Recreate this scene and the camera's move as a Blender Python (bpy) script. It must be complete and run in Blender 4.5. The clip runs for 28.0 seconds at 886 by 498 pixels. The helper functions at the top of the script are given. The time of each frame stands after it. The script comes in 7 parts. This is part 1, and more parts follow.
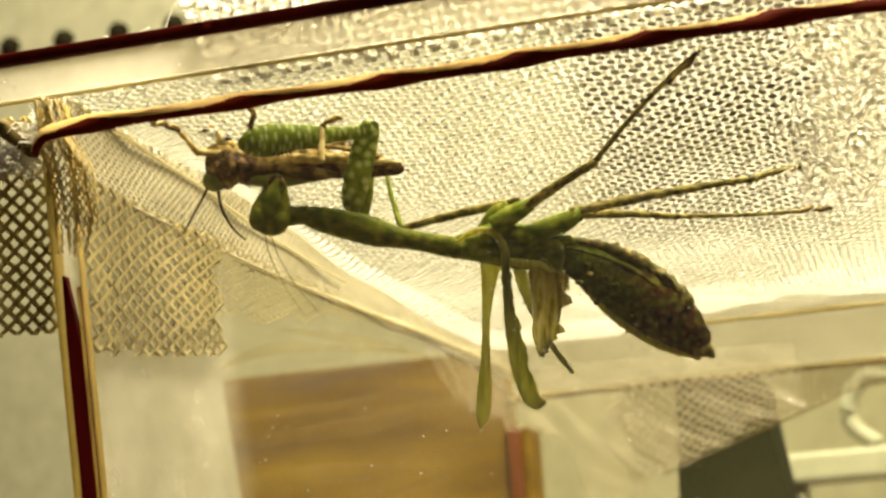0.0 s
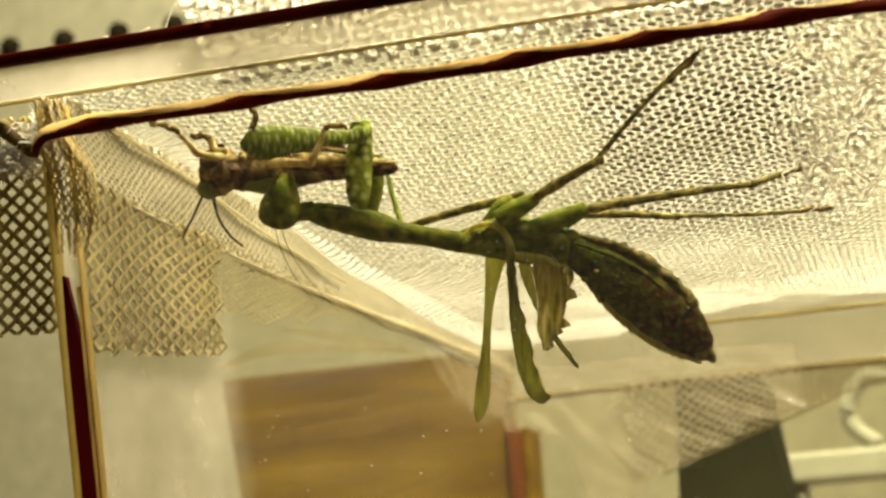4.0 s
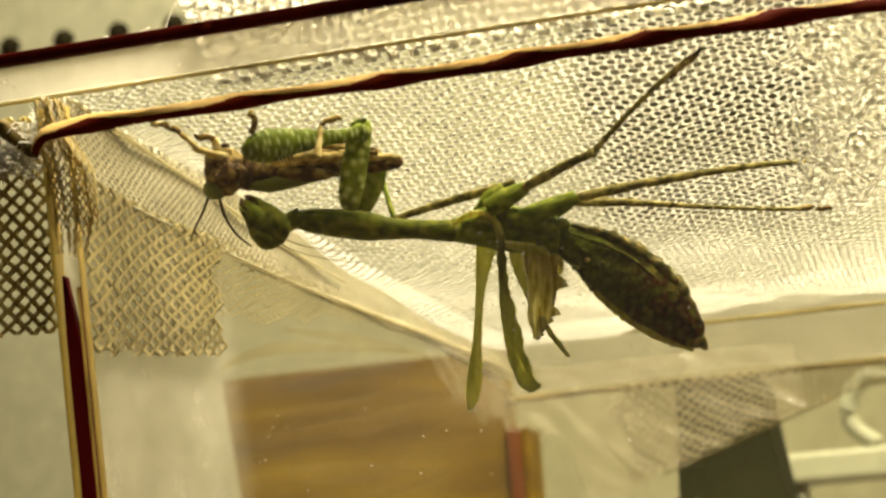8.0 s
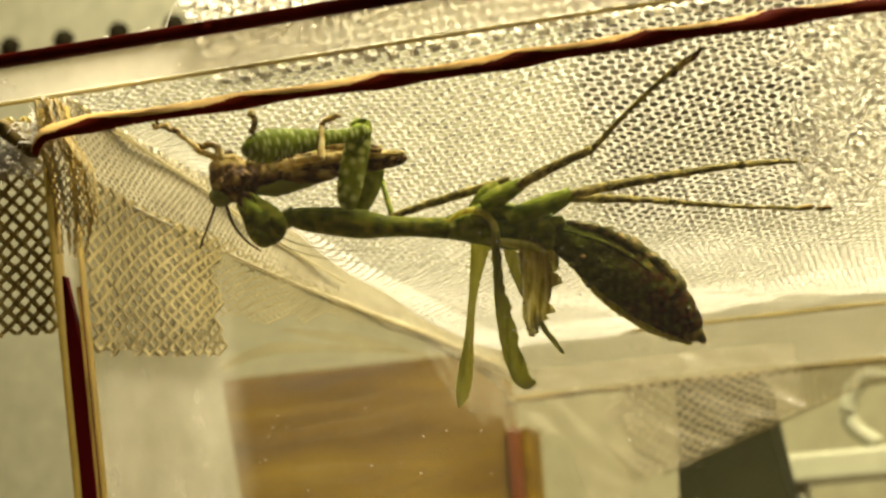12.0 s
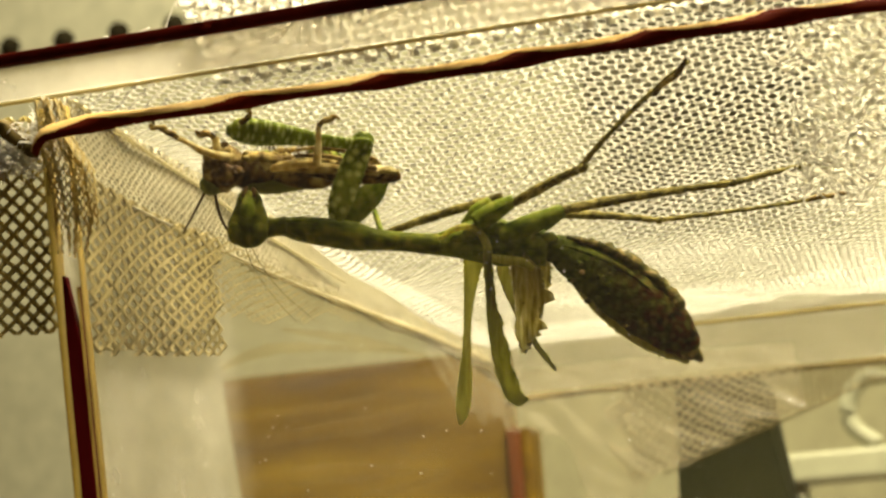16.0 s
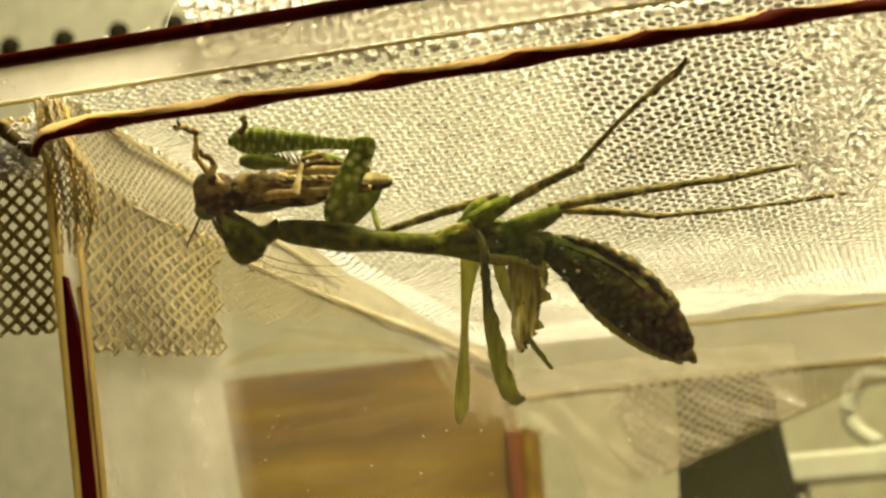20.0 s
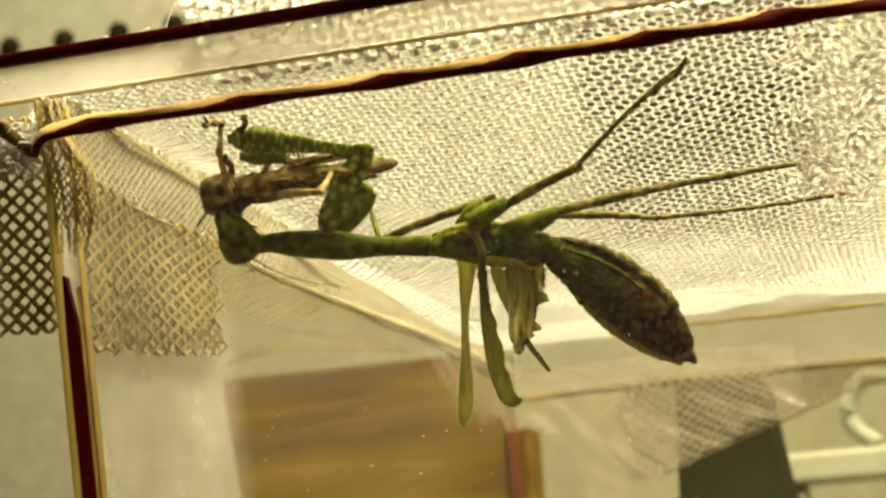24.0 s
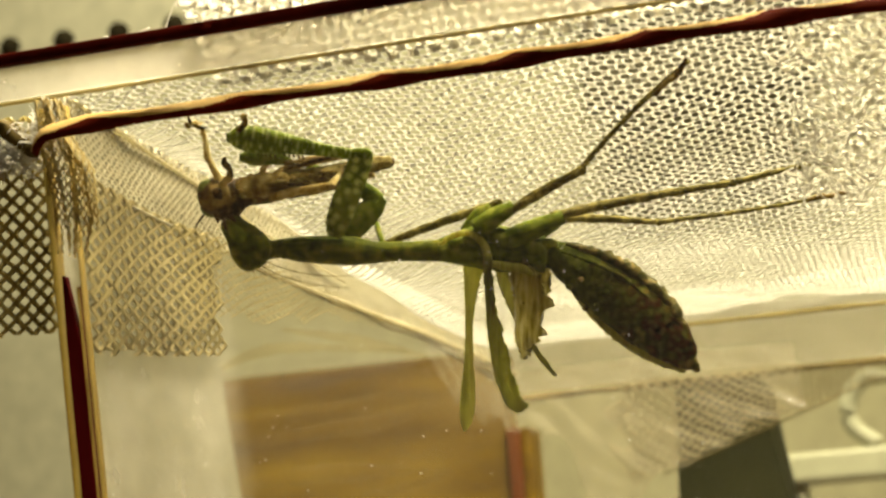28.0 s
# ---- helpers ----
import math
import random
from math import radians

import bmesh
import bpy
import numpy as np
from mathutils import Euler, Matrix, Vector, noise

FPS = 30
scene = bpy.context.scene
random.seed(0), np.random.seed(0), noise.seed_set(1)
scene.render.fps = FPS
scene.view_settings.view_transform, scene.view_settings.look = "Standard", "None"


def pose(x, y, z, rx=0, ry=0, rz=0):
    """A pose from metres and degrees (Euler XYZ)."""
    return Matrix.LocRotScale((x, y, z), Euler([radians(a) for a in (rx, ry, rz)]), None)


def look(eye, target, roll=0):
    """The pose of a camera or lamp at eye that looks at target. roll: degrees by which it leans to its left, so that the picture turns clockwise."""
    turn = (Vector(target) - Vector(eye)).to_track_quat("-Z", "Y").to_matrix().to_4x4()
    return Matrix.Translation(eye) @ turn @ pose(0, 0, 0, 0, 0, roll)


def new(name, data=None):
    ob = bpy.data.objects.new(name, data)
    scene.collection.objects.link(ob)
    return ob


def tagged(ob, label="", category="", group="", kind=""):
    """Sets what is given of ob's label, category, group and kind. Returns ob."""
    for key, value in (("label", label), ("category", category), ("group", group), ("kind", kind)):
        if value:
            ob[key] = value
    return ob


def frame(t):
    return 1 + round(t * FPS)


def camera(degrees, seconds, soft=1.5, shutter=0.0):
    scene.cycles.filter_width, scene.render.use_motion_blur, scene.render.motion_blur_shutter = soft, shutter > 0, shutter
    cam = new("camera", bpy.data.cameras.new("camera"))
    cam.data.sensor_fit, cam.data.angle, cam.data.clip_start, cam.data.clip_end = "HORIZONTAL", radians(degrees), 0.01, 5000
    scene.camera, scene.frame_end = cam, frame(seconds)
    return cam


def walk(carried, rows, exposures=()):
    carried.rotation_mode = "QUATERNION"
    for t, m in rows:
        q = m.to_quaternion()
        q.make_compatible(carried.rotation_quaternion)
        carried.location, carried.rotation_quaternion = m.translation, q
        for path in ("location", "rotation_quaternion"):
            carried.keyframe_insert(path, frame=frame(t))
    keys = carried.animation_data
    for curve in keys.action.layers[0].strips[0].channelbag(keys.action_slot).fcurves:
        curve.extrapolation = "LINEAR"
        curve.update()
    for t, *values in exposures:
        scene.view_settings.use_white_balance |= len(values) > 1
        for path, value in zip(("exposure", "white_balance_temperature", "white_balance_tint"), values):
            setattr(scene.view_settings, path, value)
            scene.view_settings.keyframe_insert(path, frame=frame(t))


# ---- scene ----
# Millimetres are used for the animals and the box; MM turns them into metres.
MM = 0.001

# ---- camera: it stands still in front of the box and looks slightly up into it ----
EYE = Vector((0.0, 0.0, 0.20))
AHEAD = Vector((-0.24729, 0.94689, 0.20555))
cam = camera(27.2865, 28.0, 2.6)
still = look(EYE, EYE + AHEAD, -4.104)
walk(cam, [(0.0, still), (28.0, still)], [(0.0, 0.22), (0.8, 0.0), (28.0, 0.0)])
cam.data.dof.use_dof = True
cam.data.dof.focus_distance = 0.243
cam.data.dof.aperture_fstop = 48.0

# ---- world and lights ----
world = bpy.data.worlds.new("room_air")
world.use_nodes = True
world.node_tree.nodes["Background"].inputs[0].default_value = (1.0, 0.90, 0.62, 1)
world.node_tree.nodes["Background"].inputs[1].default_value = 0.12
scene.world = world


def area_lamp(name, place, target, width, height, watts, colour, spread=180.0):
    data = bpy.data.lights.new(name, "AREA")
    data.shape, data.size, data.size_y = "RECTANGLE", width, height
    data.energy, data.color = watts, colour
    data.spread = radians(spread)
    ob = new(name, data)
    ob.matrix_world = look(place, target)
    return ob


# unseen lamp close above the box, its spread cut to keep the wall dim
area_lamp("overhead_light", (0.10, 0.30, 0.66), (-0.03, 0.30, 0.2), 0.45, 0.22, 12.1, (1.0, 0.882, 0.63), 116.0)
# unseen fill lamp, added to brighten the wall behind the box
area_lamp("wall_fill_light", (-0.05, 0.48, 1.35), (0.05, 0.95, 0.58), 0.5, 0.4, 18.0, (1.0, 0.90, 0.62), 140.0)


# ---- materials ----
def material(name):
    m = bpy.data.materials.new(name)
    m.use_nodes = True
    nt = m.node_tree
    nt.nodes.clear()
    return m, nt, nt.nodes.new("ShaderNodeOutputMaterial")


def link(nt, a, b):
    nt.links.new(a, b)


def coords(nt, scale=1000.0, slant=0.0):
    tc = nt.nodes.new("ShaderNodeTexCoord")
    mp = nt.nodes.new("ShaderNodeMapping")
    s = scale if isinstance(scale, tuple) else (scale, scale, scale)
    mp.inputs["Scale"].default_value = s
    mp.inputs["Rotation"].default_value = (0, 0, radians(slant))
    link(nt, tc.outputs["Object"], mp.inputs["Vector"])
    return mp.outputs["Vector"]


def noise_of(nt, vec, scale, detail=4.0, rough=0.55):
    n = nt.nodes.new("ShaderNodeTexNoise")
    n.inputs["Scale"].default_value, n.inputs["Detail"].default_value = scale, detail
    n.inputs["Roughness"].default_value = rough
    link(nt, vec, n.inputs["Vector"])
    return n.outputs["Fac"]


def ramp_of(nt, fac, stops):
    r = nt.nodes.new("ShaderNodeValToRGB")
    e = r.color_ramp.elements
    while len(e) < len(stops):
        e.new(0.5)
    for k, (p, c) in zip(e, stops):
        k.position, k.color = p, (*c, 1) if len(c) == 3 else c
    link(nt, fac, r.inputs["Fac"])
    return r.outputs["Color"]


def mix_of(nt, fac, a, b, kind="MIX"):
    n = nt.nodes.new("ShaderNodeMix")
    n.data_type, n.blend_type = "RGBA", kind
    if isinstance(fac, float):
        n.inputs[0].default_value = fac
    else:
        link(nt, fac, n.inputs[0])
    for i, v in ((6, a), (7, b)):
        if isinstance(v, tuple):
            n.inputs[i].default_value = (*v, 1)
        else:
            link(nt, v, n.inputs[i])
    return n.outputs[2]


def bump_of(nt, height, strength, distance=0.0002):
    b = nt.nodes.new("ShaderNodeBump")
    b.inputs["Strength"].default_value, b.inputs["Distance"].default_value = strength, distance
    link(nt, height, b.inputs["Height"])
    return b.outputs["Normal"]


def skin(name, stops, big=0.35, fine=2.5, rough=0.45, trans=0.0, bump=0.4, spots=None, spot_size=0.5, stretch=(1, 1, 1), gloss=0.4, slant=0.0, spot_mix=0.6, scatter=0.6, along=None):
    """A surface with large patches and fine grain; trans lets light through; spots are pale dots."""
    m, nt, out = material(name)
    v = coords(nt, tuple(1000.0 * s for s in stretch), slant)
    n1, n2 = noise_of(nt, v, big, 3), noise_of(nt, v, fine, 5)
    col = ramp_of(nt, n1, stops)
    col = mix_of(nt, 0.35, col, ramp_of(nt, n2, [(0.3, (0.35, 0.35, 0.35)), (0.7, (1, 1, 1))]), "MULTIPLY")
    if along:
        # a second colour that takes over along the x axis between two places in mm, with a ragged border
        x0, x1, other = along
        sep = nt.nodes.new("ShaderNodeSeparateXYZ")
        link(nt, v, sep.inputs[0])
        wave = nt.nodes.new("ShaderNodeMath")
        wave.operation = "MULTIPLY_ADD"
        link(nt, noise_of(nt, v, 0.45, 4), wave.inputs[0])
        wave.inputs[1].default_value = 9.0
        link(nt, sep.outputs["X"], wave.inputs[2])
        rng = nt.nodes.new("ShaderNodeMapRange")
        rng.inputs["From Min"].default_value, rng.inputs["From Max"].default_value = x0 + 4.5, x1 + 4.5
        link(nt, wave.outputs[0], rng.inputs["Value"])
        col = mix_of(nt, rng.outputs[0], ramp_of(nt, n2, other), col)
    if spots:
        vo = nt.nodes.new("ShaderNodeTexVoronoi")
        vo.voronoi_dimensions = "2D"
        vo.inputs["Scale"].default_value = spot_size
        vo.inputs["Randomness"].default_value = scatter
        link(nt, v, vo.inputs["Vector"])
        f = ramp_of(nt, vo.outputs["Distance"], [(0.16, (spot_mix, spot_mix, spot_mix)), (0.40, (0, 0, 0))])
        col = mix_of(nt, f, col, spots)
    p = nt.nodes.new("ShaderNodeBsdfPrincipled")
    link(nt, col, p.inputs["Base Color"])
    p.inputs["Roughness"].default_value = rough
    p.inputs["Specular IOR Level"].default_value = gloss
    if bump:
        link(nt, bump_of(nt, n2, bump), p.inputs["Normal"])
    last = p.outputs[0]
    if trans:
        t = nt.nodes.new("ShaderNodeBsdfTranslucent")
        link(nt, col, t.inputs["Color"])
        mx = nt.nodes.new("ShaderNodeMixShader")
        mx.inputs[0].default_value = trans
        link(nt, last, mx.inputs[1])
        link(nt, t.outputs[0], mx.inputs[2])
        last = mx.outputs[0]
    link(nt, last, out.inputs[0])
    return m


def pane(name, haze, tint, rough=0.06, smear=30.0, shine=0.03, haze_colour=(0.86, 0.82, 0.70), haze_fade=None):
    """Clear plastic sheet: seen through, with a mirror gloss that grows at grazing angles, scuffs, dust and painted
    haze.
    """
    m, nt, out = material(name)
    v = coords(nt, 1.0)
    haze_patches = ramp_of(nt, noise_of(nt, v, smear, 6, 0.6), [(0.35, (0.45, 0.45, 0.45)), (0.75, (1, 1, 1))])
    specks = ramp_of(nt, noise_of(nt, v, 900.0, 2), [(0.70, (0, 0, 0)), (0.76, (0.5, 0.5, 0.5))])
    clear = nt.nodes.new("ShaderNodeBsdfTransparent")
    clear.inputs[0].default_value = (*tint, 1)
    white = nt.nodes.new("ShaderNodeBsdfTranslucent")
    white.inputs[0].default_value = (*haze_colour, 1)
    white2 = nt.nodes.new("ShaderNodeBsdfDiffuse")
    white2.inputs[0].default_value = (*haze_colour, 1)
    both = nt.nodes.new("ShaderNodeMixShader")
    link(nt, white.outputs[0], both.inputs[1])
    link(nt, white2.outputs[0], both.inputs[2])
    amount = nt.nodes.new("ShaderNodeMath")
    amount.operation = "MULTIPLY_ADD"
    link(nt, haze_patches, amount.inputs[0])
    amount.inputs[1].default_value = haze
    amount.inputs[2].default_value = 0.0
    if haze_fade:
        # the haze changes along y; on the side sheet it stands in for reflections
        sep = nt.nodes.new("ShaderNodeSeparateXYZ")
        link(nt, v, sep.inputs[0])
        rng = nt.nodes.new("ShaderNodeMapRange")
        rng.inputs["From Min"].default_value, rng.inputs["From Max"].default_value = haze_fade[0], haze_fade[1]
        rng.inputs["To Min"].default_value, rng.inputs["To Max"].default_value = 1.0, haze_fade[2]
        link(nt, sep.outputs["Y"], rng.inputs["Value"])
        less = nt.nodes.new("ShaderNodeMath")
        less.operation = "MULTIPLY"
        link(nt, amount.outputs[0], less.inputs[0])
        link(nt, rng.outputs[0], less.inputs[1])
        amount = less
    plus = nt.nodes.new("ShaderNodeMath")
    plus.operation = "MULTIPLY_ADD"
    link(nt, specks, plus.inputs[0])
    plus.inputs[1].default_value = haze * 0.8
    link(nt, amount.outputs[0], plus.inputs[2])
    a = nt.nodes.new("ShaderNodeMixShader")
    link(nt, plus.outputs[0], a.inputs[0])
    link(nt, clear.outputs[0], a.inputs[1])
    link(nt, both.outputs[0], a.inputs[2])
    g = nt.nodes.new("ShaderNodeBsdfGlossy")
    g.inputs["Roughness"].default_value = rough
    lw = nt.nodes.new("ShaderNodeLayerWeight")
    pw = nt.nodes.new("ShaderNodeMath")
    pw.operation = "POWER"
    link(nt, lw.outputs["Facing"], pw.inputs[0])
    pw.inputs[1].default_value = 5.0
    fr = nt.nodes.new("ShaderNodeMath")
    fr.operation = "MULTIPLY_ADD"
    link(nt, pw.outputs[0], fr.inputs[0])
    fr.inputs[1].default_value, fr.inputs[2].default_value = shine * 14, shine
    b = nt.nodes.new("ShaderNodeMixShader")
    link(nt, fr.outputs[0], b.inputs[0])
    link(nt, a.outputs[0], b.inputs[1])
    link(nt, g.outputs[0], b.inputs[2])
    link(nt, b.outputs[0], out.inputs[0])
    return m


GREEN = skin("mantis_green", [(0.32, (0.075, 0.105, 0.003)), (0.5, (0.15, 0.19, 0.010)), (0.66, (0.27, 0.28, 0.035))], 0.6, 2.6, 0.6, 0.25, 0.9, gloss=0.06)
DARK_GREEN = skin("mantis_dark_green", [(0.34, (0.045, 0.052, 0.002)), (0.52, (0.10, 0.115, 0.005)), (0.68, (0.20, 0.185, 0.015))], 0.7, 2.6, 0.65, 0.12, 0.9, gloss=0.05)
SPOTTED = skin("mantis_spotted_green", [(0.32, (0.075, 0.10, 0.006)), (0.52, (0.15, 0.19, 0.012)), (0.68, (0.24, 0.26, 0.03))], 0.5, 2.6, 0.5, 0.3, 0.7, spots=(0.50, 0.54, 0.16), spot_size=0.62, scatter=0.6, spot_mix=0.72, gloss=0.06)
STRIPED = skin("mantis_striped_green", [(0.32, (0.10, 0.135, 0.008)), (0.68, (0.20, 0.255, 0.018))], 0.5, 2.6, 0.5, 0.4, 0.6, spots=(0.55, 0.60, 0.24), spot_size=1.35, stretch=(1.0, 0.40, 0.7), slant=32, scatter=0.75, spot_mix=0.5, gloss=0.06)
ABDOMEN = skin("mantis_abdomen", [(0.38, (0.008, 0.005, 0.001)), (0.46, (0.050, 0.011, 0.003)), (0.53, (0.022, 0.024, 0.001)), (0.60, (0.055, 0.050, 0.006)), (0.68, (0.13, 0.085, 0.012))], 0.38, 2.2, 0.7, 0.03, 1.2, gloss=0.03, spots=(0.26, 0.25, 0.06), spot_size=0.9, scatter=1.0, spot_mix=0.16, along=(4.0, 13.0, [(0.35, (0.024, 0.033, 0.001)), (0.65, (0.075, 0.088, 0.004))]))
KEEL = skin("knobbly_brown", [(0.34, (0.05, 0.055, 0.010)), (0.5, (0.12, 0.10, 0.022)), (0.66, (0.30, 0.21, 0.06))], 0.9, 3.0, 0.6, 0.1, 0.8, gloss=0.1)
LEG_BROWN = skin("leg_olive_brown", [(0.36, (0.095, 0.075, 0.014)), (0.5, (0.20, 0.165, 0.036)), (0.64, (0.35, 0.29, 0.08))], 0.8, 3.0, 0.6, 0.2, 0.9, gloss=0.08)
WING = skin("dried_wing", [(0.3, (0.36, 0.35, 0.06)), (0.55, (0.60, 0.58, 0.15)), (0.72, (0.38, 0.29, 0.08))], 0.35, 1.8, 0.6, 0.65, 0.6, stretch=(2.5, 0.4, 1), gloss=0.1)
HIND = skin("torn_hind_wing", [(0.34, (0.34, 0.29, 0.08)), (0.5, (0.64, 0.58, 0.22)), (0.66, (0.80, 0.76, 0.42))], 0.6, 2.5, 0.6, 0.72, 0.8, stretch=(3.0, 0.5, 1), slant=20, gloss=0.1)
WING_DARK = skin("dark_dried_wing", [(0.3, (0.26, 0.27, 0.035)), (0.55, (0.50, 0.49, 0.09)), (0.72, (0.30, 0.20, 0.05))], 0.4, 1.8, 0.6, 0.65, 0.6, stretch=(2.5, 0.4, 1), gloss=0.1)
PREY_BROWN = skin("grasshopper_brown", [(0.38, (0.050, 0.026, 0.004)), (0.50, (0.16, 0.095, 0.016)), (0.62, (0.34, 0.25, 0.07))], 0.5, 2.4, 0.6, 0.12, 1.0, gloss=0.1)
PREY_DARK = skin("grasshopper_dark_stripe", [(0.35, (0.032, 0.016, 0.004)), (0.65, (0.095, 0.050, 0.012))], 0.6, 2.4, 0.6, 0.0, 0.9, gloss=0.05)
PREY_SHIELD = skin("grasshopper_mottled_shield", [(0.36, (0.022, 0.010, 0.002)), (0.48, (0.075, 0.036, 0.007)), (0.56, (0.14, 0.075, 0.015)), (0.66, (0.24, 0.17, 0.04))], 0.75, 2.6, 0.6, 0.08, 1.3, gloss=0.12)
PREY_PALE = skin("grasshopper_pale_belly", [(0.34, (0.20, 0.14, 0.03)), (0.5, (0.46, 0.37, 0.12)), (0.66, (0.68, 0.59, 0.28))], 0.6, 2.4, 0.55, 0.3, 0.9, gloss=0.1)
PREY_LEG = skin("grasshopper_leg_buff", [(0.34, (0.30, 0.20, 0.05)), (0.5, (0.52, 0.40, 0.14)), (0.66, (0.68, 0.58, 0.28))], 0.7, 2.4, 0.55, 0.3, 0.6, gloss=0.1)
PREY_BELLY = skin("grasshopper_breast", [(0.36, (0.14, 0.085, 0.015)), (0.5, (0.34, 0.24, 0.06)), (0.64, (0.58, 0.46, 0.17))], 0.55, 2.4, 0.6, 0.18, 1.0, gloss=0.1)
PREY_GREEN = skin("grasshopper_side_green", [(0.3, (0.09, 0.11, 0.014)), (0.7, (0.19, 0.20, 0.035))], 0.3, 2.0, 0.45, 0.1, 0.4, gloss=0.12)
NET = skin("white_netting", [(0.3, (0.65, 0.64, 0.58)), (0.7, (0.75, 0.74, 0.69))], 0.04, 1.5, 0.6, 0.68, 0.0, gloss=0.15)
CREAM_NET = skin("cream_netting", [(0.3, (0.66, 0.60, 0.40)), (0.7, (0.78, 0.73, 0.54))], 0.06, 1.5, 0.5, 0.5, 0.0, gloss=0.35)
# darker copy of the netting: shade on the side flaps put into colour
SIDE_NET = skin("shaded_side_netting", [(0.3, (0.34, 0.275, 0.115)), (0.7, (0.44, 0.365, 0.18))], 0.06, 1.5, 0.6, 0.35, 0.0, gloss=0.1)
FIBRE = skin("white_fibre", [(0.3, (0.80, 0.78, 0.70)), (0.7, (0.88, 0.86, 0.79))], 0.1, 1.5, 0.6, 0.72, 0.0, gloss=0.1)
# netting again, with the corner flap's shade mixed into its colour
DULL = skin("shaded_net_thread", [(0.3, (0.46, 0.37, 0.11)), (0.7, (0.62, 0.52, 0.20))], 0.1, 1.5, 0.3, 0.35, 0.0, gloss=0.8)
# darker copy of the netting; its tone stands in for unlit thread
DIM_NET = skin("dim_net_thread", [(0.3, (0.17, 0.135, 0.055)), (0.7, (0.27, 0.22, 0.10))], 0.1, 1.5, 0.6, 0.3, 0.0, gloss=0.1)
GATHER = skin("olive_netting", [(0.3, (0.52, 0.41, 0.15)), (0.7, (0.72, 0.60, 0.29))], 0.3, 2.5, 0.7, 0.6, 1.0, stretch=(1, 1, 0.25), gloss=0.1)
RUBBER = skin("tan_rubber", [(0.3, (0.50, 0.31, 0.085)), (0.7, (0.68, 0.48, 0.19))], 0.12, 1.2, 0.6, 0.10, 0.4, stretch=(0.3, 1, 1), gloss=0.1)
# darker copy of the tan rubber: shade on the far runs put into colour
RUBBER_DIM = skin("dim_rubber", [(0.3, (0.06, 0.042, 0.010)), (0.7, (0.12, 0.088, 0.028))], 0.12, 1.2, 0.6, 0.0, 0.4, stretch=(0.3, 1, 1), gloss=0.05)
# the tan rubber in shade, painted as a second colour
RUBBER_SHADE = skin("shade_red_rubber", [(0.3, (0.05, 0.004, 0.001)), (0.7, (0.11, 0.011, 0.002))], 0.12, 1.2, 0.6, 0.0, 0.5, stretch=(0.3, 1, 1), gloss=0.05)
# dark red inner reflections of the plastic edges, painted as solid colour
EDGE_REFLECTION = skin("red_edge_reflection", [(0.3, (0.022, 0.0015, 0.0006)), (0.7, (0.058, 0.0045, 0.0012))], 0.05, 0.6, 0.5, 0.0, 0.1, gloss=0.03)
STRIP_REFLECTION = skin("red_strip_reflection", [(0.3, (0.045, 0.0015, 0.002)), (0.7, (0.10, 0.005, 0.005))], 0.05, 0.6, 0.5, 0.0, 0.1, stretch=(1, 1, 0.2), gloss=0.05)
EDGE_OLIVE = skin("yellow_plastic_edge", [(0.3, (0.11, 0.070, 0.010)), (0.7, (0.22, 0.155, 0.03))], 0.06, 0.8, 0.6, 0.18, 0.2, stretch=(1, 1, 0.2), gloss=0.05)
EDGE_TAN = skin("tan_rim_edge", [(0.3, (0.34, 0.27, 0.09)), (0.7, (0.50, 0.42, 0.17))], 0.06, 0.8, 0.5, 0.3, 0.2, stretch=(0.2, 1, 1), gloss=0.15)
FILM = pane("crinkled_film", 0.05, (0.97, 0.96, 0.91), 0.16, 90.0, shine=0.04, haze_fade=(0.352, 0.42, 6.5), haze_colour=(0.88, 0.80, 0.60))
FLAP = skin("pale_flap_netting", [(0.3, (0.58, 0.51, 0.33)), (0.7, (0.70, 0.63, 0.44))], 0.06, 1.5, 0.5, 0.45, 0.0, gloss=0.3)
GLARE = pane("painted_glare", 0.025, (0.97, 0.95, 0.88), 0.2, 160.0, shine=0.004, haze_colour=(0.84, 0.72, 0.46))
# slight painted haze veils what lies behind and lifts the blacks
CLEAR = pane("clear_plastic", 0.015, (0.97, 0.97, 0.94), shine=0.008)
# painted haze brightens the near end in place of a reflection
SIDE = pane("side_plastic", 0.34, (0.97, 0.96, 0.92), 0.08, 110.0, shine=0.012, haze_fade=(0.243, 0.258, 0.06))
MILKY = pane("milky_lip_plastic", 0.6, (0.97, 0.96, 0.92), 0.1)
HAZY = pane("scuffed_plastic", 0.006, (0.96, 0.95, 0.90), 0.10, shine=0.005)
BACK = pane("scuffed_back_plastic", 0.003, (0.96, 0.95, 0.90), 0.10, shine=0.005)
WALL = skin("painted_wall", [(0.3, (0.49, 0.47, 0.31)), (0.7, (0.55, 0.53, 0.36))], 0.004, 0.08, 0.75, 0.0, 0.05)
# for unseen walls, kept pale to bounce light onto the front
PANELLING = skin("cream_wall_panelling", [(0.3, (0.46, 0.42, 0.30)), (0.7, (0.56, 0.52, 0.40))], 0.006, 0.1, 0.6, 0.0, 0.05, stretch=(1, 1, 0.1))
# for the unseen table and floor, kept dark to cut light from below
TABLE = skin("dark_table_wood", [(0.3, (0.07, 0.045, 0.025)), (0.7, (0.13, 0.085, 0.05))], 0.006, 0.1, 0.4, 0.0, 0.05, stretch=(1, 0.1, 1))
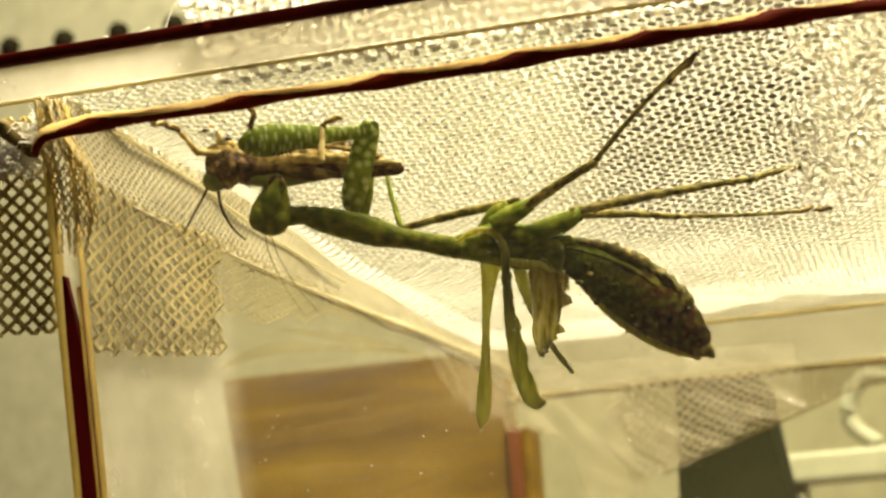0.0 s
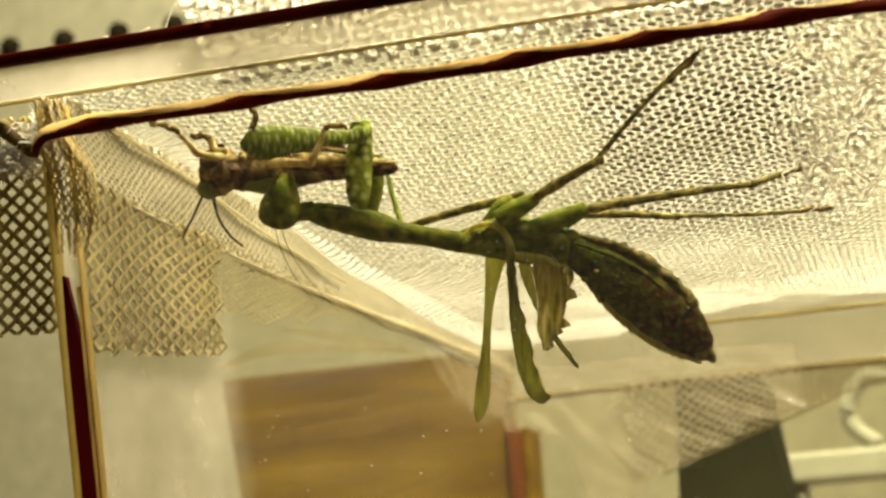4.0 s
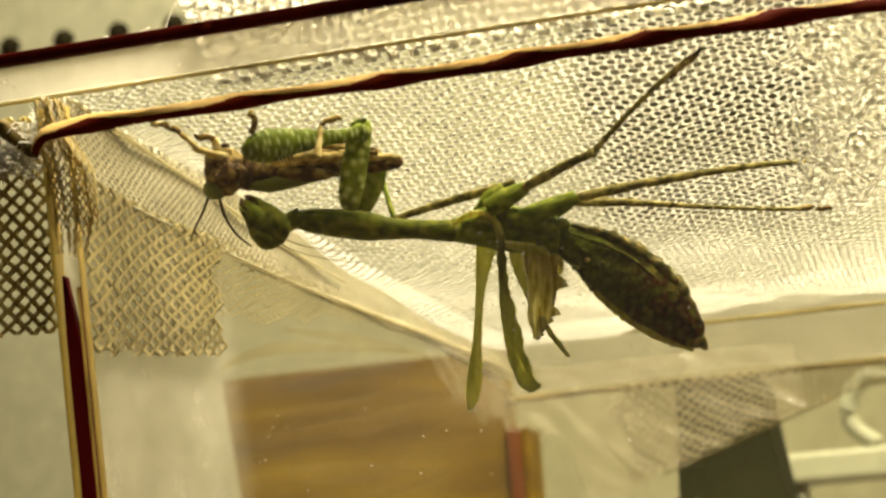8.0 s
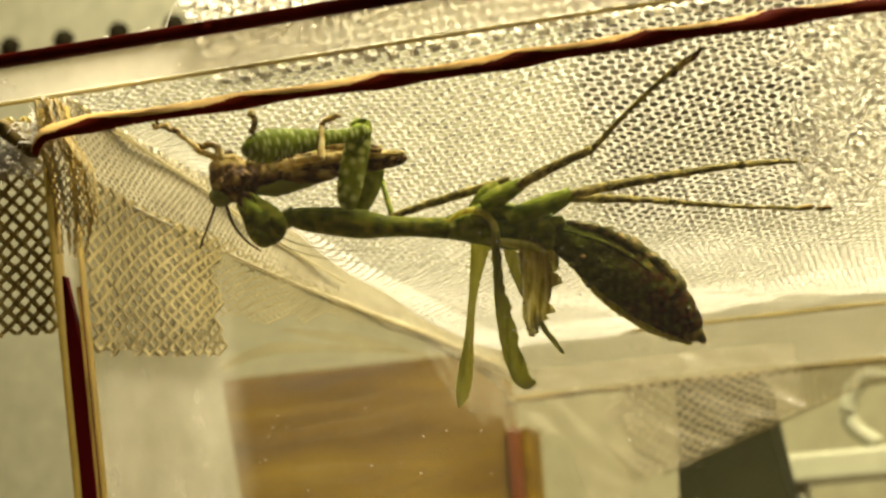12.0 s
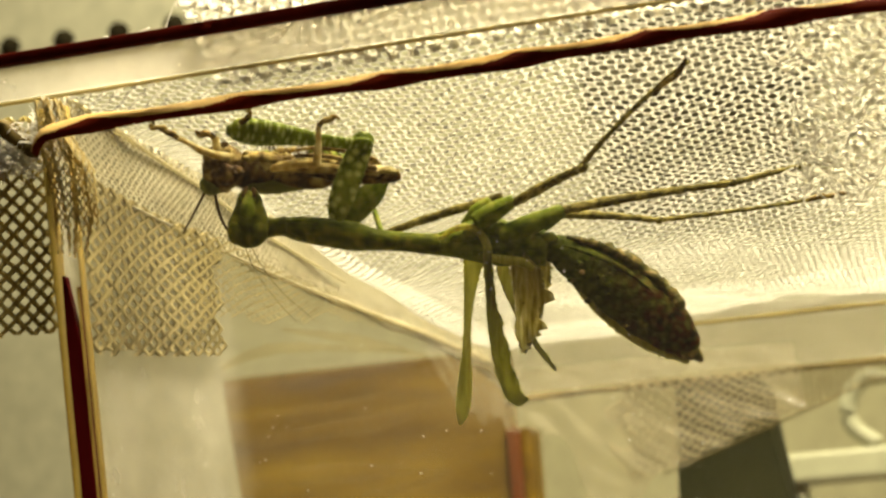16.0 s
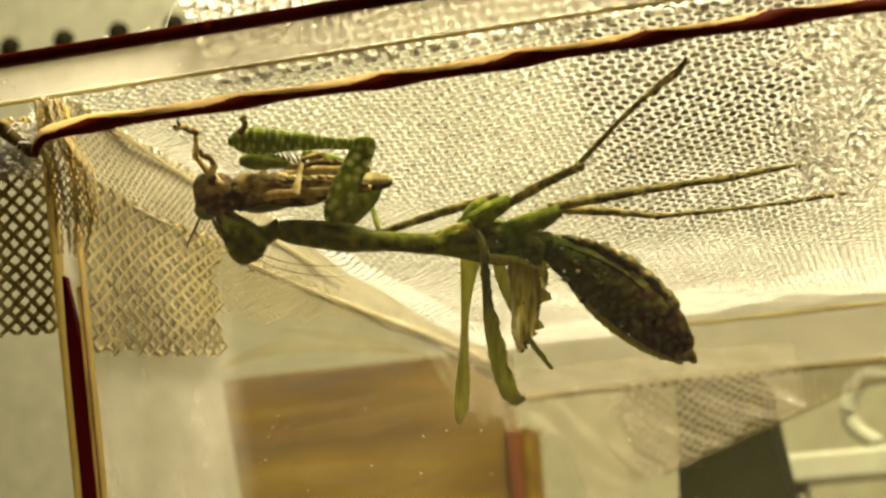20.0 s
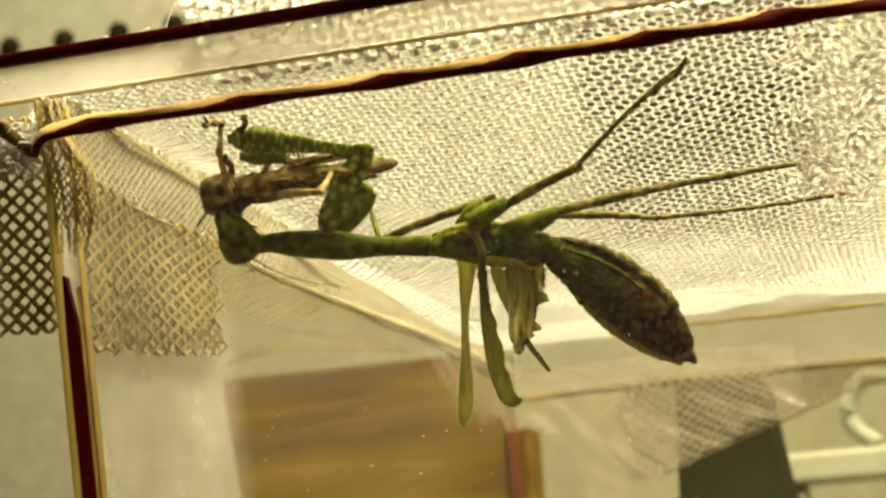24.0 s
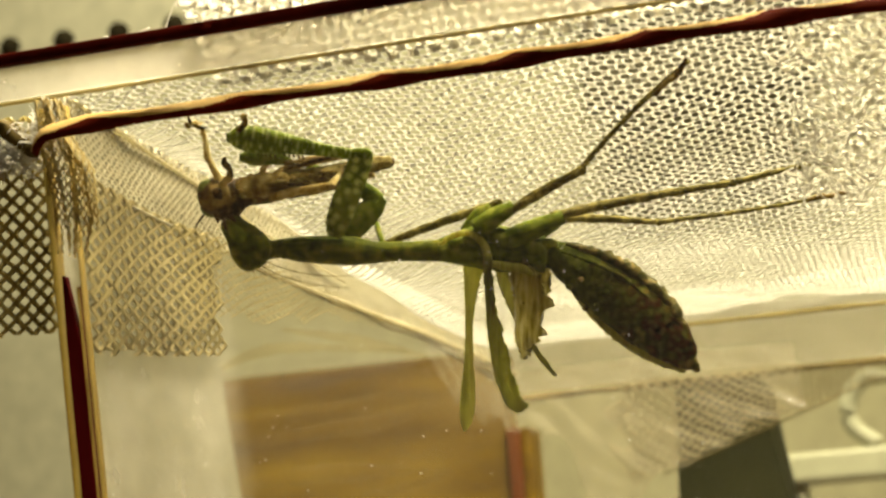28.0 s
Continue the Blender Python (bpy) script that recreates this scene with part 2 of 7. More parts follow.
WOOD = skin("brown_wood", [(0.3, (0.055, 0.026, 0.0003)), (0.5, (0.115, 0.066, 0.0004)), (0.75, (0.18, 0.115, 0.001))], 0.05, 0.5, 0.6, 0.0, 0.05, stretch=(0.25, 1, 1.6), gloss=0.15)
DARK_WOOD = skin("dark_red_wood", [(0.3, (0.07, 0.016, 0.002)), (0.7, (0.13, 0.036, 0.004))], 0.05, 0.5, 0.6, 0.0, 0.3, gloss=0.05)
BOTTLE = skin("dark_olive_plastic", [(0.3, (0.006, 0.007, 0.002)), (0.7, (0.016, 0.017, 0.005))], 0.03, 0.6, 0.9, 0.0, 0.2, gloss=0.03)
BOARD = skin("dark_backing_brown", [(0.3, (0.05, 0.042, 0.022)), (0.7, (0.09, 0.075, 0.04))], 0.01, 0.2, 0.5, 0.0, 0.2, stretch=(0.2, 1, 1))
WHITE = skin("white_enamel", [(0.3, (0.38, 0.39, 0.28)), (0.7, (0.47, 0.48, 0.36))], 0.01, 0.2, 0.35, 0.0, 0.03)
HOLE = skin("dark_hole", [(0.3, (0.018, 0.014, 0.006)), (0.7, (0.032, 0.026, 0.012))], 0.2, 1.0, 0.8, 0.0, 0.0, gloss=0.05)


# ---- mesh builders ----
def part(name, bm, mat, parent=None, label=""):
    me = bpy.data.meshes.new(name)
    bm.to_mesh(me)
    bm.free()
    me.materials.append(mat)
    for p in me.polygons:
        p.use_smooth = True
    ob = new(name, me)
    ob.parent = parent
    return tagged(ob, label)


def flat(ob):
    for p in ob.data.polygons:
        p.use_smooth = False
    return ob


def thing(name, label, category, m=None, group=""):
    ob = new(name)
    ob.empty_display_size = 0.01
    if m is not None:
        ob.matrix_basis = m
    return tagged(ob, label, category, group)


def spline(pts, n):
    """Smooth points through the given ones."""
    p = [Vector(q) for q in pts]
    p = [2 * p[0] - p[1], *p, 2 * p[-1] - p[-2]]
    out = []
    for i in range(1, len(p) - 2):
        for k in range(n):
            t = k / n
            a, b, c, d = p[i - 1], p[i], p[i + 1], p[i + 2]
            out.append(0.5 * ((2 * b) + (c - a) * t + (2 * a - 5 * b + 4 * c - d) * t * t + (3 * b - a - 3 * c + d) * t ** 3))
    out.append(p[-2])
    return out


def sweep(pts, radii, sides=12, n=5, flatten=1.0, rough=0.0, seed=1, bm=None, ribs=0.0, rib_count=0, up=(0, 0, 1), twist=0.0):
    """A tapered tube along a smooth line, in mm. flatten: its thickness along 'up' against its width."""
    bm = bm or bmesh.new()
    line = spline([(*p, 0) if len(p) == 2 else p for p in pts], n)
    rad = [v.x for v in spline([(r, 0, 0) for r in radii], n)]
    rnd = random.Random(seed)
    rings = []
    m = len(line)
    for i, c in enumerate(line):
        d = (line[min(i + 1, m - 1)] - line[max(i - 1, 0)]).normalized()
        u = Vector(up)
        u = (u - d * u.dot(d))
        u = u.normalized() if u.length > 1e-4 else d.orthogonal().normalized()
        s = d.cross(u)
        r = max(rad[i], 0.02)
        if rib_count:
            r *= 1 + ribs * abs(math.sin(math.pi * rib_count * i / (m - 1)))
        tw = twist * i / (m - 1)
        ring = []
        for k in range(sides):
            a = 2 * math.pi * k / sides
            rr = r * (1 + rough * rnd.uniform(-1, 1))
            x, y = math.cos(a) * rr, math.sin(a) * rr * flatten
            x, y = x * math.cos(tw) - y * math.sin(tw), x * math.sin(tw) + y * math.cos(tw)
            ring.append(bm.verts.new((c + s * x + u * y) * MM))
        rings.append(ring)
    for a, b in zip(rings, rings[1:]):
        for k in range(sides):
            bm.faces.new((a[k], a[(k + 1) % sides], b[(k + 1) % sides], b[k]))
    bm.faces.new(rings[0][::-1])
    bm.faces.new(rings[-1])
    bmesh.ops.recalc_face_normals(bm, faces=bm.faces)
    return bm


def ball(centre, size, bm=None, u=16, v=10):
    bm = bm or bmesh.new()
    m = Matrix.Translation(Vector(centre) * MM) @ Matrix.Diagonal((size[0] * MM, size[1] * MM, size[2] * MM, 1))
    bmesh.ops.create_uvsphere(bm, u_segments=u, v_segments=v, radius=1, matrix=m)
    return bm


def box(lo, hi, bm=None, bevel=0.0):
    """A box from corner to corner, in mm, with rounded edges."""
    bm = bm or bmesh.new()
    c, s = (Vector(lo) + Vector(hi)) * 0.5 * MM, (Vector(hi) - Vector(lo)) * MM
    made = bmesh.ops.create_cube(bm, size=1, matrix=Matrix.Translation(c) @ Matrix.Diagonal((*s, 1)))
    if bevel:
        edges = list({e for q in made["verts"] for e in q.link_edges})
        bmesh.ops.bevel(bm, geom=edges, offset=bevel * MM, segments=2, affect="EDGES", profile=0.5)
    return bm


def hexa(bottom, top, bm=None):
    """A solid between two four-cornered outlines, in mm."""
    bm = bm or bmesh.new()
    a = [bm.verts.new(Vector(p) * MM) for p in bottom]
    b = [bm.verts.new(Vector(p) * MM) for p in top]
    bm.faces.new(a[::-1]), bm.faces.new(b)
    for k in range(4):
        bm.faces.new((a[k], a[(k + 1) % 4], b[(k + 1) % 4], b[k]))
    bmesh.ops.recalc_face_normals(bm, faces=bm.faces)
    return bm


def net_sheet(name, place, width, height, pitch, period, mat, parent, label="", thick=0.17, fray=0.0, seed=3, keep=None, diamond=False, plump=0.5, uneven=1.0):
    """Knitted netting: zigzag threads that touch their neighbours in turn. place(a, b) gives the point in mm for a, b in mm along the cloth."""
    rng = np.random.default_rng(seed)
    steps = 2 if diamond else 4
    n, m = int(width / pitch) + 1, int(height / period * steps) + 1
    i, j = np.meshgrid(np.arange(n), np.arange(m), indexing="ij")
    side = np.where((j % steps) < steps // 2, 1.0, -1.0) * np.where(i % 2 == 0, 1.0, -1.0)
    a = (i + (0.47 if diamond else 0.40) * side) * pitch + rng.normal(0, 0.035 * pitch * uneven, i.shape)
    b = (j + (0.0 if diamond else 0.18) * ((j % 2) * 2 - 1)) * period / steps + rng.normal(0, 0.03 * period * uneven, i.shape)
    if fray:
        b = np.minimum(b, height - rng.uniform(0, fray, (n, 1)))
    e = 0.05
    c = place(a, b)
    da, db = (place(a + e, b) - c) / e, (place(a, b + e) - c) / e
    nn = np.cross(da, db)
    nn /= np.linalg.norm(nn, axis=-1, keepdims=True) + 1e-9
    da /= np.linalg.norm(da, axis=-1, keepdims=True) + 1e-9
    wob = rng.normal(0, 0.03 * uneven, (*i.shape, 1)) + 0.12 * plump * side[..., None]
    c = c + nn * wob
    w = thick * (1 + 0.15 * rng.normal(0, 1, (*i.shape, 1)))
    corners = np.stack([c - da * w, c - nn * w * plump, c + da * w, c + nn * w * plump], axis=2) * MM
    idx = np.arange(n * m * 4).reshape(n, m, 4)
    ok = np.ones((n, m - 1), bool)
    if keep is not None:
        k = keep(a, b)
        ok = k[:, :-1] & k[:, 1:]
    if fray:
        ok &= b[:, 1:] - b[:, :-1] > 1e-5
    faces = []
    for q in range(4):
        r = (q + 1) % 4
        f = np.stack([idx[:, :-1, q], idx[:, :-1, r], idx[:, 1:, r], idx[:, 1:, q]], axis=-1)
        faces.append(f[ok])
    faces = np.concatenate(faces)
    me = bpy.data.meshes.new(name)
    verts = corners.reshape(-1, 3)
    me.vertices.add(len(verts))
    me.vertices.foreach_set("co", verts.ravel())
    me.loops.add(faces.size)
    me.loops.foreach_set("vertex_index", faces.ravel().astype(np.int32))
    me.polygons.add(len(faces))
    me.polygons.foreach_set("loop_start", np.arange(0, faces.size, 4, dtype=np.int32))
    me.polygons.foreach_set("use_smooth", np.ones(len(faces), bool))
    me.update(calc_edges=True)
    me.materials.append(mat)
    ob = new(name, me)
    ob.parent = parent
    return tagged(ob, label, kind="stuff")


# ---- room ----
def slab(name, lo, hi, mat, label):
    ob = part(name, box(lo, hi, bevel=1.0), mat, None, label)
    flat(ob)
    return tagged(ob, kind="structure")


wall_back = slab("wall_back", (-1600, 1050, -760), (1600, 1110, 1900), WALL, "beige painted wall panel with a row of dark discs for its holes")
slab("wall_left", (-1660, -1500, -760), (-1600, 1110, 1900), PANELLING, "plain cream panelled wall")
slab("wall_right", (1600, -1500, -760), (1660, 1110, 1900), PANELLING, "plain cream panelled wall")
slab("wall_front", (-1660, -1560, -760), (1660, -1500, 1900), PANELLING, "plain cream panelled wall")
slab("ceiling", (-1660, -1560, 1900), (1660, 1110, 1960), PANELLING, "plain cream panelled ceiling")
slab("floor", (-1660, -1560, -820), (1660, 1110, -760), TABLE, "plain dark wooden floor")
# dark discs on the wall paint the shade inside its peg holes
for k in range(4):
    bm = bmesh.new()
    m = Matrix.Translation((-0.561 + 0.0393 * k, 1.049, 0.6007 - 0.001 * k)) @ pose(0, 0, 0, 90)
    bmesh.ops.create_cone(bm, cap_ends=True, segments=20, radius1=0.0075, radius2=0.0068, depth=0.004, matrix=m)
    part("peg_hole_disc", bm, HOLE, wall_back)

table = thing("table", "dark brown wooden table under the plastic box", "table")
flat(part("tabletop", box((-620, -60, -28), (520, 960, 0), bevel=2), TABLE, table))
for x in (-590, 490):
    for y in (-30, 930):
        part("leg", box((x - 25, y - 25, -760), (x + 25, y + 25, -28), bevel=2), TABLE, table)

# ---- things behind the box ----
# added panel, sized to the camera's view, to darken the holes in the netting
board = thing("dark_backing_panel", "dark brown panel added behind the netting to darken its holes", "board")
flat(part("panel", box((-172, 1000, 488), (-38, 1018, 900), bevel=2), BOARD, board))
part("bracket", box((-150, 1018, 520), (-138, 1049, 560), bevel=1), BOARD, board)
part("bracket", box((-72, 1018, 520), (-60, 1049, 560), bevel=1), BOARD, board)

crate = thing("wooden_board", "brown wooden board with a dark red edge strip", "board")
flat(part("body", hexa([(-204, 600, 0), (-139, 600, 0), (-139, 616, 0), (-204, 616, 0)], [(-241, 600, 293), (-139, 600, 293), (-139, 616, 293), (-241, 616, 293)]), WOOD, crate))
flat(part("edge_strip", box((-139, 598, 0), (-134.5, 616, 266), bevel=0.8), DARK_WOOD, crate, "dark red wooden edge strip"))
flat(part("pale_strip", box((-134.5, 600, 0), (-131, 616, 266), bevel=0.8), WOOD, crate))

jar = thing("dark_container", "dark olive plastic container with sloping sides", "container")
flat(part("body", hexa([(-79, 560, 0), (-42, 560, 0), (-42, 610, 0), (-79, 610, 0)], [(-78, 560, 230), (-45, 560, 230), (-45, 610, 230), (-78, 610, 230)]), BOTTLE, jar))
flat(part("shoulder", hexa([(-78, 560, 230.2), (-45, 560, 230.2), (-45, 610, 230.2), (-78, 610, 230.2)], [(-75.5, 561, 270), (-50, 561, 270), (-50, 609, 270), (-75.5, 609, 270)]), BOTTLE, jar))

rack = thing("white_rack", "white enamel wire rack with a curved hook behind the box", "rack")
flat(part("shelf", box((-66, 800, 252), (160, 830, 265), bevel=2), WHITE, rack))
for x in (-60, 150):
    part("upright", box((x - 4, 806, 0), (x + 4, 824, 252), bevel=1.5), WHITE, rack)
part("hook", sweep([(-24, 805, 266), (-34, 805, 275), (-34, 805, 287), (-26, 805, 295), (-16, 805, 294)], [4, 4, 4, 4, 3], 10, 6), WHITE, rack)

# ---- the plastic box: it narrows towards its foot ----
TOP, DRAFT = 269.0, 0.070
X0, X1, Y0, Y1 = -101.5, 104.0, 201.0, 446.0


def outline(z, grow):
    s = (TOP - z) * DRAFT * 0.99
    return [(X0 + s - grow * 0.4, Y0 - grow + s * 0.15, z), (X1 - s + grow, Y0 - grow + s * 0.15, z), (X1 - s + grow, Y1 + grow - s, z), (X0 + s - grow * 0.4, Y1 + grow - s, z)]


tank = thing("plastic_box", "clear scuffed plastic box with dark red edge reflections, open at the top", "box")
lo_in, hi_in, lo_out, hi_out = outline(4, 0), outline(TOP, 0), outline(4, 2.0), outline(TOP, 2.0)
for name, a, b, mat in (("front_panel", 0, 1, CLEAR), ("right_panel", 1, 2, HAZY), ("back_panel", 2, 3, BACK), ("left_panel", 3, 0, SIDE)):
    ob = flat(part(name, hexa([lo_out[a], lo_out[b], lo_in[b], lo_in[a]], [hi_out[a], hi_out[b], hi_in[b], hi_in[a]]), mat, tank))
    ob.visible_shadow = False
flat(part("base", hexa(outline(0.2, 2.0), outline(4, 2.0)), HAZY, tank))
# rim: an outer lip along the front, the dark red reflection in its top edge painted as a strip, and an inner ledge line
lip = flat(part("front_lip", box((-118, 196.6, TOP - 0.7), (118, 196.9, 274.3)), MILKY, tank))
lip.visible_shadow = False
part("lip_edge", box((-118, 195.8, 272.6), (118, 197.4, 274.2), bevel=0.3), EDGE_REFLECTION, tank, "dark red reflection painted on the lip edge")
part("inner_edge", box((-112, 200.4, 269.05), (110, 201.0, 269.45), bevel=0.1), EDGE_TAN, tank, "tan inner rim edge")
part("back_edge", box((-100, 445.6, 269.6), (100, 446.6, 270.8), bevel=0.3), EDGE_TAN, tank)
part("left_edge", box((-102.3, 202, 268.6), (-101.6, 446, 269.2), bevel=0.15), EDGE_TAN, tank)


def corner_strip(name, near, far, z_low, z_high, mat, y, label="", tip=None):
    def row(z, near, far):
        s = X0 - 0.6 + (TOP - z) * DRAFT * 0.99
        yy = y + (TOP - z) * DRAFT * 0.148
        return [(s + near, yy, z), (s + far, yy, z), (s + far, yy + 1.0, z), (s + near, yy + 1.0, z)]
    ob = part(name, hexa(row(z_low, near, far), row(z_high, *(tip or (near, far)))), mat, tank, label)
    return flat(ob) if mat is STRIP_REFLECTION else ob


corner_strip("corner_edge", 0.7, 2.5, 6, 237, STRIP_REFLECTION, 197.7, "dark red reflection painted on the corner edge")
corner_strip("corner_edge", 0.7, 2.5, 237, 245.5, STRIP_REFLECTION, 197.7, "dark red reflection painted on the corner edge", (0.9, 1.3))
corner_strip("corner_side_edge", -0.4, 0.7, 6, 267, EDGE_OLIVE, 197.9, "yellow plastic edge line")
corner_strip("corner_side_edge", 2.5, 2.95, 6, 244, EDGE_OLIVE, 197.9, "yellow plastic edge line")
corner_strip("corner_line", 2.95, 3.12, 6, 244, EDGE_REFLECTION, 197.85)
corner_strip("corner_side_edge", 3.12, 3.45, 6, 267, EDGE_OLIVE, 197.9, "yellow plastic edge line")

# pale strips that paint reflection streaks on the side sheet
def glare_streak(line, width, seed):
    pts = [(X0 + (TOP - z) * DRAFT * 0.99 + 0.35, y, z) for y, z in line]
    n = len(pts)
    ob = part("glare_streak", sweep(pts, [width * (0.35 if k in (0, n - 1) else 1.0) for k in range(n)], 6, 10, 0.12, 0.25, seed, up=(1, 0, 0)), GLARE, tank)
    ob.visible_shadow = False


for k, line in enumerate((
        ((247, 240), (261, 244), (283, 248), (350, 256)), ((250, 229), (287, 234), (335, 241), (371, 248)), ((250, 223), (296, 228), (354, 232)), ((276, 250), (320, 254), (369, 257)),
        ((258, 234), (300, 240), (340, 247)), ((262, 218), (310, 224), (372, 233)))):
    glare_streak(line, (0.8, 1.3, 1.6, 0.9, 0.7, 1.2)[k], k)

# dust specks stuck to the front sheet
bm = bmesh.new()
rnd = random.Random(77)
for k in range(130):
    x, z = rnd.uniform(-97, -30), rnd.uniform(205, 262)
    sz = rnd.choice((0.05, 0.06, 0.08, 0.12))
    y = 198.9 + (TOP - z) * DRAFT * 0.148
    ball((x, y, z), (sz, 0.04, sz * rnd.uniform(0.7, 1.2)), bm, 6, 4)
tagged(part("dust", bm, HOLE, tank, "dark dust specks"), kind="stuff")
bm = bmesh.new()
for k in range(150):
    x, z = rnd.uniform(-95, -18), rnd.uniform(206, 246)
    sz = rnd.choice((0.05, 0.06, 0.07, 0.10))
    ball((x, 198.9 + (TOP - z) * DRAFT * 0.148, z), (sz, 0.04, sz * rnd.uniform(0.7, 1.6)), bm, 6, 4)
tagged(part("dust", bm, FIBRE, tank, "pale dust specks"), kind="stuff")

# ---- netting over the box ----
netting = thing("netting", "white knitted netting stretched over the open box", "netting")


def cover_z(x, y):
    k = np.interp(y, [200, 217, 235, 250, 285, 320, 360, 400, 430, 446, 452], [270, 268, 264.5, 262, 258.5, 256.8, 257.5, 262, 268.5, 274.0, 274.0])
    rim = np.clip((x + 101.5) / 14.0, 0, 1)
    rim = rim * rim * (3 - 2 * rim)
    folds = 0.5 * np.sin(x * 0.23 + y * 0.05) + 0.35 * np.sin(x * 0.11 - y * 0.13 + 1.0)
    fold2 = -0.7 * np.exp(-((x + 16 - (y - 217) * 0.05) / 2.2) ** 2)
    side = np.clip((x + 78) / 40.0, 0, 1)
    k = k + 4.5 * side * np.interp(y, [320, 390, 425, 446], [0, 1, 0.8, 0.4])
    return 269.7 + (k - 269.7) * rim + (folds + fold2) * rim * np.clip((446 - y) / 30, 0, 1)


def cover(a, b):
    x = -103.0 + a
    y = 203.0 + b
    return np.stack([x, y, cover_z(x, y)], axis=-1)


net_sheet("cover", cover, 206, 245, 1.15, 2.5, NET, netting, thick=0.50, plump=0.15, uneven=0.6)


def front_hem(a, b):
    # the cloth stands up in front, inside the lip
    x = -80.0 + a
    y = 203.4 + 0.5 * np.sin(x * 0.30 + b * 0.2) - 0.7 * b
    return np.stack([x, y, 268.5 + b * np.clip(0.55 + a * 0.02, 0, 1)], axis=-1)


net_sheet("front_hem", front_hem, 182, 24, 1.35, 2.1, FIBRE, netting, thick=0.62, plump=0.16, fray=3.0, seed=4)


def left_flap(a, b):
    y = 203.0 + a
    z = 259.4 - b * (23.5 - 0.13 * np.clip(a - 4, 0, None)) / 33.0
    x = -100.1 + 0.0693 * (269.0 - z) + 0.4 * np.sin(y * 0.16 + b * 0.05) - 0.25 * np.sin(b * 0.2)
    return np.stack([x, y, z], axis=-1)


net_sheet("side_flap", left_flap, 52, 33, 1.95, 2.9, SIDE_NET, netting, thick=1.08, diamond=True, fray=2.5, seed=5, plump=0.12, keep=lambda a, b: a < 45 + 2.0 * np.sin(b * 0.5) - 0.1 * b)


def inner_flap(a, b):
    # a thinner second layer that sags below the rim fold
    y = 240.0 + a
    z = 260.0 - b * (1.0 - 0.006 * a) + 0.4 * np.sin(a * 0.13)
    x = -100.3 + 0.0693 * (269.0 - z) + 0.3 * np.sin(y * 0.21)
    return np.stack([x, y, z], axis=-1)


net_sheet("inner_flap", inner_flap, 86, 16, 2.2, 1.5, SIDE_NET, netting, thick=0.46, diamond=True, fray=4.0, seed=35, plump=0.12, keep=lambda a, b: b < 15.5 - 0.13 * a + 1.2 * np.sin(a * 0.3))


def corner_flap(a, b):
    bow = 2.5 * np.sin(a * 0.18)
    x = -102.0 - a
    y = 200.0 - 0.25 * a + bow * np.clip(b / 20, 0, 1) * 0.6
    z = 266.5 - b * 0.92 + 0.05 * a
    return np.stack([x, y, z], axis=-1)


net_sheet("corner_flap", corner_flap, 33, 31, 1.08, 2.3, DULL, netting, thick=0.45, diamond=True, fray=1.5, seed=6)


def back_flap(a, b):
    x = -80.0 + a
    deep = np.interp(x, [-80, -74, -64, -48, -26.5, -10, 20], [16, 26, 22.5, 17, 10, 5.3, 0.8])
    z = 258.3 - b * deep / 26.0
    y = 452.0 + 1.2 * np.sin(x * 0.15) * b / 30 + 0.08 * b
    return np.stack([x, y, z], axis=-1)


net_sheet("back_flap", back_flap, 96, 26, 1.55, 3.2, FLAP, netting, thick=0.55, fray=1.0, seed=7, diamond=True, plump=0.3, keep=lambda a, b: a > 2 + 2.5 * np.sin(b * 0.45))


# gathered netting at the corner
def corner_gather(a, b):
    z = 267.5 - b
    left = np.interp(z, [242, 246, 252, 262, 268], [-97.6, -98.9, -99.6, -100.8, -101.6])
    right = np.interp(z, [242, 246, 252, 258, 262, 268], [-96.6, -95.6, -93.6, -94.2, -97.0, -98.8])
    f = a / 10.0
    return np.stack([left + (right - left) * f, 196.3 + 0.55 * np.sin(a * 2.4 + z * 0.06) + 0.4 * np.sin(z * 0.35 + a), z], axis=-1)


net_sheet("corner_gather", corner_gather, 10, 20.5, 0.36, 1.3, GATHER, netting, thick=0.17, fray=5.0, seed=23, diamond=True)


def back_fold(a, b):
    x = -101.0 + a
    return np.stack([x, 447.8 + 0.5 * np.sin(x * 0.17) + 0.3 * b, 274.2 - b + 0.5 * np.sin(x * 0.09)], axis=-1)


net_sheet("back_fold", back_fold, 202, 16, 0.95, 1.4, FIBRE, netting, thick=0.36, seed=24, diamond=True, plump=0.2)

# hems where the netting is folded on the rim
def rim_fold(a, b):
    y = 202.5 + a
    z = 269.8 - b + 0.013 * np.clip(y - 290, 0, 200) * b / 10.5 + 0.3 * np.sin(y * 0.2)
    x = -101.0 + 0.0693 * (269.0 - z) + 0.25 * np.sin(y * 0.13 + b * 0.4)
    return np.stack([x, y, z], axis=-1)


net_sheet("rim_fold", rim_fold, 243, 11.4, 0.85, 1.2, CREAM_NET, netting, thick=0.42, seed=15, diamond=True, plump=0.2)


def hem(line, radii, mat, label="", seed=1):
    return part("hem", sweep(line, radii, 8, 14, 0.6, 0.25, seed), mat, netting, label)


hem([(-99.9, 203.5, 258.9), (-99.8, 230, 258.6), (-99.8, 262, 258.5), (-99.7, 287, 258.8), (-99.6, 325, 260.0), (-99.5, 374, 261.5), (-99.3, 444, 262.4)], [0.34, 0.34, 0.36, 0.42, 0.5, 0.6, 0.6], CREAM_NET, "folded hem of the netting")
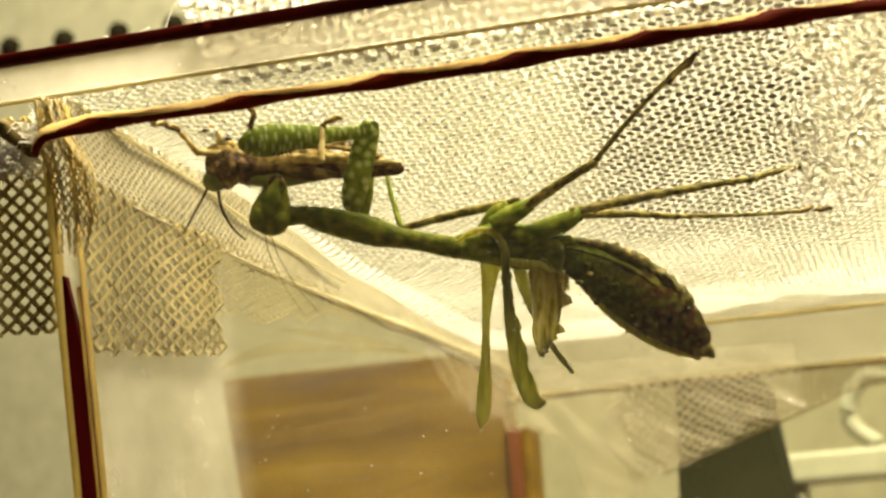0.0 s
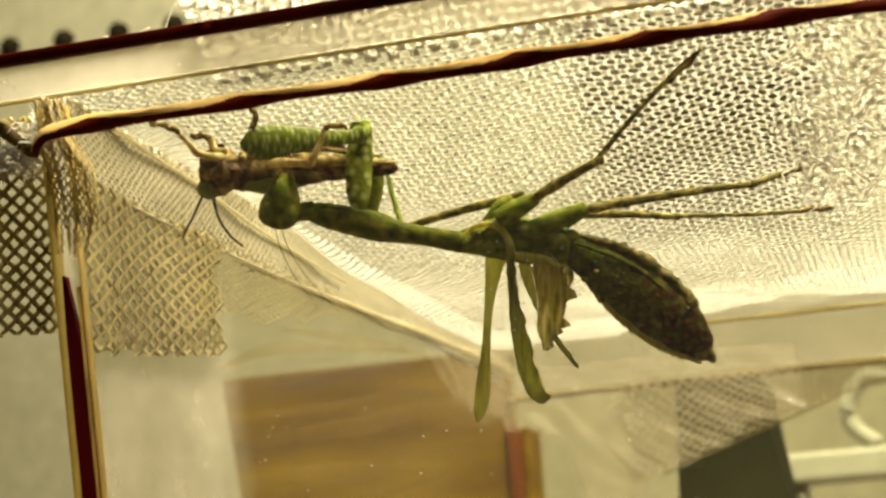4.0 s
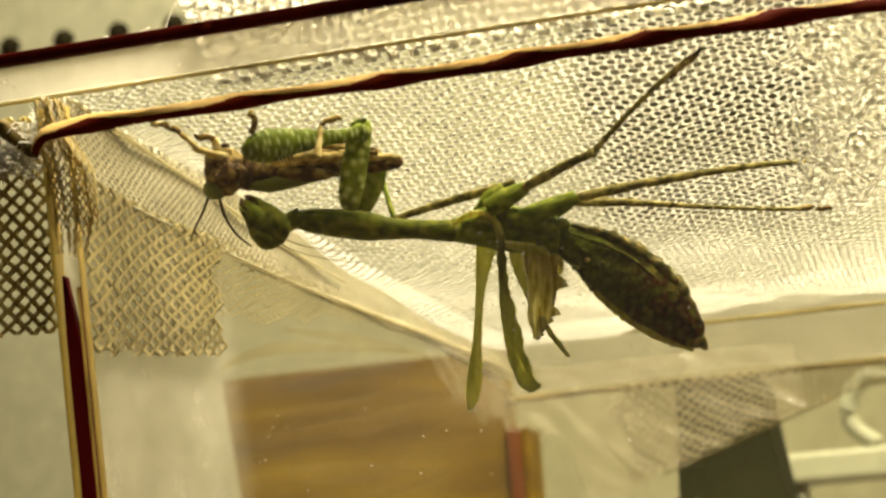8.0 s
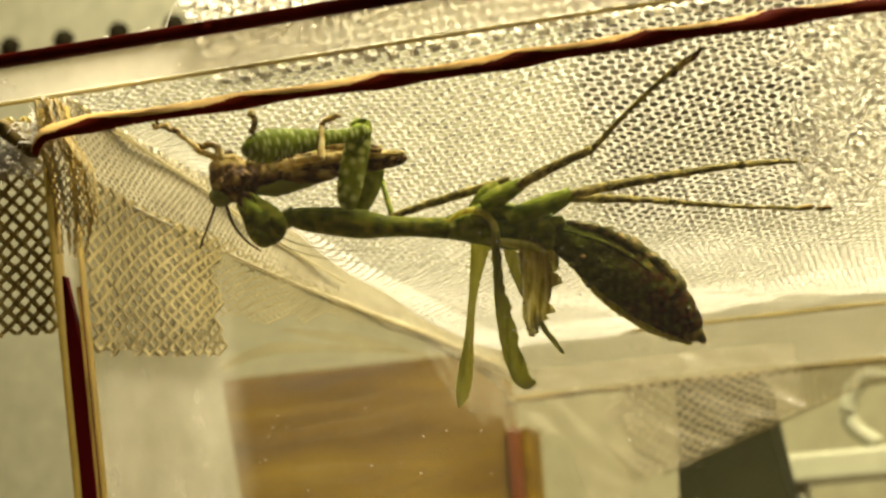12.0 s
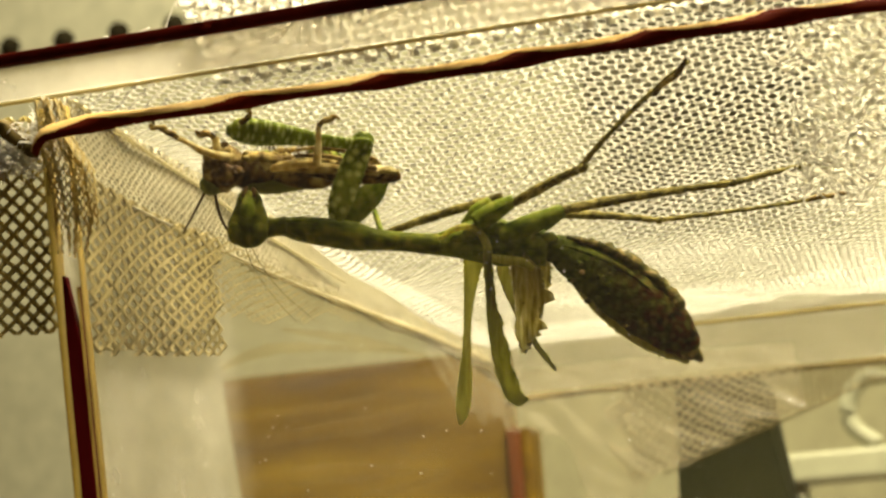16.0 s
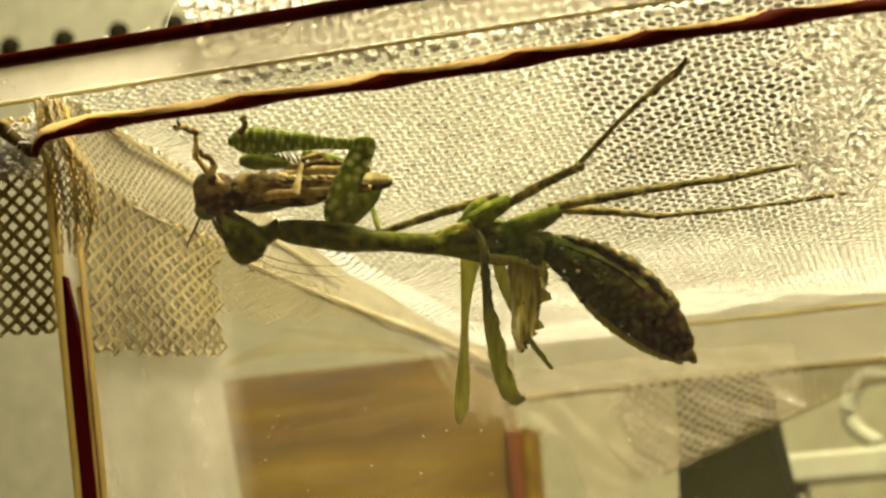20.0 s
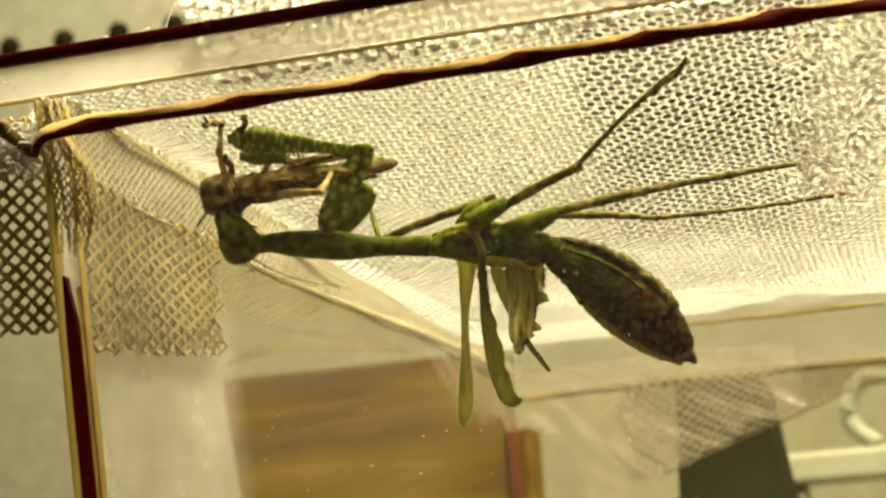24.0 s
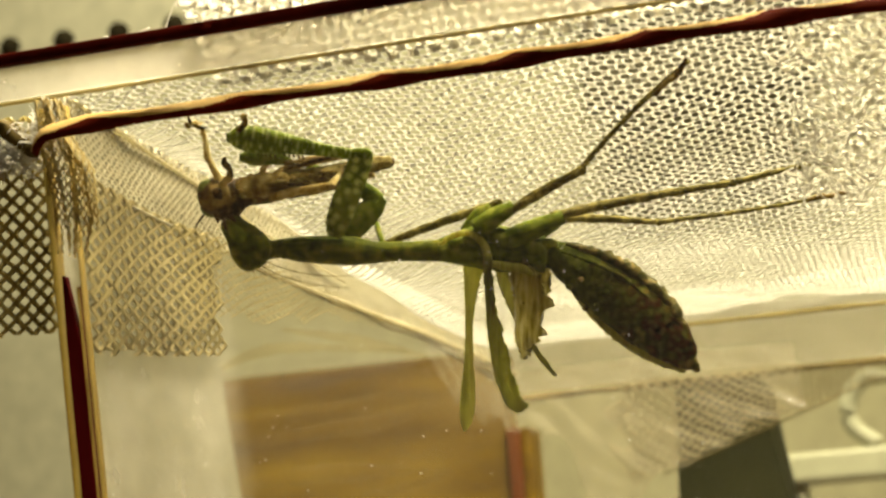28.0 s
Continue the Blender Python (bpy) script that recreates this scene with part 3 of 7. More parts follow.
hem([(-99.6, 255, 257.7), (-99.5, 287, 258.1), (-99.4, 325, 259.2), (-99.3, 374, 260.7), (-99.1, 440, 261.4)], [0.12, 0.22, 0.28, 0.34, 0.34], DIM_NET, "folded hem of the netting", 2)
hem([(-100.6, 204, 269.6), (-100.4, 226.5, 268.0), (-100.4, 246.6, 267.0), (-100.2, 273, 264.9), (-100.0, 310, 263.6)], [0.45, 0.42, 0.38, 0.34, 0.2], CREAM_NET, "", 3)
hem([(-100.5, 300, 268.6), (-100.4, 340, 269.3), (-100.4, 376, 270.0), (-100.3, 437, 270.6)], [0.2, 0.4, 0.5, 0.5], DIM_NET, "folded hem of the netting", 4)
hem([(-101, 446.6, 272.4), (-86.6, 446.6, 272.2), (-58, 446.6, 273.0), (-41, 446.6, 274.6), (-23, 446.6, 275.4), (0, 446.6, 276.0), (60, 446.6, 274.5), (102, 446.6, 272)], [0.5, 0.5, 0.6, 0.8, 0.8, 0.8, 0.8, 0.7], FIBRE, "", 5)
hem([(-60, 447.6, 270.2), (-43, 447.6, 270.8), (-23.6, 447.6, 271.2), (-8, 447.6, 270.8), (60, 447.6, 270.4), (100, 447.6, 270)], [0.12, 0.24, 0.28, 0.28, 0.28, 0.2], DIM_NET, "", 6)
hem([(-66, 455.4, 235.0), (-48, 455.2, 241.0), (-26.5, 455, 248.2), (-10, 454.6, 252.8), (40, 454, 258)], [0.3, 0.36, 0.34, 0.34, 0.3], DIM_NET, "", 8)

# loose bunched netting and fibres at the top of the box
def fibre_tuft(label, centre, spread, count, length, seed, fat=0.08):
    tuft = thing("fibre_tuft", label, "fibre tuft", group="frayed fibres")
    rnd = random.Random(seed)
    bm = bmesh.new()
    for k in range(count):
        c = Vector([rnd.gauss(m, s) for m, s in zip(centre, spread)])
        d = Vector((rnd.uniform(-1, 1), rnd.uniform(-1, 1), rnd.uniform(-1, 1))).normalized()
        e = Vector((rnd.uniform(-1, 1), rnd.uniform(-1, 1), rnd.uniform(-1, 1)))
        ln = rnd.uniform(0.4, 1.2) * length
        r = fat * rnd.uniform(0.6, 1.2)
        sweep([c, c + d * ln * 0.5 + e * 0.8, c + d * ln + e * rnd.uniform(-1.5, 1.5)], [r, r * 0.9, r * 0.4], 4, 4, bm=bm)
    tagged(part("fibre_mass", bm, FIBRE, tuft), kind="stuff")
    return tuft


tuft = fibre_tuft("white bunch of frayed net fibres caught on the netting", (-11.5, 246, 259.4), (1.6, 14.0, 0.7), 70, 4.0, 11, 0.20)


def bunch(a, b):
    # a crumpled end of the netting that hangs below the cover
    x, y = -15.0 + a * 0.85, 206.0 + b
    fold = 1.0 * np.sin(a * 0.55 + b * 0.21) + 0.8 * np.sin(b * 0.43 - a * 0.3 + 1.0) + 0.5 * np.sin(a * 1.1 + 0.7 * b)
    return np.stack([x + 0.6 * np.sin(b * 0.5), y + 0.8 * np.sin(a * 0.7), cover_z(x, y) - 1.6 + 0.8 * fold], axis=-1)


net_sheet("bunched_net", bunch, 34, 74, 1.6, 2.6, FIBRE, tuft, thick=0.66, plump=0.2, uneven=0.7, seed=41, fray=6.0, keep=lambda a, b: a > 2.5 + 2.5 * np.sin(b * 0.33) + 1.5 * np.sin(b * 0.9) + 7 * np.clip((b - 55) / 20, 0, 1))
fibre_tuft("white frayed net fibres above the box rim", (-71, 205, 280), (7, 1.5, 3.0), 420, 3.0, 12, 0.12)
fibre_tuft("white frayed net fibres at the box corner", (-107.0, 198.0, 262.2), (3.4, 1.0, 1.5), 480, 1.9, 13, 0.11)


# ---- crumpled clear film inside the far corner of the box ----
film = thing("plastic_film", "crumpled clear plastic film in the far corner of the box", "plastic film")


def film_sheet():
    rng = np.random.default_rng(64)
    na, nb = 170, 46
    bm = bmesh.new()
    waves = [(rng.uniform(0.05, 0.5), rng.uniform(0.1, 0.6), rng.uniform(0, 6.3), rng.uniform(0.15, 0.5)) for _ in range(14)]
    grid = []
    for i in range(na):
        s = i / (na - 1) * 168.0
        low = float(np.interp(s, [0, 100, 110, 114, 124, 130, 136, 150, 168], [247, 247, 245, 228, 227, 232, 236, 241, 247])) + 1.4 * math.sin(s * 0.21) + 0.8 * math.sin(s * 0.53 + 1)
        row = []
        for j in range(nb):
            low = max(low, 262.0 - 0.45 * s) if s < 40 else low
            z = 263.0 + (low - 263.0) * j / (nb - 1)
            # ridged folds: sharp crests as in thin film
            lift = sum(h * (1 - 2 * abs(math.sin(s * p + z * q + f))) for p, q, f, h in waves) * 0.42
            lift = max(-1.5, min(1.5, lift))
            slope = (TOP - z) * DRAFT * 0.99
            if s < 100:
                q = Vector((X0 + slope + 2.8 + lift * 0.6, 343.0 + s, z))
            else:
                q = Vector((X0 + slope + 2.8 + (s - 100), 443.0 - slope + lift * 0.6, z))
            row.append(bm.verts.new(q * MM))
        grid.append(row)
    for a, b in zip(grid, grid[1:]):
        for j in range(nb - 1):
            bm.faces.new((a[j], a[j + 1], b[j + 1], b[j]))
    return bm


part("sheet", film_sheet(), FILM, film).visible_shadow = False

# ---- rubber band round the box, twisted ----
band = thing("rubber_band", "twisted tan rubber band stretched round the box, its shaded side painted dark red", "rubber band")
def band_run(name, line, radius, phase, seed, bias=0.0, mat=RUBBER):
    """A flat tan band, rocked to and fro, its shaded side painted dark red. phase(point) counts the twists."""
    pts = spline(line, 40)
    bm, rings, n = bmesh.new(), [], 64
    rnd = random.Random(seed)
    for i, c in enumerate(pts):
        d = (pts[min(i + 1, len(pts) - 1)] - pts[max(i - 1, 0)]).normalized()
        s1 = d.cross(Vector((0, 0, 1))).normalized()
        u1 = s1.cross(d)
        f = phase(c)
        rock = 0.5 * math.sin(2 * math.pi * f - 0.8)
        w = radius * (1 - 0.20 * math.cos(2 * math.pi * f) + 0.05 * math.sin(2 * math.pi * f * 0.37) + rnd.uniform(-0.008, 0.008))
        ring = []
        for k in range(n):
            a = 2 * math.pi * k / n
            x, y = 0.60 * w * math.cos(a), w * math.sin(a)
            x, y = x * math.cos(rock) - y * math.sin(rock), x * math.sin(rock) + y * math.cos(rock)
            ring.append(bm.verts.new((c + s1 * x + u1 * y) * MM))
        rings.append(ring)
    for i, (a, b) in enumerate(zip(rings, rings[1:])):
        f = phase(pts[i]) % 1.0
        # faces below this edge get the painted shade
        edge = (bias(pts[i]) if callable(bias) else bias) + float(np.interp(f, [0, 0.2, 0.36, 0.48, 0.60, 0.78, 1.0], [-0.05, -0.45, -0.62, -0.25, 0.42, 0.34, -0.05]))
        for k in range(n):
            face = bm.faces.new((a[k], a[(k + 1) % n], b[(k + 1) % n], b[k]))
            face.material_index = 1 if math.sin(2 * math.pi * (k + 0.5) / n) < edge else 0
    bm.faces.new(rings[0][::-1]), bm.faces.new(rings[-1])
    bmesh.ops.recalc_face_normals(bm, faces=bm.faces)
    ob = part(name, bm, mat, band)
    ob.data.materials.append(RUBBER_SHADE)
    return ob


def front_twist(c):
    return float(np.interp(c.x, [-105, -85.7, -66.7, -49.7, -34.5, -20.2, 106], [0, 1, 2, 3, 4, 5, 14]))


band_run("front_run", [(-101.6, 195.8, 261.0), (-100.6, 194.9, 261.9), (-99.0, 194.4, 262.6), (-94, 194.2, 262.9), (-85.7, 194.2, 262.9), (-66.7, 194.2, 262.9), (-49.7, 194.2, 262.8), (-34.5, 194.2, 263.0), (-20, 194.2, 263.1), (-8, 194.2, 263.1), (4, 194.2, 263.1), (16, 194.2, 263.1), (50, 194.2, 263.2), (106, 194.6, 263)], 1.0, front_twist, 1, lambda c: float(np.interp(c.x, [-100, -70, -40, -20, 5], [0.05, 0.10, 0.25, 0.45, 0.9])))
band_run("left_run", [(-101.6, 195.8, 261.0), (-103.6, 197.6, 262.0), (-106.6, 204, 265.6), (-106.9, 300, 265.2), (-106.5, 440, 263), (-105, 460, 257)], 0.7, lambda c: c.y / 30, 2, -2.0, RUBBER_DIM)
band_run("back_run", [(-105, 460, 257), (-98, 466, 258.6), (0, 466.5, 259.0), (104, 465, 259)], 0.85, lambda c: c.x / 28, 3, -2.0, RUBBER_DIM)

# ---- the mantis hangs under the netting; its space is x along the body, y up, z towards the viewer ----
HANG = look(EYE, EYE + AHEAD, -4.104)
HANG.translation = EYE + AHEAD * 0.245
mantis = thing("praying_mantis", "green praying mantis hanging upside down with torn dry wings", "mantis", HANG)


def p2(x, y, z=0.0):
    """Positions in the camera's view (13.184 to the mm) about the mantis's middle, to mm."""
    return Vector(((x - 890) / 13.184, (410 - y) / 13.184, z))


def drawn(pts, z=0.0):
    return [p2(*q, z) for q in pts]


thorax = part("thorax", sweep(drawn([(785, 408), (820, 410), (860, 412), (905, 415), (950, 418), (990, 422)]), [1.35, 1.6, 2.0, 2.35, 2.3, 2.0], 16, 6, 0.85, 0.02), GREEN, mantis)
part("belly_plate", sweep(drawn([(800, 398), (850, 385), (890, 382), (930, 390), (985, 400)]), [0.7, 1.2, 1.5, 1.5, 1.3], 12, 6, 1.2, 0.03, 4), GREEN, thorax)
def tail_end(pts, z=0.0):
    return [p2(*q, z) - p2(985, 418) for q in pts]


abdomen = part("abdomen", sweep(tail_end([(972, 418), (1000, 423), (1041, 448), (1087, 478), (1133, 510), (1174, 542), (1208, 574), (1230, 597), (1238, 605)]),
                                [1.6, 2.3, 3.1, 3.85, 4.15, 3.95, 3.0, 1.9, 0.9], 30, 8, 0.8, 0.03, 2, ribs=-0.05, rib_count=7), ABDOMEN, thorax, "dark brown and green swollen abdomen")
part("upper_keel", sweep(tail_end([(1010, 398), (1060, 410), (1105, 430), (1150, 461), (1188, 496), (1212, 530), (1228, 566)], 0.8), [0.25, 0.5, 0.75, 0.9, 0.95, 0.7, 0.4], 10, 7, 1.2, 0.34, 6, ribs=0.3, rib_count=6), KEEL, abdomen, "knobbly brown ridge")
part("side_ridge", sweep(tail_end([(1000, 412), (1040, 424), (1090, 445), (1140, 478), (1176, 512)], 2.6), [0.15, 0.28, 0.34, 0.30, 0.1], 8, 9, 0.7, 0.5, 16), ABDOMEN, abdomen)
rnd = random.Random(91)
for k in range(46):
    f, g = rnd.uniform(0.12, 0.95), rnd.uniform(-0.85, 0.85)
    c = Vector(p2(990 + 235 * f, 420 + 175 * f, 0) - p2(985, 418))
    w = 3.9 * math.sin(math.pi * min(0.30 + 0.45 * f, 0.70)) * (1.0 if f < 0.8 else 1.0 - 2.2 * (f - 0.8))
    c += Vector((0.6, 0.8, 0)) * w * g + Vector((0, 0, 0.72 * w * math.sqrt(1 - g * g) + 0.1))
    rr = rnd.uniform(0.16, 0.42)
    part("tubercle", ball(c, (rr * 1.3, rr, rr * 0.7), None, 8, 5), KEEL if k % 3 == 0 else ABDOMEN, abdomen)
part("lower_edge", sweep(tail_end([(1010, 462), (1047, 509), (1091, 549), (1138, 580), (1188, 602), (1228, 616)], 0.3), [0.2, 0.4, 0.6, 0.75, 0.75, 0.55], 8, 10, 0.5, 0.30, 7), WING, abdomen, "pale olive lower edge")
part("tail_plate", sweep(tail_end([(1206, 580), (1224, 596), (1240, 606), (1250, 618)], 0.6), [1.6, 1.4, 0.9, 0.3], 10, 4, 0.7, 0.12, 8), KEEL, abdomen)
part("tail_filament", sweep(tail_end([(1228, 600), (1240, 612), (1244, 618)]), [0.5, 0.3, 0.1], 8, 3), LEG_BROWN, abdomen)
part("hip", sweep(drawn([(862, 372), (895, 352), (932, 331)], 2.0), [1.25, 1.35, 0.85], 12, 5, 0.9, 0.03), GREEN, thorax, "bright green leg base")
part("hip", sweep(drawn([(905, 395), (950, 378), (1018, 349)], 1.8), [1.2, 1.45, 0.95], 12, 5, 0.9, 0.03), GREEN, thorax, "bright green leg base")
part("hip", sweep(drawn([(930, 398), (970, 380), (1012, 358)], -2.2), [1.1, 1.2, 0.8], 12, 5, 0.9, 0.03), GREEN, thorax, "bright green leg base")
part("hip", sweep(drawn([(850, 378), (870, 350), (893, 331)], -2.4), [1.1, 1.2, 0.7], 12, 5, 0.9, 0.03), GREEN, thorax, "bright green leg base")


rnd = random.Random(31)
for k, (x, y, rr) in enumerate(((835, 396, 1.1), (858, 388, 1.25), (905, 384, 1.2), (925, 398, 1.35), (948, 402, 1.3), (968, 408, 1.1), (880, 372, 0.9), (990, 398, 0.9))):
    part("plate", sweep(drawn([(x - 16, y + 5), (x - 4, y), (x + 8, y - 2), (x + 18, y + 2)], 1.3 + 0.25 * (k % 3)), [rr * 0.4, rr * 0.8, rr * 0.8, rr * 0.3], 10, 4, 0.7, 0.05, k), GREEN, thorax)


def wing(name, line, left, right, jag, mat, z, seed, label, curl=0.5):
    """A torn leaf-thin wing with folded ribs, rough edges and real thickness."""
    rnd = random.Random(seed)
    pts = spline(drawn(line, z), 9)
    lw = [v.x for v in spline([(q, 0, 0) for q in left], 9)]
    rw = [v.x for v in spline([(q, 0, 0) for q in right], 9)]
    bm, rows, tear = bmesh.new(), [], 0.0
    for i, c in enumerate(pts):
        d = (pts[min(i + 1, len(pts) - 1)] - pts[max(i - 1, 0)]).normalized()
        s = Vector((0, 0, 1)).cross(d)
        row = []
        for k in range(9):
            f = k / 8 * 2 - 1
            w = (-lw[i] if f < 0 else rw[i]) * abs(f) / 13.184
            if k == 8:
                tear = 0.55 * tear + rnd.uniform(-0.8, 0.35) * jag
                w += tear
            if k == 0:
                w -= rnd.uniform(-jag, jag * 0.3) * 0.35
            fold = 0.22 * math.cos(k * math.pi) + curl * f * f
            row.append((c + s * w + Vector((0, 0, fold))) * MM)
        rows.append(row)
    front = [[bm.verts.new(q + Vector((0, 0, 0.00006))) for q in r] for r in rows]
    back = [[bm.verts.new(q - Vector((0, 0, 0.00006))) for q in r] for r in rows]
    for g in (front, back):
        for a, b in zip(g, g[1:]):
            for k in range(8):
                bm.faces.new((a[k], a[k + 1], b[k + 1], b[k]))
    for a, b, c, d in zip(front, front[1:], back, back[1:]):
        bm.faces.new((a[0], b[0], d[0], c[0]))
        bm.faces.new((a[8], b[8], d[8], c[8]))
    bm.faces.new((*front[0], *back[0][::-1]))
    bm.faces.new((*front[-1], *back[-1][::-1]))
    bmesh.ops.recalc_face_normals(bm, faces=bm.faces)
    return part(name, bm, mat, thorax, label)


long_wing = wing("wing", [(862, 430), (856, 480), (849, 540), (845, 600), (841, 660), (836, 705), (832, 731)], [20, 14, 8, 8, 13, 12, 2], [22, 12, 8, 9, 14, 13, 2], 0.12, WING, -2.2, 1, "pale yellow-green shrivelled wing")
wing("wing", [(884, 415), (888, 470), (893, 530), (903, 590), (918, 640), (938, 675), (956, 682)], [9, 10, 11, 14, 17, 18, 3], [9, 10, 14, 18, 20, 14, 4], 0.5, WING_DARK, 2.6, 2, "dark green torn wing")
wing("hind_wing", [(930, 425), (946, 470), (952, 515), (952, 560), (948, 600)], [14, 20, 22, 20, 6], [20, 48, 44, 28, 8], 1.5, HIND, 1.2, 3, "tattered brownish hind wing", 0.9)
wing("hind_wing", [(968, 425), (975, 450), (980, 478), (978, 500)], [22, 24, 20, 6], [20, 30, 24, 4], 1.4, HIND, -0.6, 4, "tattered brownish hind wing", 0.3)
wing("hind_wing", [(956, 560), (972, 586), (988, 608), (1006, 630)], [6, 6, 5, 4], [6, 6, 5, 4], 0.15, WING, 0.8, 5, "thin dark torn wing strip", 0.1)
wing("hind_wing", [(906, 430), (915, 460), (925, 495), (934, 530)], [8, 12, 9, 2], [8, 12, 9, 2], 0.25, WING, -1.2, 6, "pale torn wing strip", 0.2)
part("wing_fold", sweep(drawn([(800, 400), (822, 384), (848, 378), (870, 388), (884, 412), (888, 440)], 2.4), [0.25, 0.4, 0.45, 0.5, 0.55, 0.5], 8, 6, 0.7, 0.05), WING, thorax)
part("wing_fold", sweep(drawn([(885, 430), (915, 436), (945, 440), (965, 452)], 2.4), [0.4, 0.6, 0.6, 0.4], 8, 6, 0.7, 0.08), WING, thorax)


def pro(pts, z=0.0):
    return [Vector(((x - 800) / 13.184, (408 - y) / 13.184, z)) for x, y in pts]


prothorax = part("prothorax", sweep(pro([(806, 409), (770, 408), (730, 406), (690, 405), (655, 401), (620, 397), (585, 394), (552, 391), (528, 388)]),
                                    [1.5, 1.38, 1.32, 1.5, 1.95, 2.0, 1.85, 1.65, 1.25], 16, 7, 0.9, 0.015, 3), DARK_GREEN, mantis, "long dark green neck shield")
part("ridge", sweep(pro([(530, 378), (560, 376), (600, 380), (640, 381), (680, 392)], 1.0), [0.2, 0.35, 0.4, 0.35, 0.2], 6, 6, 0.8, 0.15, 8), GREEN, prothorax)

head = part("head", sweep([(-2.55, 0.0), (-2.0, 0.0), (-0.9, 0.05), (0.4, 0.0), (1.8, -0.05), (3.3, 0.0), (4.6, 0.1), (5.2, 0.1)], [0.6, 1.85, 2.6, 2.75, 2.4, 1.85, 1.4, 0.6], 20, 6, 0.78, 0.015), DARK_GREEN, mantis, "dark green wedge-shaped head")
for s in (1, -1):
    part("eye", ball((-0.5, 1.25 * s, 1.05), (1.75, 1.45, 1.15)), DARK_GREEN, head, "smooth dark green eye")
    part("antenna", sweep([(-1.9, 0.4 * s, 1.0), (-5.0, -1.6 + 0.6 * s, 1.4), (-8.6, -4.6 + 0.9 * s, 2.2), (-12.0, -8.6 + 1.4 * s, 3.0)], [0.08, 0.06, 0.05, 0.03], 6, 5), LEG_BROWN, head)
    part("mandible", sweep([(3.8, 0.6 * s, 0.5), (4.8, 0.7 * s, 0.6), (5.6, 0.25 * s, 0.4)], [0.6, 0.5, 0.15], 8, 4), PREY_DARK, head, "dark brown mandible")
    part("palp", sweep([(3.4, 0.9 * s, 1.0), (4.3, 1.25 * s, 1.2), (4.9, 1.0 * s, 1.1)], [0.26, 0.22, 0.12], 7, 4), DARK_GREEN, head)
part("face_shield", sweep([(0.6, 0.1, 1.2), (2.0, 0.0, 1.2), (3.4, 0.1, 1.0), (4.4, 0.2, 0.8)], [0.7, 1.1, 0.95, 0.5], 10, 5, 0.8, 0.06), GREEN, head)
neck = part("neck", sweep([(-0.9, 0), (0.6, 0), (2.2, 0), (4.0, 0)], [1.4, 1.25, 1.5, 2.0], 12, 5, 0.9, 0.05), DARK_GREEN, mantis)


def spines(line, count, length, lean, parent, mat, seed, z=0.0, base=0.16):
    """A row of pointed spines, each a part."""
    rnd = random.Random(seed)
    for k in range(count):
        t = (k + 0.5) / count
        c = Vector(line[0]).lerp(Vector(line[1]), t)
        ln = length * rnd.uniform(0.6, 1.15)
        d = Vector((lean * rnd.uniform(0.8, 1.2), 1, rnd.uniform(-0.3, 0.3))).normalized() * (1 if length > 0 else 1)
        part("spine", sweep([c, c + d * ln * 0.5, c + d * ln + Vector((lean * 0.1, 0, 0))], [base, base * 0.6, 0.02], 5, 2), mat, parent)


coxa = part("coxa", sweep([(0.7, 0), (1.5, 0.0), (3.6, 0.1), (7.5, 0.0), (10.5, -0.1), (12.3, -0.1), (13.0, 0)], [0.8, 1.3, 1.68, 1.74, 1.6, 1.4, 0.7], 14, 6, 0.6, 0.02), SPOTTED, mantis, "green foreleg segment with pale dots")
spines([(1.8, 1.3, 0), (7.4, 1.6, 0)], 9, 0.75, 0.2, coxa, LEG_BROWN, 5, base=0.2)
femur = part("femur", sweep([(-1.2, 0.5), (-0.5, 0.1), (1.6, 0.3), (5.4, 0.2), (9.7, 0.1), (13.5, 0.2), (16.2, 0.3), (17.8, 0.4)], [0.7, 1.2, 0.95, 1.1, 1.65, 2.15, 1.75, 0.6], 16, 6, 0.62, 0.015), STRIPED, mantis, "green foreleg segment with pale stripes")
tibia = part("tibia", sweep([(16.9, -0.1, -0.5), (15.8, -0.7, -0.7), (12.8, -0.9, -0.7), (9.0, -0.7, -0.5), (7.0, -0.5, -0.4)], [0.5, 0.65, 0.55, 0.4, 0.15], 10, 6, 0.8, 0.03), GREEN, femur)
spines([(15.7, 1.2, 0.6), (11.0, 1.8, 0.6)], 8, 1.1, -0.3, femur, PREY_DARK, 6)
part("foot", sweep([(16.2, -1.6, 0.2), (15.6, -2.7, 0.4), (15.4, -3.6, 0.3), (15.9, -4.2, 0.2), (15.2, -4.6, 0.2)], [0.46, 0.40, 0.38, 0.36, 0.16], 8, 4, 1, 0.1), PREY_BROWN, femur, "thin brown foreleg foot")
far_coxa = part("far_coxa", sweep([(-0.6, 0), (1.5, 0), (4, 0.1), (6.5, 0.1), (8.2, 0)], [1.0, 1.5, 1.8, 1.5, 0.7], 12, 6, 0.6, 0.02), GREEN, mantis, "dark green far foreleg segment")
part("far_femur", sweep([(7.6, 0.0), (7.0, 2.5), (5.5, 6.5), (3.8, 10.5)], [0.9, 1.2, 1.2, 0.5], 12, 6, 0.7, 0.02), GREEN, far_coxa)


far_tibia = part("far_tibia", sweep([(0.3, 0.0), (-0.6, 0.1), (1.2, 0.3), (3.4, 0.3), (5.4, 0.0), (6.4, -0.3)][1:], [0.5, 1.25, 1.1, 0.7, 0.3], 12, 6, 0.7, 0.03), GREEN, mantis, "dark green tip of the far foreleg")
spines([(2.6, 0.9, 0.3), (8.4, 0.1, 0.3)], 9, 1.9, -0.6, far_tibia, PREY_DARK, 9, base=0.2)
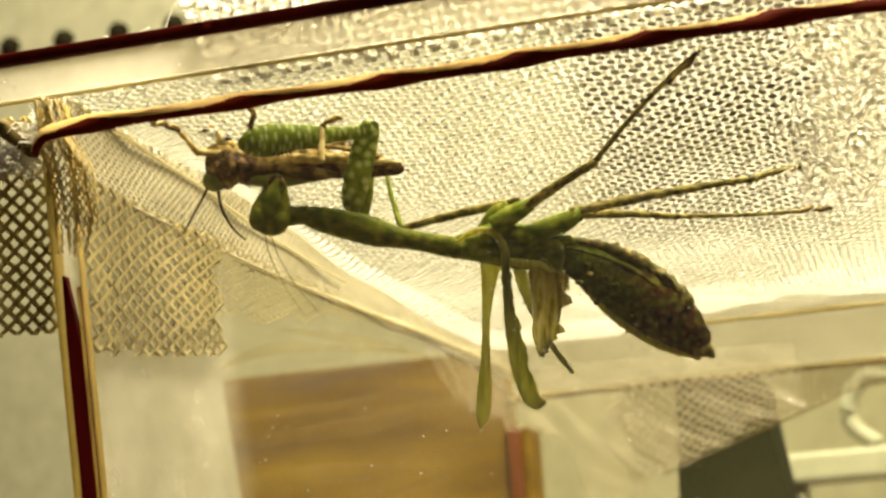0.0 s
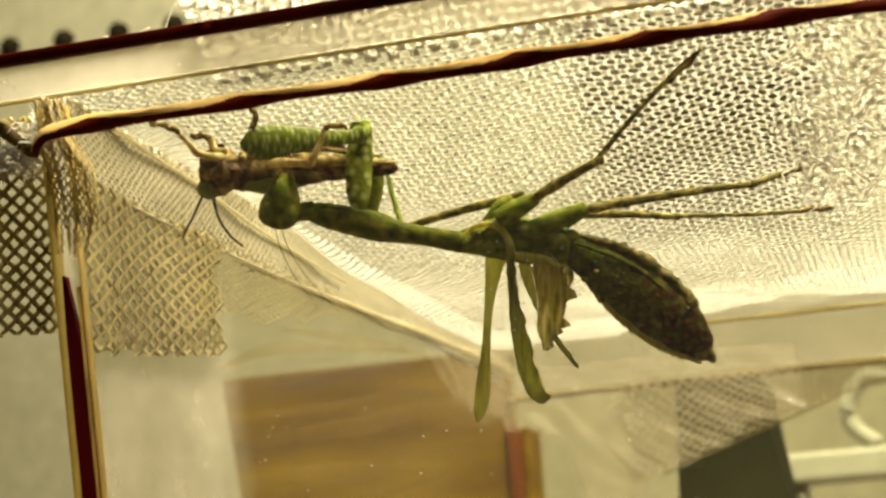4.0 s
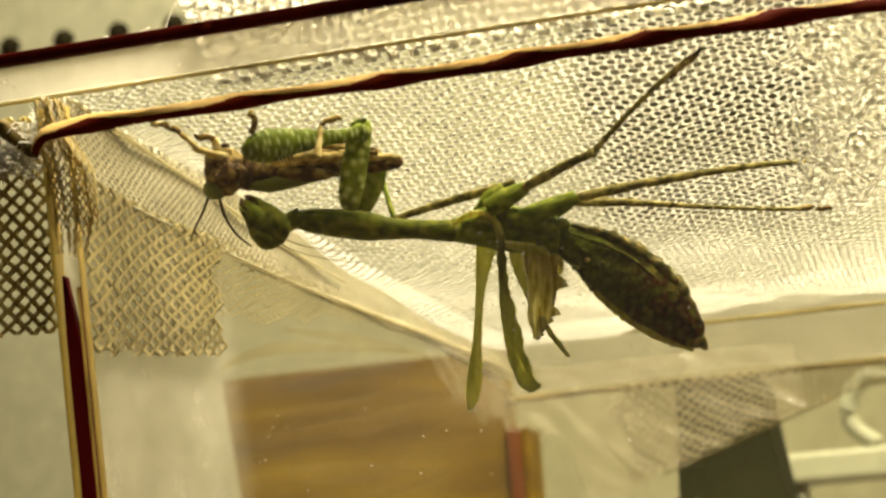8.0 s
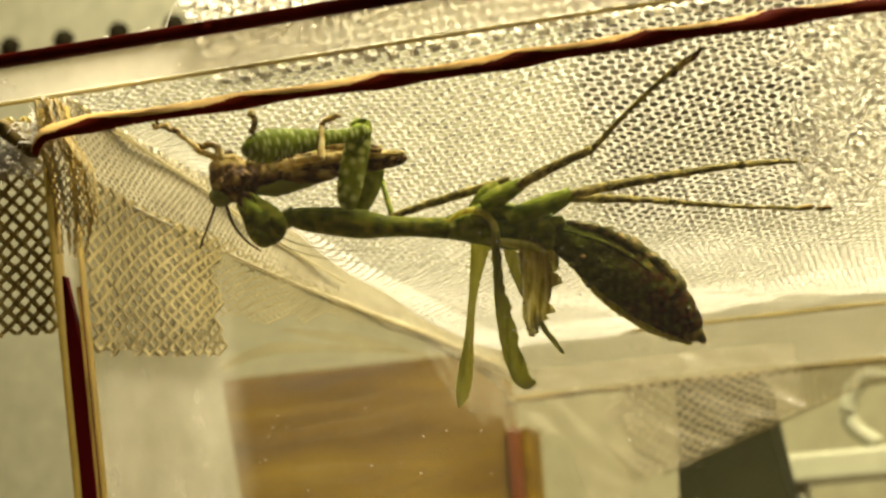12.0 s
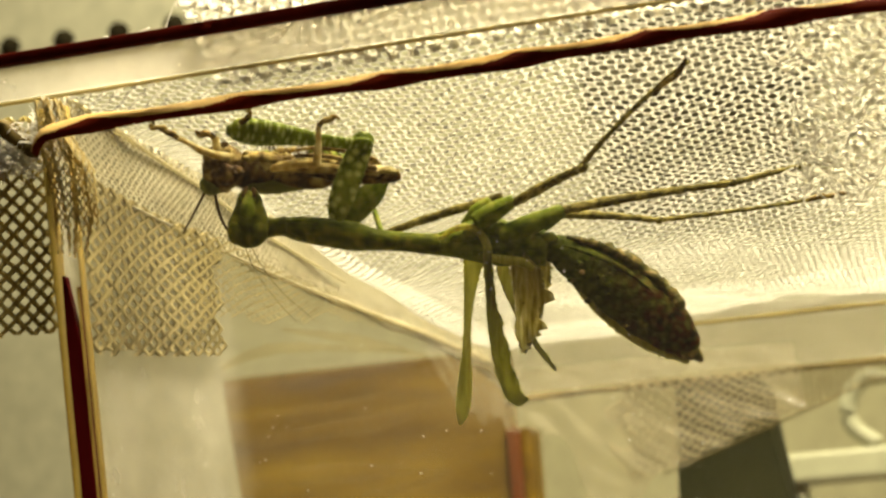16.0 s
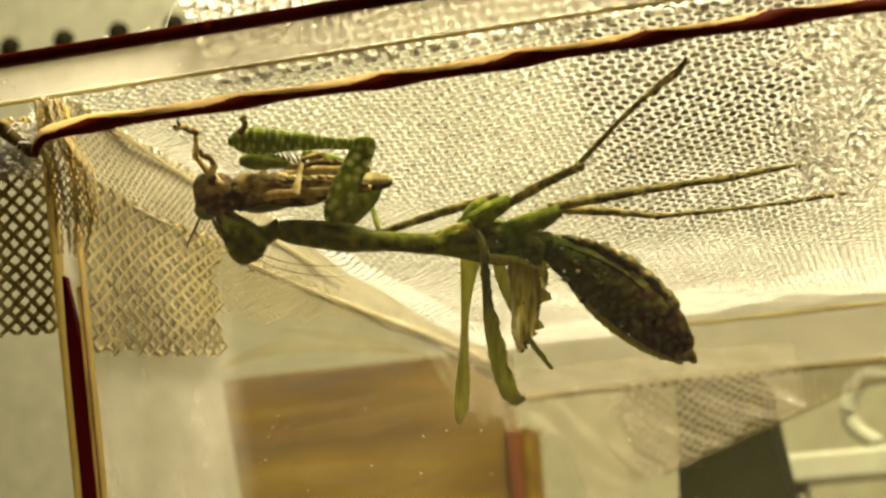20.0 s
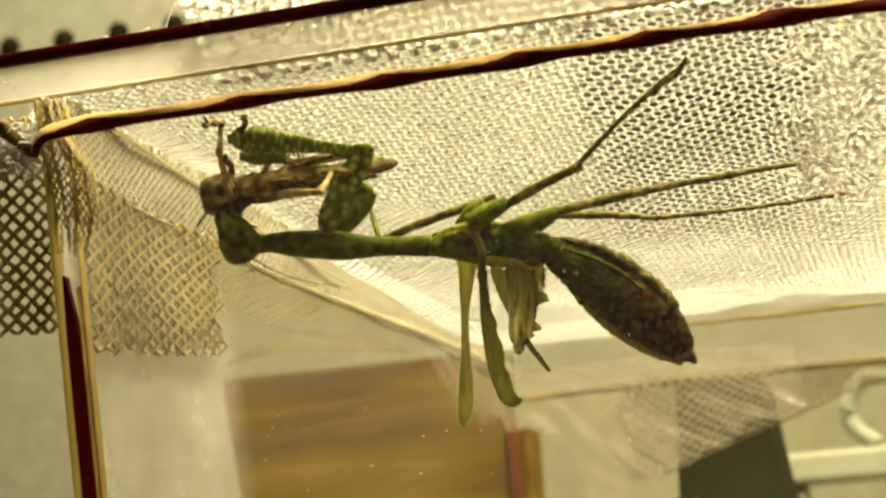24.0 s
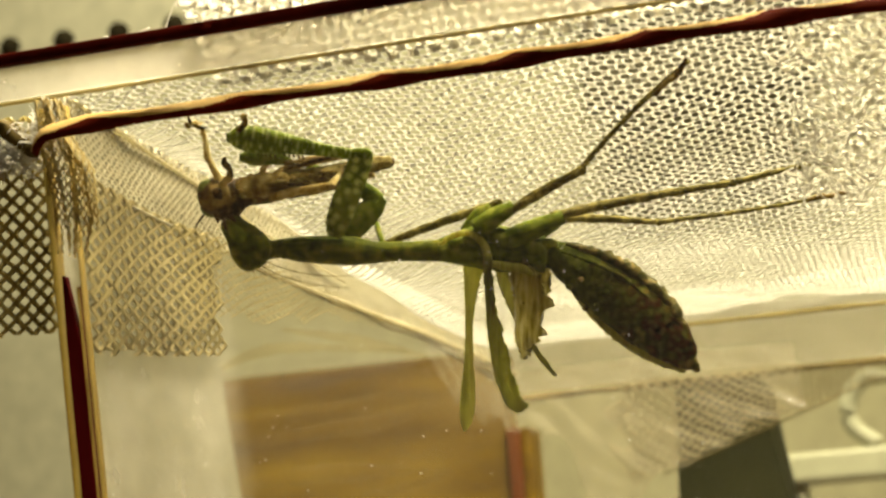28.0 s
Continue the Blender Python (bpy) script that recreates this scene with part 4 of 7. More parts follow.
part("foot", sweep([(5.4, -0.4, 0), (7.4, -0.3, 0.2), (9.4, 0.2, 0.2), (10.4, 0.4, 0.2), (10.8, 1.0, 0.2)], [0.5, 0.42, 0.36, 0.40, 0.15], 8, 4, 1, 0.14), PREY_BROWN, far_tibia, "thin brown foreleg foot")


def leg_bone(name, length, radii, mat, label="", knob=0.0, bend=0.0, rough=0.10):
    n = len(radii)
    pts = [(length * k / (n - 1), bend * math.sin(math.pi * k / (n - 1)), 0) for k in range(n)]
    if name == "thigh":
        pts[0] = (-1.8, 0, 0)
    bm = sweep(pts, radii, 10, 9, 0.9, rough)
    if knob:
        bm = ball((length, 0, 0), (knob * 1.2, knob, knob), bm, 10, 6)
    return part(name, bm, mat, mantis, label)


fore_femur = leg_bone("thigh", 10.9, [0.62, 0.72, 0.62, 0.55], LEG_BROWN, "olive brown walking leg", 0.72, 0.15)
fore_shin = leg_bone("shin", 21.5, [0.42, 0.36, 0.34, 0.36, 0.30], LEG_BROWN, "thin olive brown shin", 0.0, 0.5)
part("foot", sweep([(15.2, -0.1, 0), (17.0, 0.2, 0), (19.0, -0.2, 0.2), (20.6, 0.1, 0.2), (21.6, 0.4, 0)], [0.40, 0.44, 0.42, 0.40, 0.2], 8, 5, 1, 0.12), PREY_BROWN, fore_shin, "dark jointed foot")
mid_femur = leg_bone("thigh", 24.4, [0.62, 0.68, 0.60, 0.50, 0.48], LEG_BROWN, "long olive brown walking leg", 0.62, 0.25)
mid_shin = leg_bone("shin", 15.5, [0.48, 0.40, 0.34, 0.25], LEG_BROWN, "thin olive brown shin", 0.0, 0.2)
hind_femur = leg_bone("thigh", 17.3, [0.60, 0.60, 0.48, 0.40], LEG_BROWN, "olive brown walking leg", 0.55, 0.2)
hind_shin = leg_bone("shin", 29.8, [0.40, 0.34, 0.30, 0.30, 0.24], LEG_BROWN, "thin olive brown shin", 0.0, -0.3)
part("foot", sweep([(23.5, -0.2, 0), (25.5, 0.1, 0), (27.5, -0.1, 0), (29.3, 0.1, 0), (30.0, 0.0, 0)], [0.36, 0.40, 0.38, 0.36, 0.15], 8, 5, 1, 0.12), PREY_BROWN, hind_shin, "dark jointed foot")
far_femur_leg = leg_bone("thigh", 15.3, [0.55, 0.62, 0.58, 0.48], LEG_BROWN, "olive brown walking leg", 0.5, -0.15)
far_shin = leg_bone("shin", 10.9, [0.42, 0.38, 0.34, 0.28], GREEN, "thin green shin", 0.0, 0.1)

# ---- the grasshopper held by the mantis; its space is x from head to tail ----
prey = thing("grasshopper", "brown grasshopper held and eaten by the mantis", "grasshopper", HANG)
p_head = part("head", sweep([(-2.7, -0.4), (-2.1, -0.3), (-0.8, 0.1), (0.8, 0.3), (2.0, 0.2), (2.6, 0.1)], [1.4, 2.5, 3.2, 3.1, 2.4, 1.4], 18, 6, 0.8, 0.045), PREY_BROWN, prey, "rounded brown grasshopper head")
part("eye", ball((0.3, 0.9, 1.75), (1.2, 1.5, 0.75)), PREY_DARK, p_head, "large dark eye")
part("eye", ball((0.3, 0.9, -1.75), (1.2, 1.5, 0.75)), PREY_DARK, p_head, "large dark eye")
rnd = random.Random(21)
for k in range(9):
    c = Vector((rnd.uniform(-1.6, 2.0), rnd.uniform(-0.8, 0.6), rnd.uniform(2.0, 2.6)))
    e = c + Vector((rnd.uniform(-0.8, 0.8), rnd.uniform(-0.6, 0.4), rnd.uniform(0.5, 1.4)))
    part("torn_shred", sweep([c, c.lerp(e, 0.5) + Vector((rnd.uniform(-0.3, 0.3), 0, 0)), e], [0.42, 0.34, 0.08], 6, 3, 1, 0.25, k), PREY_BROWN if k % 3 else PREY_DARK, p_head)
part("jaw", ball((-1.5, -1.9, 0.5), (1.7, 1.5, 1.7)), PREY_GREEN, p_head, "smooth olive green cheek")
part("cheek", ball((-1.3, 1.7, -0.7), (1.4, 1.4, 1.5)), PREY_GREEN, p_head, "smooth olive green cheek")
part("torn_flesh", sweep([(-1.1, 0.1, 1.9), (0.2, 0.0, 2.3), (1.9, 0.2, 2.2), (3.0, 0.0, 1.9)], [0.7, 1.35, 1.15, 0.5], 16, 6, 0.7, 0.3, 12), PREY_SHIELD, p_head, "dark torn flesh")
part("mouthparts", sweep([(0.4, 2.6, 0.3), (0.1, 3.4, 0.4), (0.6, 3.9, 0.3)], [0.9, 0.7, 0.3], 8, 4, 1.2, 0.1), PREY_DARK, p_head)
part("antenna", sweep([(-2.3, -2.6, 0.6), (-3.4, -5.0, 0.9), (-4.5, -7.0, 1.2), (-5.2, -8.6, 1.4)], [0.20, 0.17, 0.14, 0.10], 6, 5), PREY_DARK, p_head)
part("antenna", sweep([(-1.0, -3.1, 0.8), (-0.3, -5.8, 1.6), (1.2, -8.2, 2.2), (3.0, -9.8, 2.6)], [0.22, 0.20, 0.16, 0.12], 6, 5), PREY_DARK, p_head)
part("neck_shield", sweep([(2.0, 0.0), (3.0, -0.1), (5.0, -0.1), (7.2, 0.1)], [2.2, 2.5, 2.35, 1.9], 18, 6, 0.85, 0.08, 3, ribs=-0.07, rib_count=3), PREY_SHIELD, prey, "dark saddle-shaped neck shield")
part("chest", sweep([(3.0, 0.7), (6.0, 0.7), (10.0, 0.6), (13.0, 0.5)], [1.7, 1.75, 1.5, 1.1], 14, 6, 0.9, 0.10, 5), PREY_BELLY, prey)
part("breast_plate", sweep([(2.4, 1.9), (4.0, 2.1), (6.5, 2.0), (9.5, 1.7), (13.0, 1.35)], [0.35, 0.6, 0.62, 0.55, 0.3], 14, 6, 2.3, 0.14, 15, ribs=0.12, rib_count=5), PREY_BELLY, prey, "buff ridged breast")
part("side_plate", sweep([(3.0, -1.4, 0.7), (6.0, -1.7, 0.8), (10.0, -1.3, 0.6), (14.0, -0.8, 0.4)], [0.9, 1.15, 0.95, 0.5], 12, 6, 0.9, 0.06, 5), PREY_GREEN, prey, "dull green flank")
tail = part("abdomen", sweep([(9.0, 0.2), (13.0, 0.0), (17.0, -0.1), (20.5, 0.0), (23.0, 0.1), (23.9, 0.15)], [1.6, 1.35, 1.15, 1.0, 0.8, 0.3], 14, 7, 0.9, 0.02, 6, ribs=0.07, rib_count=8), PREY_SHIELD, prey, "dark striped abdomen")
part("pale_belly", sweep([(9.5, 1.45), (13.0, 1.2), (17.0, 1.0), (21.0, 0.95), (23.6, 0.75)], [0.5, 0.55, 0.5, 0.5, 0.3], 12, 7, 1.9, 0.05, 7, ribs=0.12, rib_count=10), PREY_PALE, tail, "cream ribbed belly")
part("wing_pad", sweep([(7.0, -0.2, 1.6), (10.0, -0.7, 1.7), (13.0, -0.9, 1.5), (15.0, -0.8, 1.2)], [0.5, 0.9, 0.8, 0.2], 10, 5, 0.35, 0.03), PREY_BROWN, prey)
rnd = random.Random(58)
for k in range(30):
    c = Vector((rnd.uniform(2.2, 15.0), 0, 0))
    a = rnd.uniform(1.0, 1.6)
    rad = 1.75 - 0.05 * c.x
    c += Vector((0, 0.6 + rad * math.sin(a), rad * math.cos(a)))
    e = c + Vector((rnd.uniform(0.8, 2.4), rnd.uniform(-0.2, 0.5), rnd.uniform(-0.1, 0.4)))
    part("torn_shred", sweep([c, c.lerp(e, 0.5) + Vector((0, rnd.uniform(0, 0.3), 0.15)), e], [0.3, rnd.uniform(0.38, 0.62), 0.08], 7, 3, 0.8, 0.3, k), PREY_PALE if k % 3 == 0 else PREY_BELLY, prey)
fore_thigh = part("fore_thigh", sweep([(-0.5, -0.2), (1.0, 0.1), (3.4, 0.15), (5.0, 0.0), (5.8, 0.0)], [0.62, 0.66, 0.50, 0.46, 0.35], 10, 5, 0.9, 0.06), PREY_LEG, prey, "buff foreleg thigh")
fore_tibia = part("fore_shin", sweep([(-0.3, 0.0), (0.4, 0.1), (2.2, 0.0), (4.0, 0.1), (4.5, 0.0)], [0.42, 0.48, 0.36, 0.34, 0.36], 9, 5, 0.9, 0.06), PREY_LEG, prey, "buff foreleg shin")
fore_toe = part("fore_foot", sweep([(-0.3, 0.1), (0.5, -0.1), (1.2, 0.15), (1.9, -0.15), (2.7, 0.1), (3.3, 0.35), (3.9, 0.1)], [0.36, 0.46, 0.30, 0.46, 0.34, 0.48, 0.14], 8, 4, 1, 0.15), PREY_BROWN, prey, "dark jointed hooked foot")
part("claw", sweep([(3.2, -0.1, 0.2), (3.8, -0.5, 0.3), (4.1, -0.9, 0.2)], [0.25, 0.18, 0.05], 6, 3), PREY_DARK, fore_toe)
fore_b = part("fore_leg", sweep([(0.0, 0, 0), (-1.2, 0.2, -0.4), (-2.0, 0.6, -0.4), (-2.3, 2.0, -0.4)], [0.62, 0.64, 0.56, 0.48], 9, 5, 0.9, 0.05), PREY_LEG, prey, "buff foreleg with a dark foot")
part("foot", sweep([(-2.3, 1.9, -0.4), (-3.4, 2.4, -0.4), (-4.3, 2.2, -0.4), (-5.0, 2.7, -0.4)], [0.48, 0.42, 0.46, 0.2], 8, 4, 1, 0.12), PREY_BROWN, fore_b, "dark hooked foot")
mid_thigh = part("mid_thigh", sweep([(-0.4, 0.0), (1.5, 0.2), (4.5, 0.25), (8.6, 0.1), (10.6, 0.0)], [0.55, 0.66, 0.58, 0.50, 0.45], 10, 5, 0.9, 0.06), PREY_LEG, prey, "buff middle leg thigh")
mid_tibia = part("mid_shin", sweep([(-0.3, 0.0), (0.5, 0.1), (2.4, 0.0), (4.4, 0.05), (5.1, 0.0)], [0.46, 0.52, 0.40, 0.36, 0.34], 9, 5, 0.9, 0.06), PREY_LEG, prey, "buff middle leg shin")
part("foot", sweep([(4.9, 0.0), (5.5, -0.5, 0.2), (5.7, -1.3, 0.3), (6.1, -2.0, 0.3), (5.8, -2.7, 0.3)], [0.42, 0.36, 0.46, 0.38, 0.15], 8, 4, 1, 0.14), PREY_BROWN, mid_tibia, "dark hooked foot")
mid_b = part("mid_leg", sweep([(6.0, 1.6, -1.0), (7.0, 2.6, -2.0), (8.4, 2.6, -2.4), (9.6, 2.9, -2.4)], [0.45, 0.45, 0.4, 0.3], 9, 5, 0.9, 0.05), PREY_LEG, prey, "buff middle leg")
for s, dz in ((1, 0.0), (-1, 0.4)):
    hl = part("hind_leg", sweep([(8.5, 0.9, 1.5 * s), (12.0, 1.3, 2.0 * s), (16.0, 1.2, 1.9 * s), (19.0, 1.0 + dz, 1.6 * s), (21.0, 0.9 + dz, 1.5 * s)], [0.6, 0.8, 0.62, 0.45, 0.42], 10, 5, 0.8, 0.04), PREY_BELLY, prey, "pale brown folded hind leg")
    sh = part("shin", sweep([(20.6, 1.4 + dz, 1.5 * s), (17.0, 2.4 + dz, 1.7 * s), (13.0, 2.9 + dz, 1.4 * s), (9.5, 2.6 + dz, 1.0 * s)], [0.36, 0.34, 0.32, 0.22], 8, 5, 0.9, 0.04), PREY_BROWN, hl)
    rnd = random.Random(4 + s)
    for k in range(7):
        c = Vector((10.5 + k * 1.05, 2.9 + dz, 1.3 * s))
        part("spine", sweep([c, c + Vector((-0.5, 0.6, 0)), c + Vector((-0.8, 1.25 * rnd.uniform(0.8, 1.1), 0))], [0.12, 0.09, 0.02], 5, 2), PREY_DARK, sh)


# ---- movement ----
def bone(p, q, roll=0.0):
    """A pose at p whose x axis points to q, in mm; roll turns it about that axis, in degrees."""
    p, q = Vector(p) * MM, Vector(q) * MM
    x = (q - p).normalized()
    z = Vector((0, 0, 1))
    z = (z - x * z.dot(x)).normalized()
    m = Matrix((x, z.cross(x), z)).transposed().to_4x4()
    m.translation = p
    return m @ pose(0, 0, 0, roll)


def motions():
    def turned(ob, z, table):
        walk(ob, [(t, pose(x * MM, y * MM, z * MM, 0, 0, a)) for t, x, y, a in table])

    def aimed(ob, z, table, roll=lambda t: 0.0):
        walk(ob, [(t, bone((a, b, z), (c, d, z), roll(t))) for t, a, b, c, d in table])

    def jointed(ob, table, roll=lambda t: 0.0):
        walk(ob, [(t, bone((a, b, c), (d, e, f), roll(t))) for t, a, b, c, d, e, f in table])

    turned(thorax, 0, (
        (0, 8.65, 0.08, 0), (0.5, 8.27, 0.38, 0), (1, 8.72, -0.08, 0), (1.5, 8.87, -0.08, 0), (2, 9.41, 0.08, 0),
        (2.5, 10.16, -0.61, 0), (3, 9.78, 0.3, 0), (3.5, 9.41, 0.76, 0), (5.5, 9.18, 1.59, 0), (6, 8.87, 2.35, 0),
        (6.5, 8.57, 2.65, 0), (7, 8.34, 2.12, 0), (7.5, 8.04, 2.35, 0), (8, 8.04, 2.35, 0), (8.5, 7.96, 2.28, 0),
        (9, 7.66, 2.05, 0), (9.5, 7.59, 2.5, 0), (10, 7.36, 3.11, 0), (10.5, 7.43, 2.81, 0), (11, 7.51, 2.73, 0),
        (11.5, 7.21, 2.73, 0), (12, 7.36, 2.73, 0), (12.5, 7.36, 2.58, 0), (14.5, 5.95, 1.59, 0), (15, 5.8, 1.37, 0),
        (15.5, 6.11, 1.06, 0), (16, 6.33, 0.53, 0), (16.5, 6.6, 0.08, 0), (17, 6.22, 0.76, 0), (17.5, 6.26, 0.38, 0),
        (18, 5.5, 1.06, 0), (18.5, 5.88, 0.53, 0), (19, 6.26, 0.38, 0), (19.5, 5.95, 0.61, 0), (20, 5.88, 0.61, 0),
        (20.5, 6.03, 0.38, 0), (21, 6.22, 0.15, 0), (21.5, 6.26, 0.15, 0), (23.5, 5.58, 0.38, 0), (24, 5.5, 0.38, 0),
        (24.5, 5.88, 0.15, 0), (25, 5.92, 0.08, 0), (25.5, 5.88, 0.08, 0), (26, 6.03, -0.08, 0), (26.5, 6.22, -0.3, 0),
        (27, 6.33, -0.53, 0), (27.5, 6.33, -0.38, 0), (28, 6.3, -0.3, 0)))
    turned(prothorax, 0, (
        (0, 1.82, 0.23, -7.84), (0.5, 1.44, 0.53, -6.17), (1, 1.9, 0.08, -6.47), (1.5, 2.05, 0.08, -7.17), (2, 2.58, 0.23, -6.88),
        (2.5, 3.34, -0.46, -6.43), (3, 2.96, 0.46, -6.93), (3.5, 2.58, 0.91, -7.1), (5.5, 2.35, 1.74, -5.81), (6, 2.05, 2.5, -4.58),
        (6.5, 1.74, 2.81, -2.95), (7, 1.52, 2.28, -0.15), (7.5, 1.21, 2.5, 0.28), (8, 1.21, 2.5, 0), (8.5, 1.14, 2.43, 0.12),
        (9, 0.83, 2.2, -0.5), (9.5, 0.76, 2.65, -0.36), (10, 0.53, 3.26, 0.32), (10.5, 0.61, 2.96, -0.23), (11, 0.68, 2.88, 0.16),
        (11.5, 0.38, 2.88, 0.16), (12, 0.53, 2.88, 0.48), (12.5, 0.53, 2.73, 0.06), (14.5, -1.21, 1.74, -2.12), (15, -1.59, 1.52, -2.12),
        (15.5, -1.21, 1.21, -1.82), (16, -0.76, 0.68, -2.36), (16.5, -0.38, 0.23, -5.01), (17, -0.99, 0.91, -4.21), (17.5, -0.83, 0.53, -5.01),
        (18, -1.82, 1.21, -2.78), (18.5, -1.21, 0.68, -2.89), (19, -0.83, 0.53, -1.7), (19.5, -1.21, 0.76, -0.88), (20, -1.44, 0.76, -0.86),
        (20.5, -1.37, 0.53, 1.03), (21, -1.14, 0.3, 2.97), (21.5, -0.83, 0.3, 2.74), (23.5, -1.9, 0.53, 3.21), (24, -2.05, 0.53, 3.24),
        (24.5, -1.44, 0.3, 2.24), (25, -1.37, 0.23, 1.6), (25.5, -1.44, 0.23, 2.09), (26, -1.21, 0.08, 2.15), (26.5, -0.99, -0.15, 2.17),
        (27, -0.83, -0.38, 2.15), (27.5, -0.83, -0.23, 2.95), (28, -0.83, -0.15, 3.48)))
    turned(abdomen, 0, (
        (0, 6.87, -0.38, 2.59), (0.5, 6.76, -0.31, 2.8), (1, 6.65, -0.22, 2.74), (1.5, 6.78, -0.32, 3.74), (2, 6.66, -0.24, 3.01),
        (2.5, 6.68, -0.23, 1.63), (3, 6.99, -0.44, 0.11), (3.5, 7.21, -0.62, -0.66), (5.5, 7.14, -0.56, -0.63), (6, 7.13, -0.54, -1.15),
        (6.5, 7.09, -0.52, -0.07), (7, 7.2, -0.6, -0.26), (7.5, 7.2, -0.6, -0.26), (8, 7.21, -0.61, 0), (8.5, 7.13, -0.55, 0.7),
        (9, 6.98, -0.45, 1.72), (9.5, 7.02, -0.47, 0.89), (10, 7.39, -0.74, 0.95), (10.5, 7.28, -0.66, -0.04), (11, 7.3, -0.68, -0.44),
        (11.5, 7.05, -0.49, -1.11), (12, 7.27, -0.65, 1.54), (12.5, 7.3, -0.68, 1.39), (14.5, 8.45, -0.61, -1.99), (15, 8.36, -0.5, -0.12),
        (15.5, 8.23, -0.38, 0.19), (16, 8.29, -0.43, -0.08), (16.5, 8.72, -0.76, 0.14), (17, 8.19, -0.41, -1.59), (17.5, 8.29, -0.48, -1.32),
        (18, 8.24, -0.42, -1.05), (18.5, 8.16, -0.35, -0.4), (19, 8.07, -0.29, -0.61), (19.5, 8.15, -0.35, -0.64), (20, 8.16, -0.37, -1.02),
        (20.5, 8.15, -0.35, -0.64), (21, 8.34, -0.47, -0.17), (21.5, 8.35, -0.53, -1.59), (23.5, 8.53, -0.59, 0.9), (24, 8.32, -0.46, -0.22),
        (24.5, 8.25, -0.43, -0.81), (25, 8.26, -0.47, -1.62), (25.5, 8.17, -0.36, -0.15), (26, 8.29, -0.45, -0.7), (26.5, 8.28, -0.45, -0.51),
        (27, 8.14, -0.34, -0.88), (27.5, 8.22, -0.38, -0.05), (28, 8.23, -0.44, -1.48)))
    turned(head, 1.0, (
        (0, -23.08, 4.35, 79.22), (0.5, -22.56, 4.98, 84.81), (1, -22.25, 3.62, 91.27), (2, -21.62, 5.19, 65.77), (2.5, -20.68, 3.93, 83.52),
        (3, -21, 3.72, 90), (3.5, -21.52, 4.45, 80.96), (5.5, -22.04, 5.81, 92.73), (6, -22.14, 6.02, 116.57), (7, -22.77, 3.1, 119.9),
        (8, -23.08, 2.68, 130.73), (9, -24.23, 2.68, 116.57), (10, -23.71, 2.99, 123.69), (11, -24.34, 2.89, 114.23), (12, -23.5, 2.99, 129.29),
        (12.5, -23.71, 2.99, 127.41), (14.5, -26.42, 3.1, 104.04), (15, -26.63, 2.99, 101.04), (16, -26.01, 2.68, 87.61), (17, -27.05, 3.52, 92.6),
        (18, -27.68, 2.89, 98.97), (19, -25.59, 2.47, 104.04), (19.5, -26.53, 2.26, 95.08), (20, -26.21, 0.7, 130.6), (20.5, -26.32, 1.53, 132.8),
        (21, -25.38, -0.03, 121.76), (21.5, -25.38, 0.18, 124.44), (23.5, -26.84, 0.49, 122.01), (24, -27.05, 0.59, 118.74), (24.5, -26.42, 1.64, 107.88),
        (25, -26.21, 1.43, 105.26), (25.5, -26.53, 1.01, 97.13), (26, -26.32, 1.22, 106.7), (26.5, -25.59, 0.8, 103.24), (27, -25.38, 0.59, 115.82),
        (27.5, -25.48, 0.07, 118.61), (28, -25.59, -0.14, 128)))
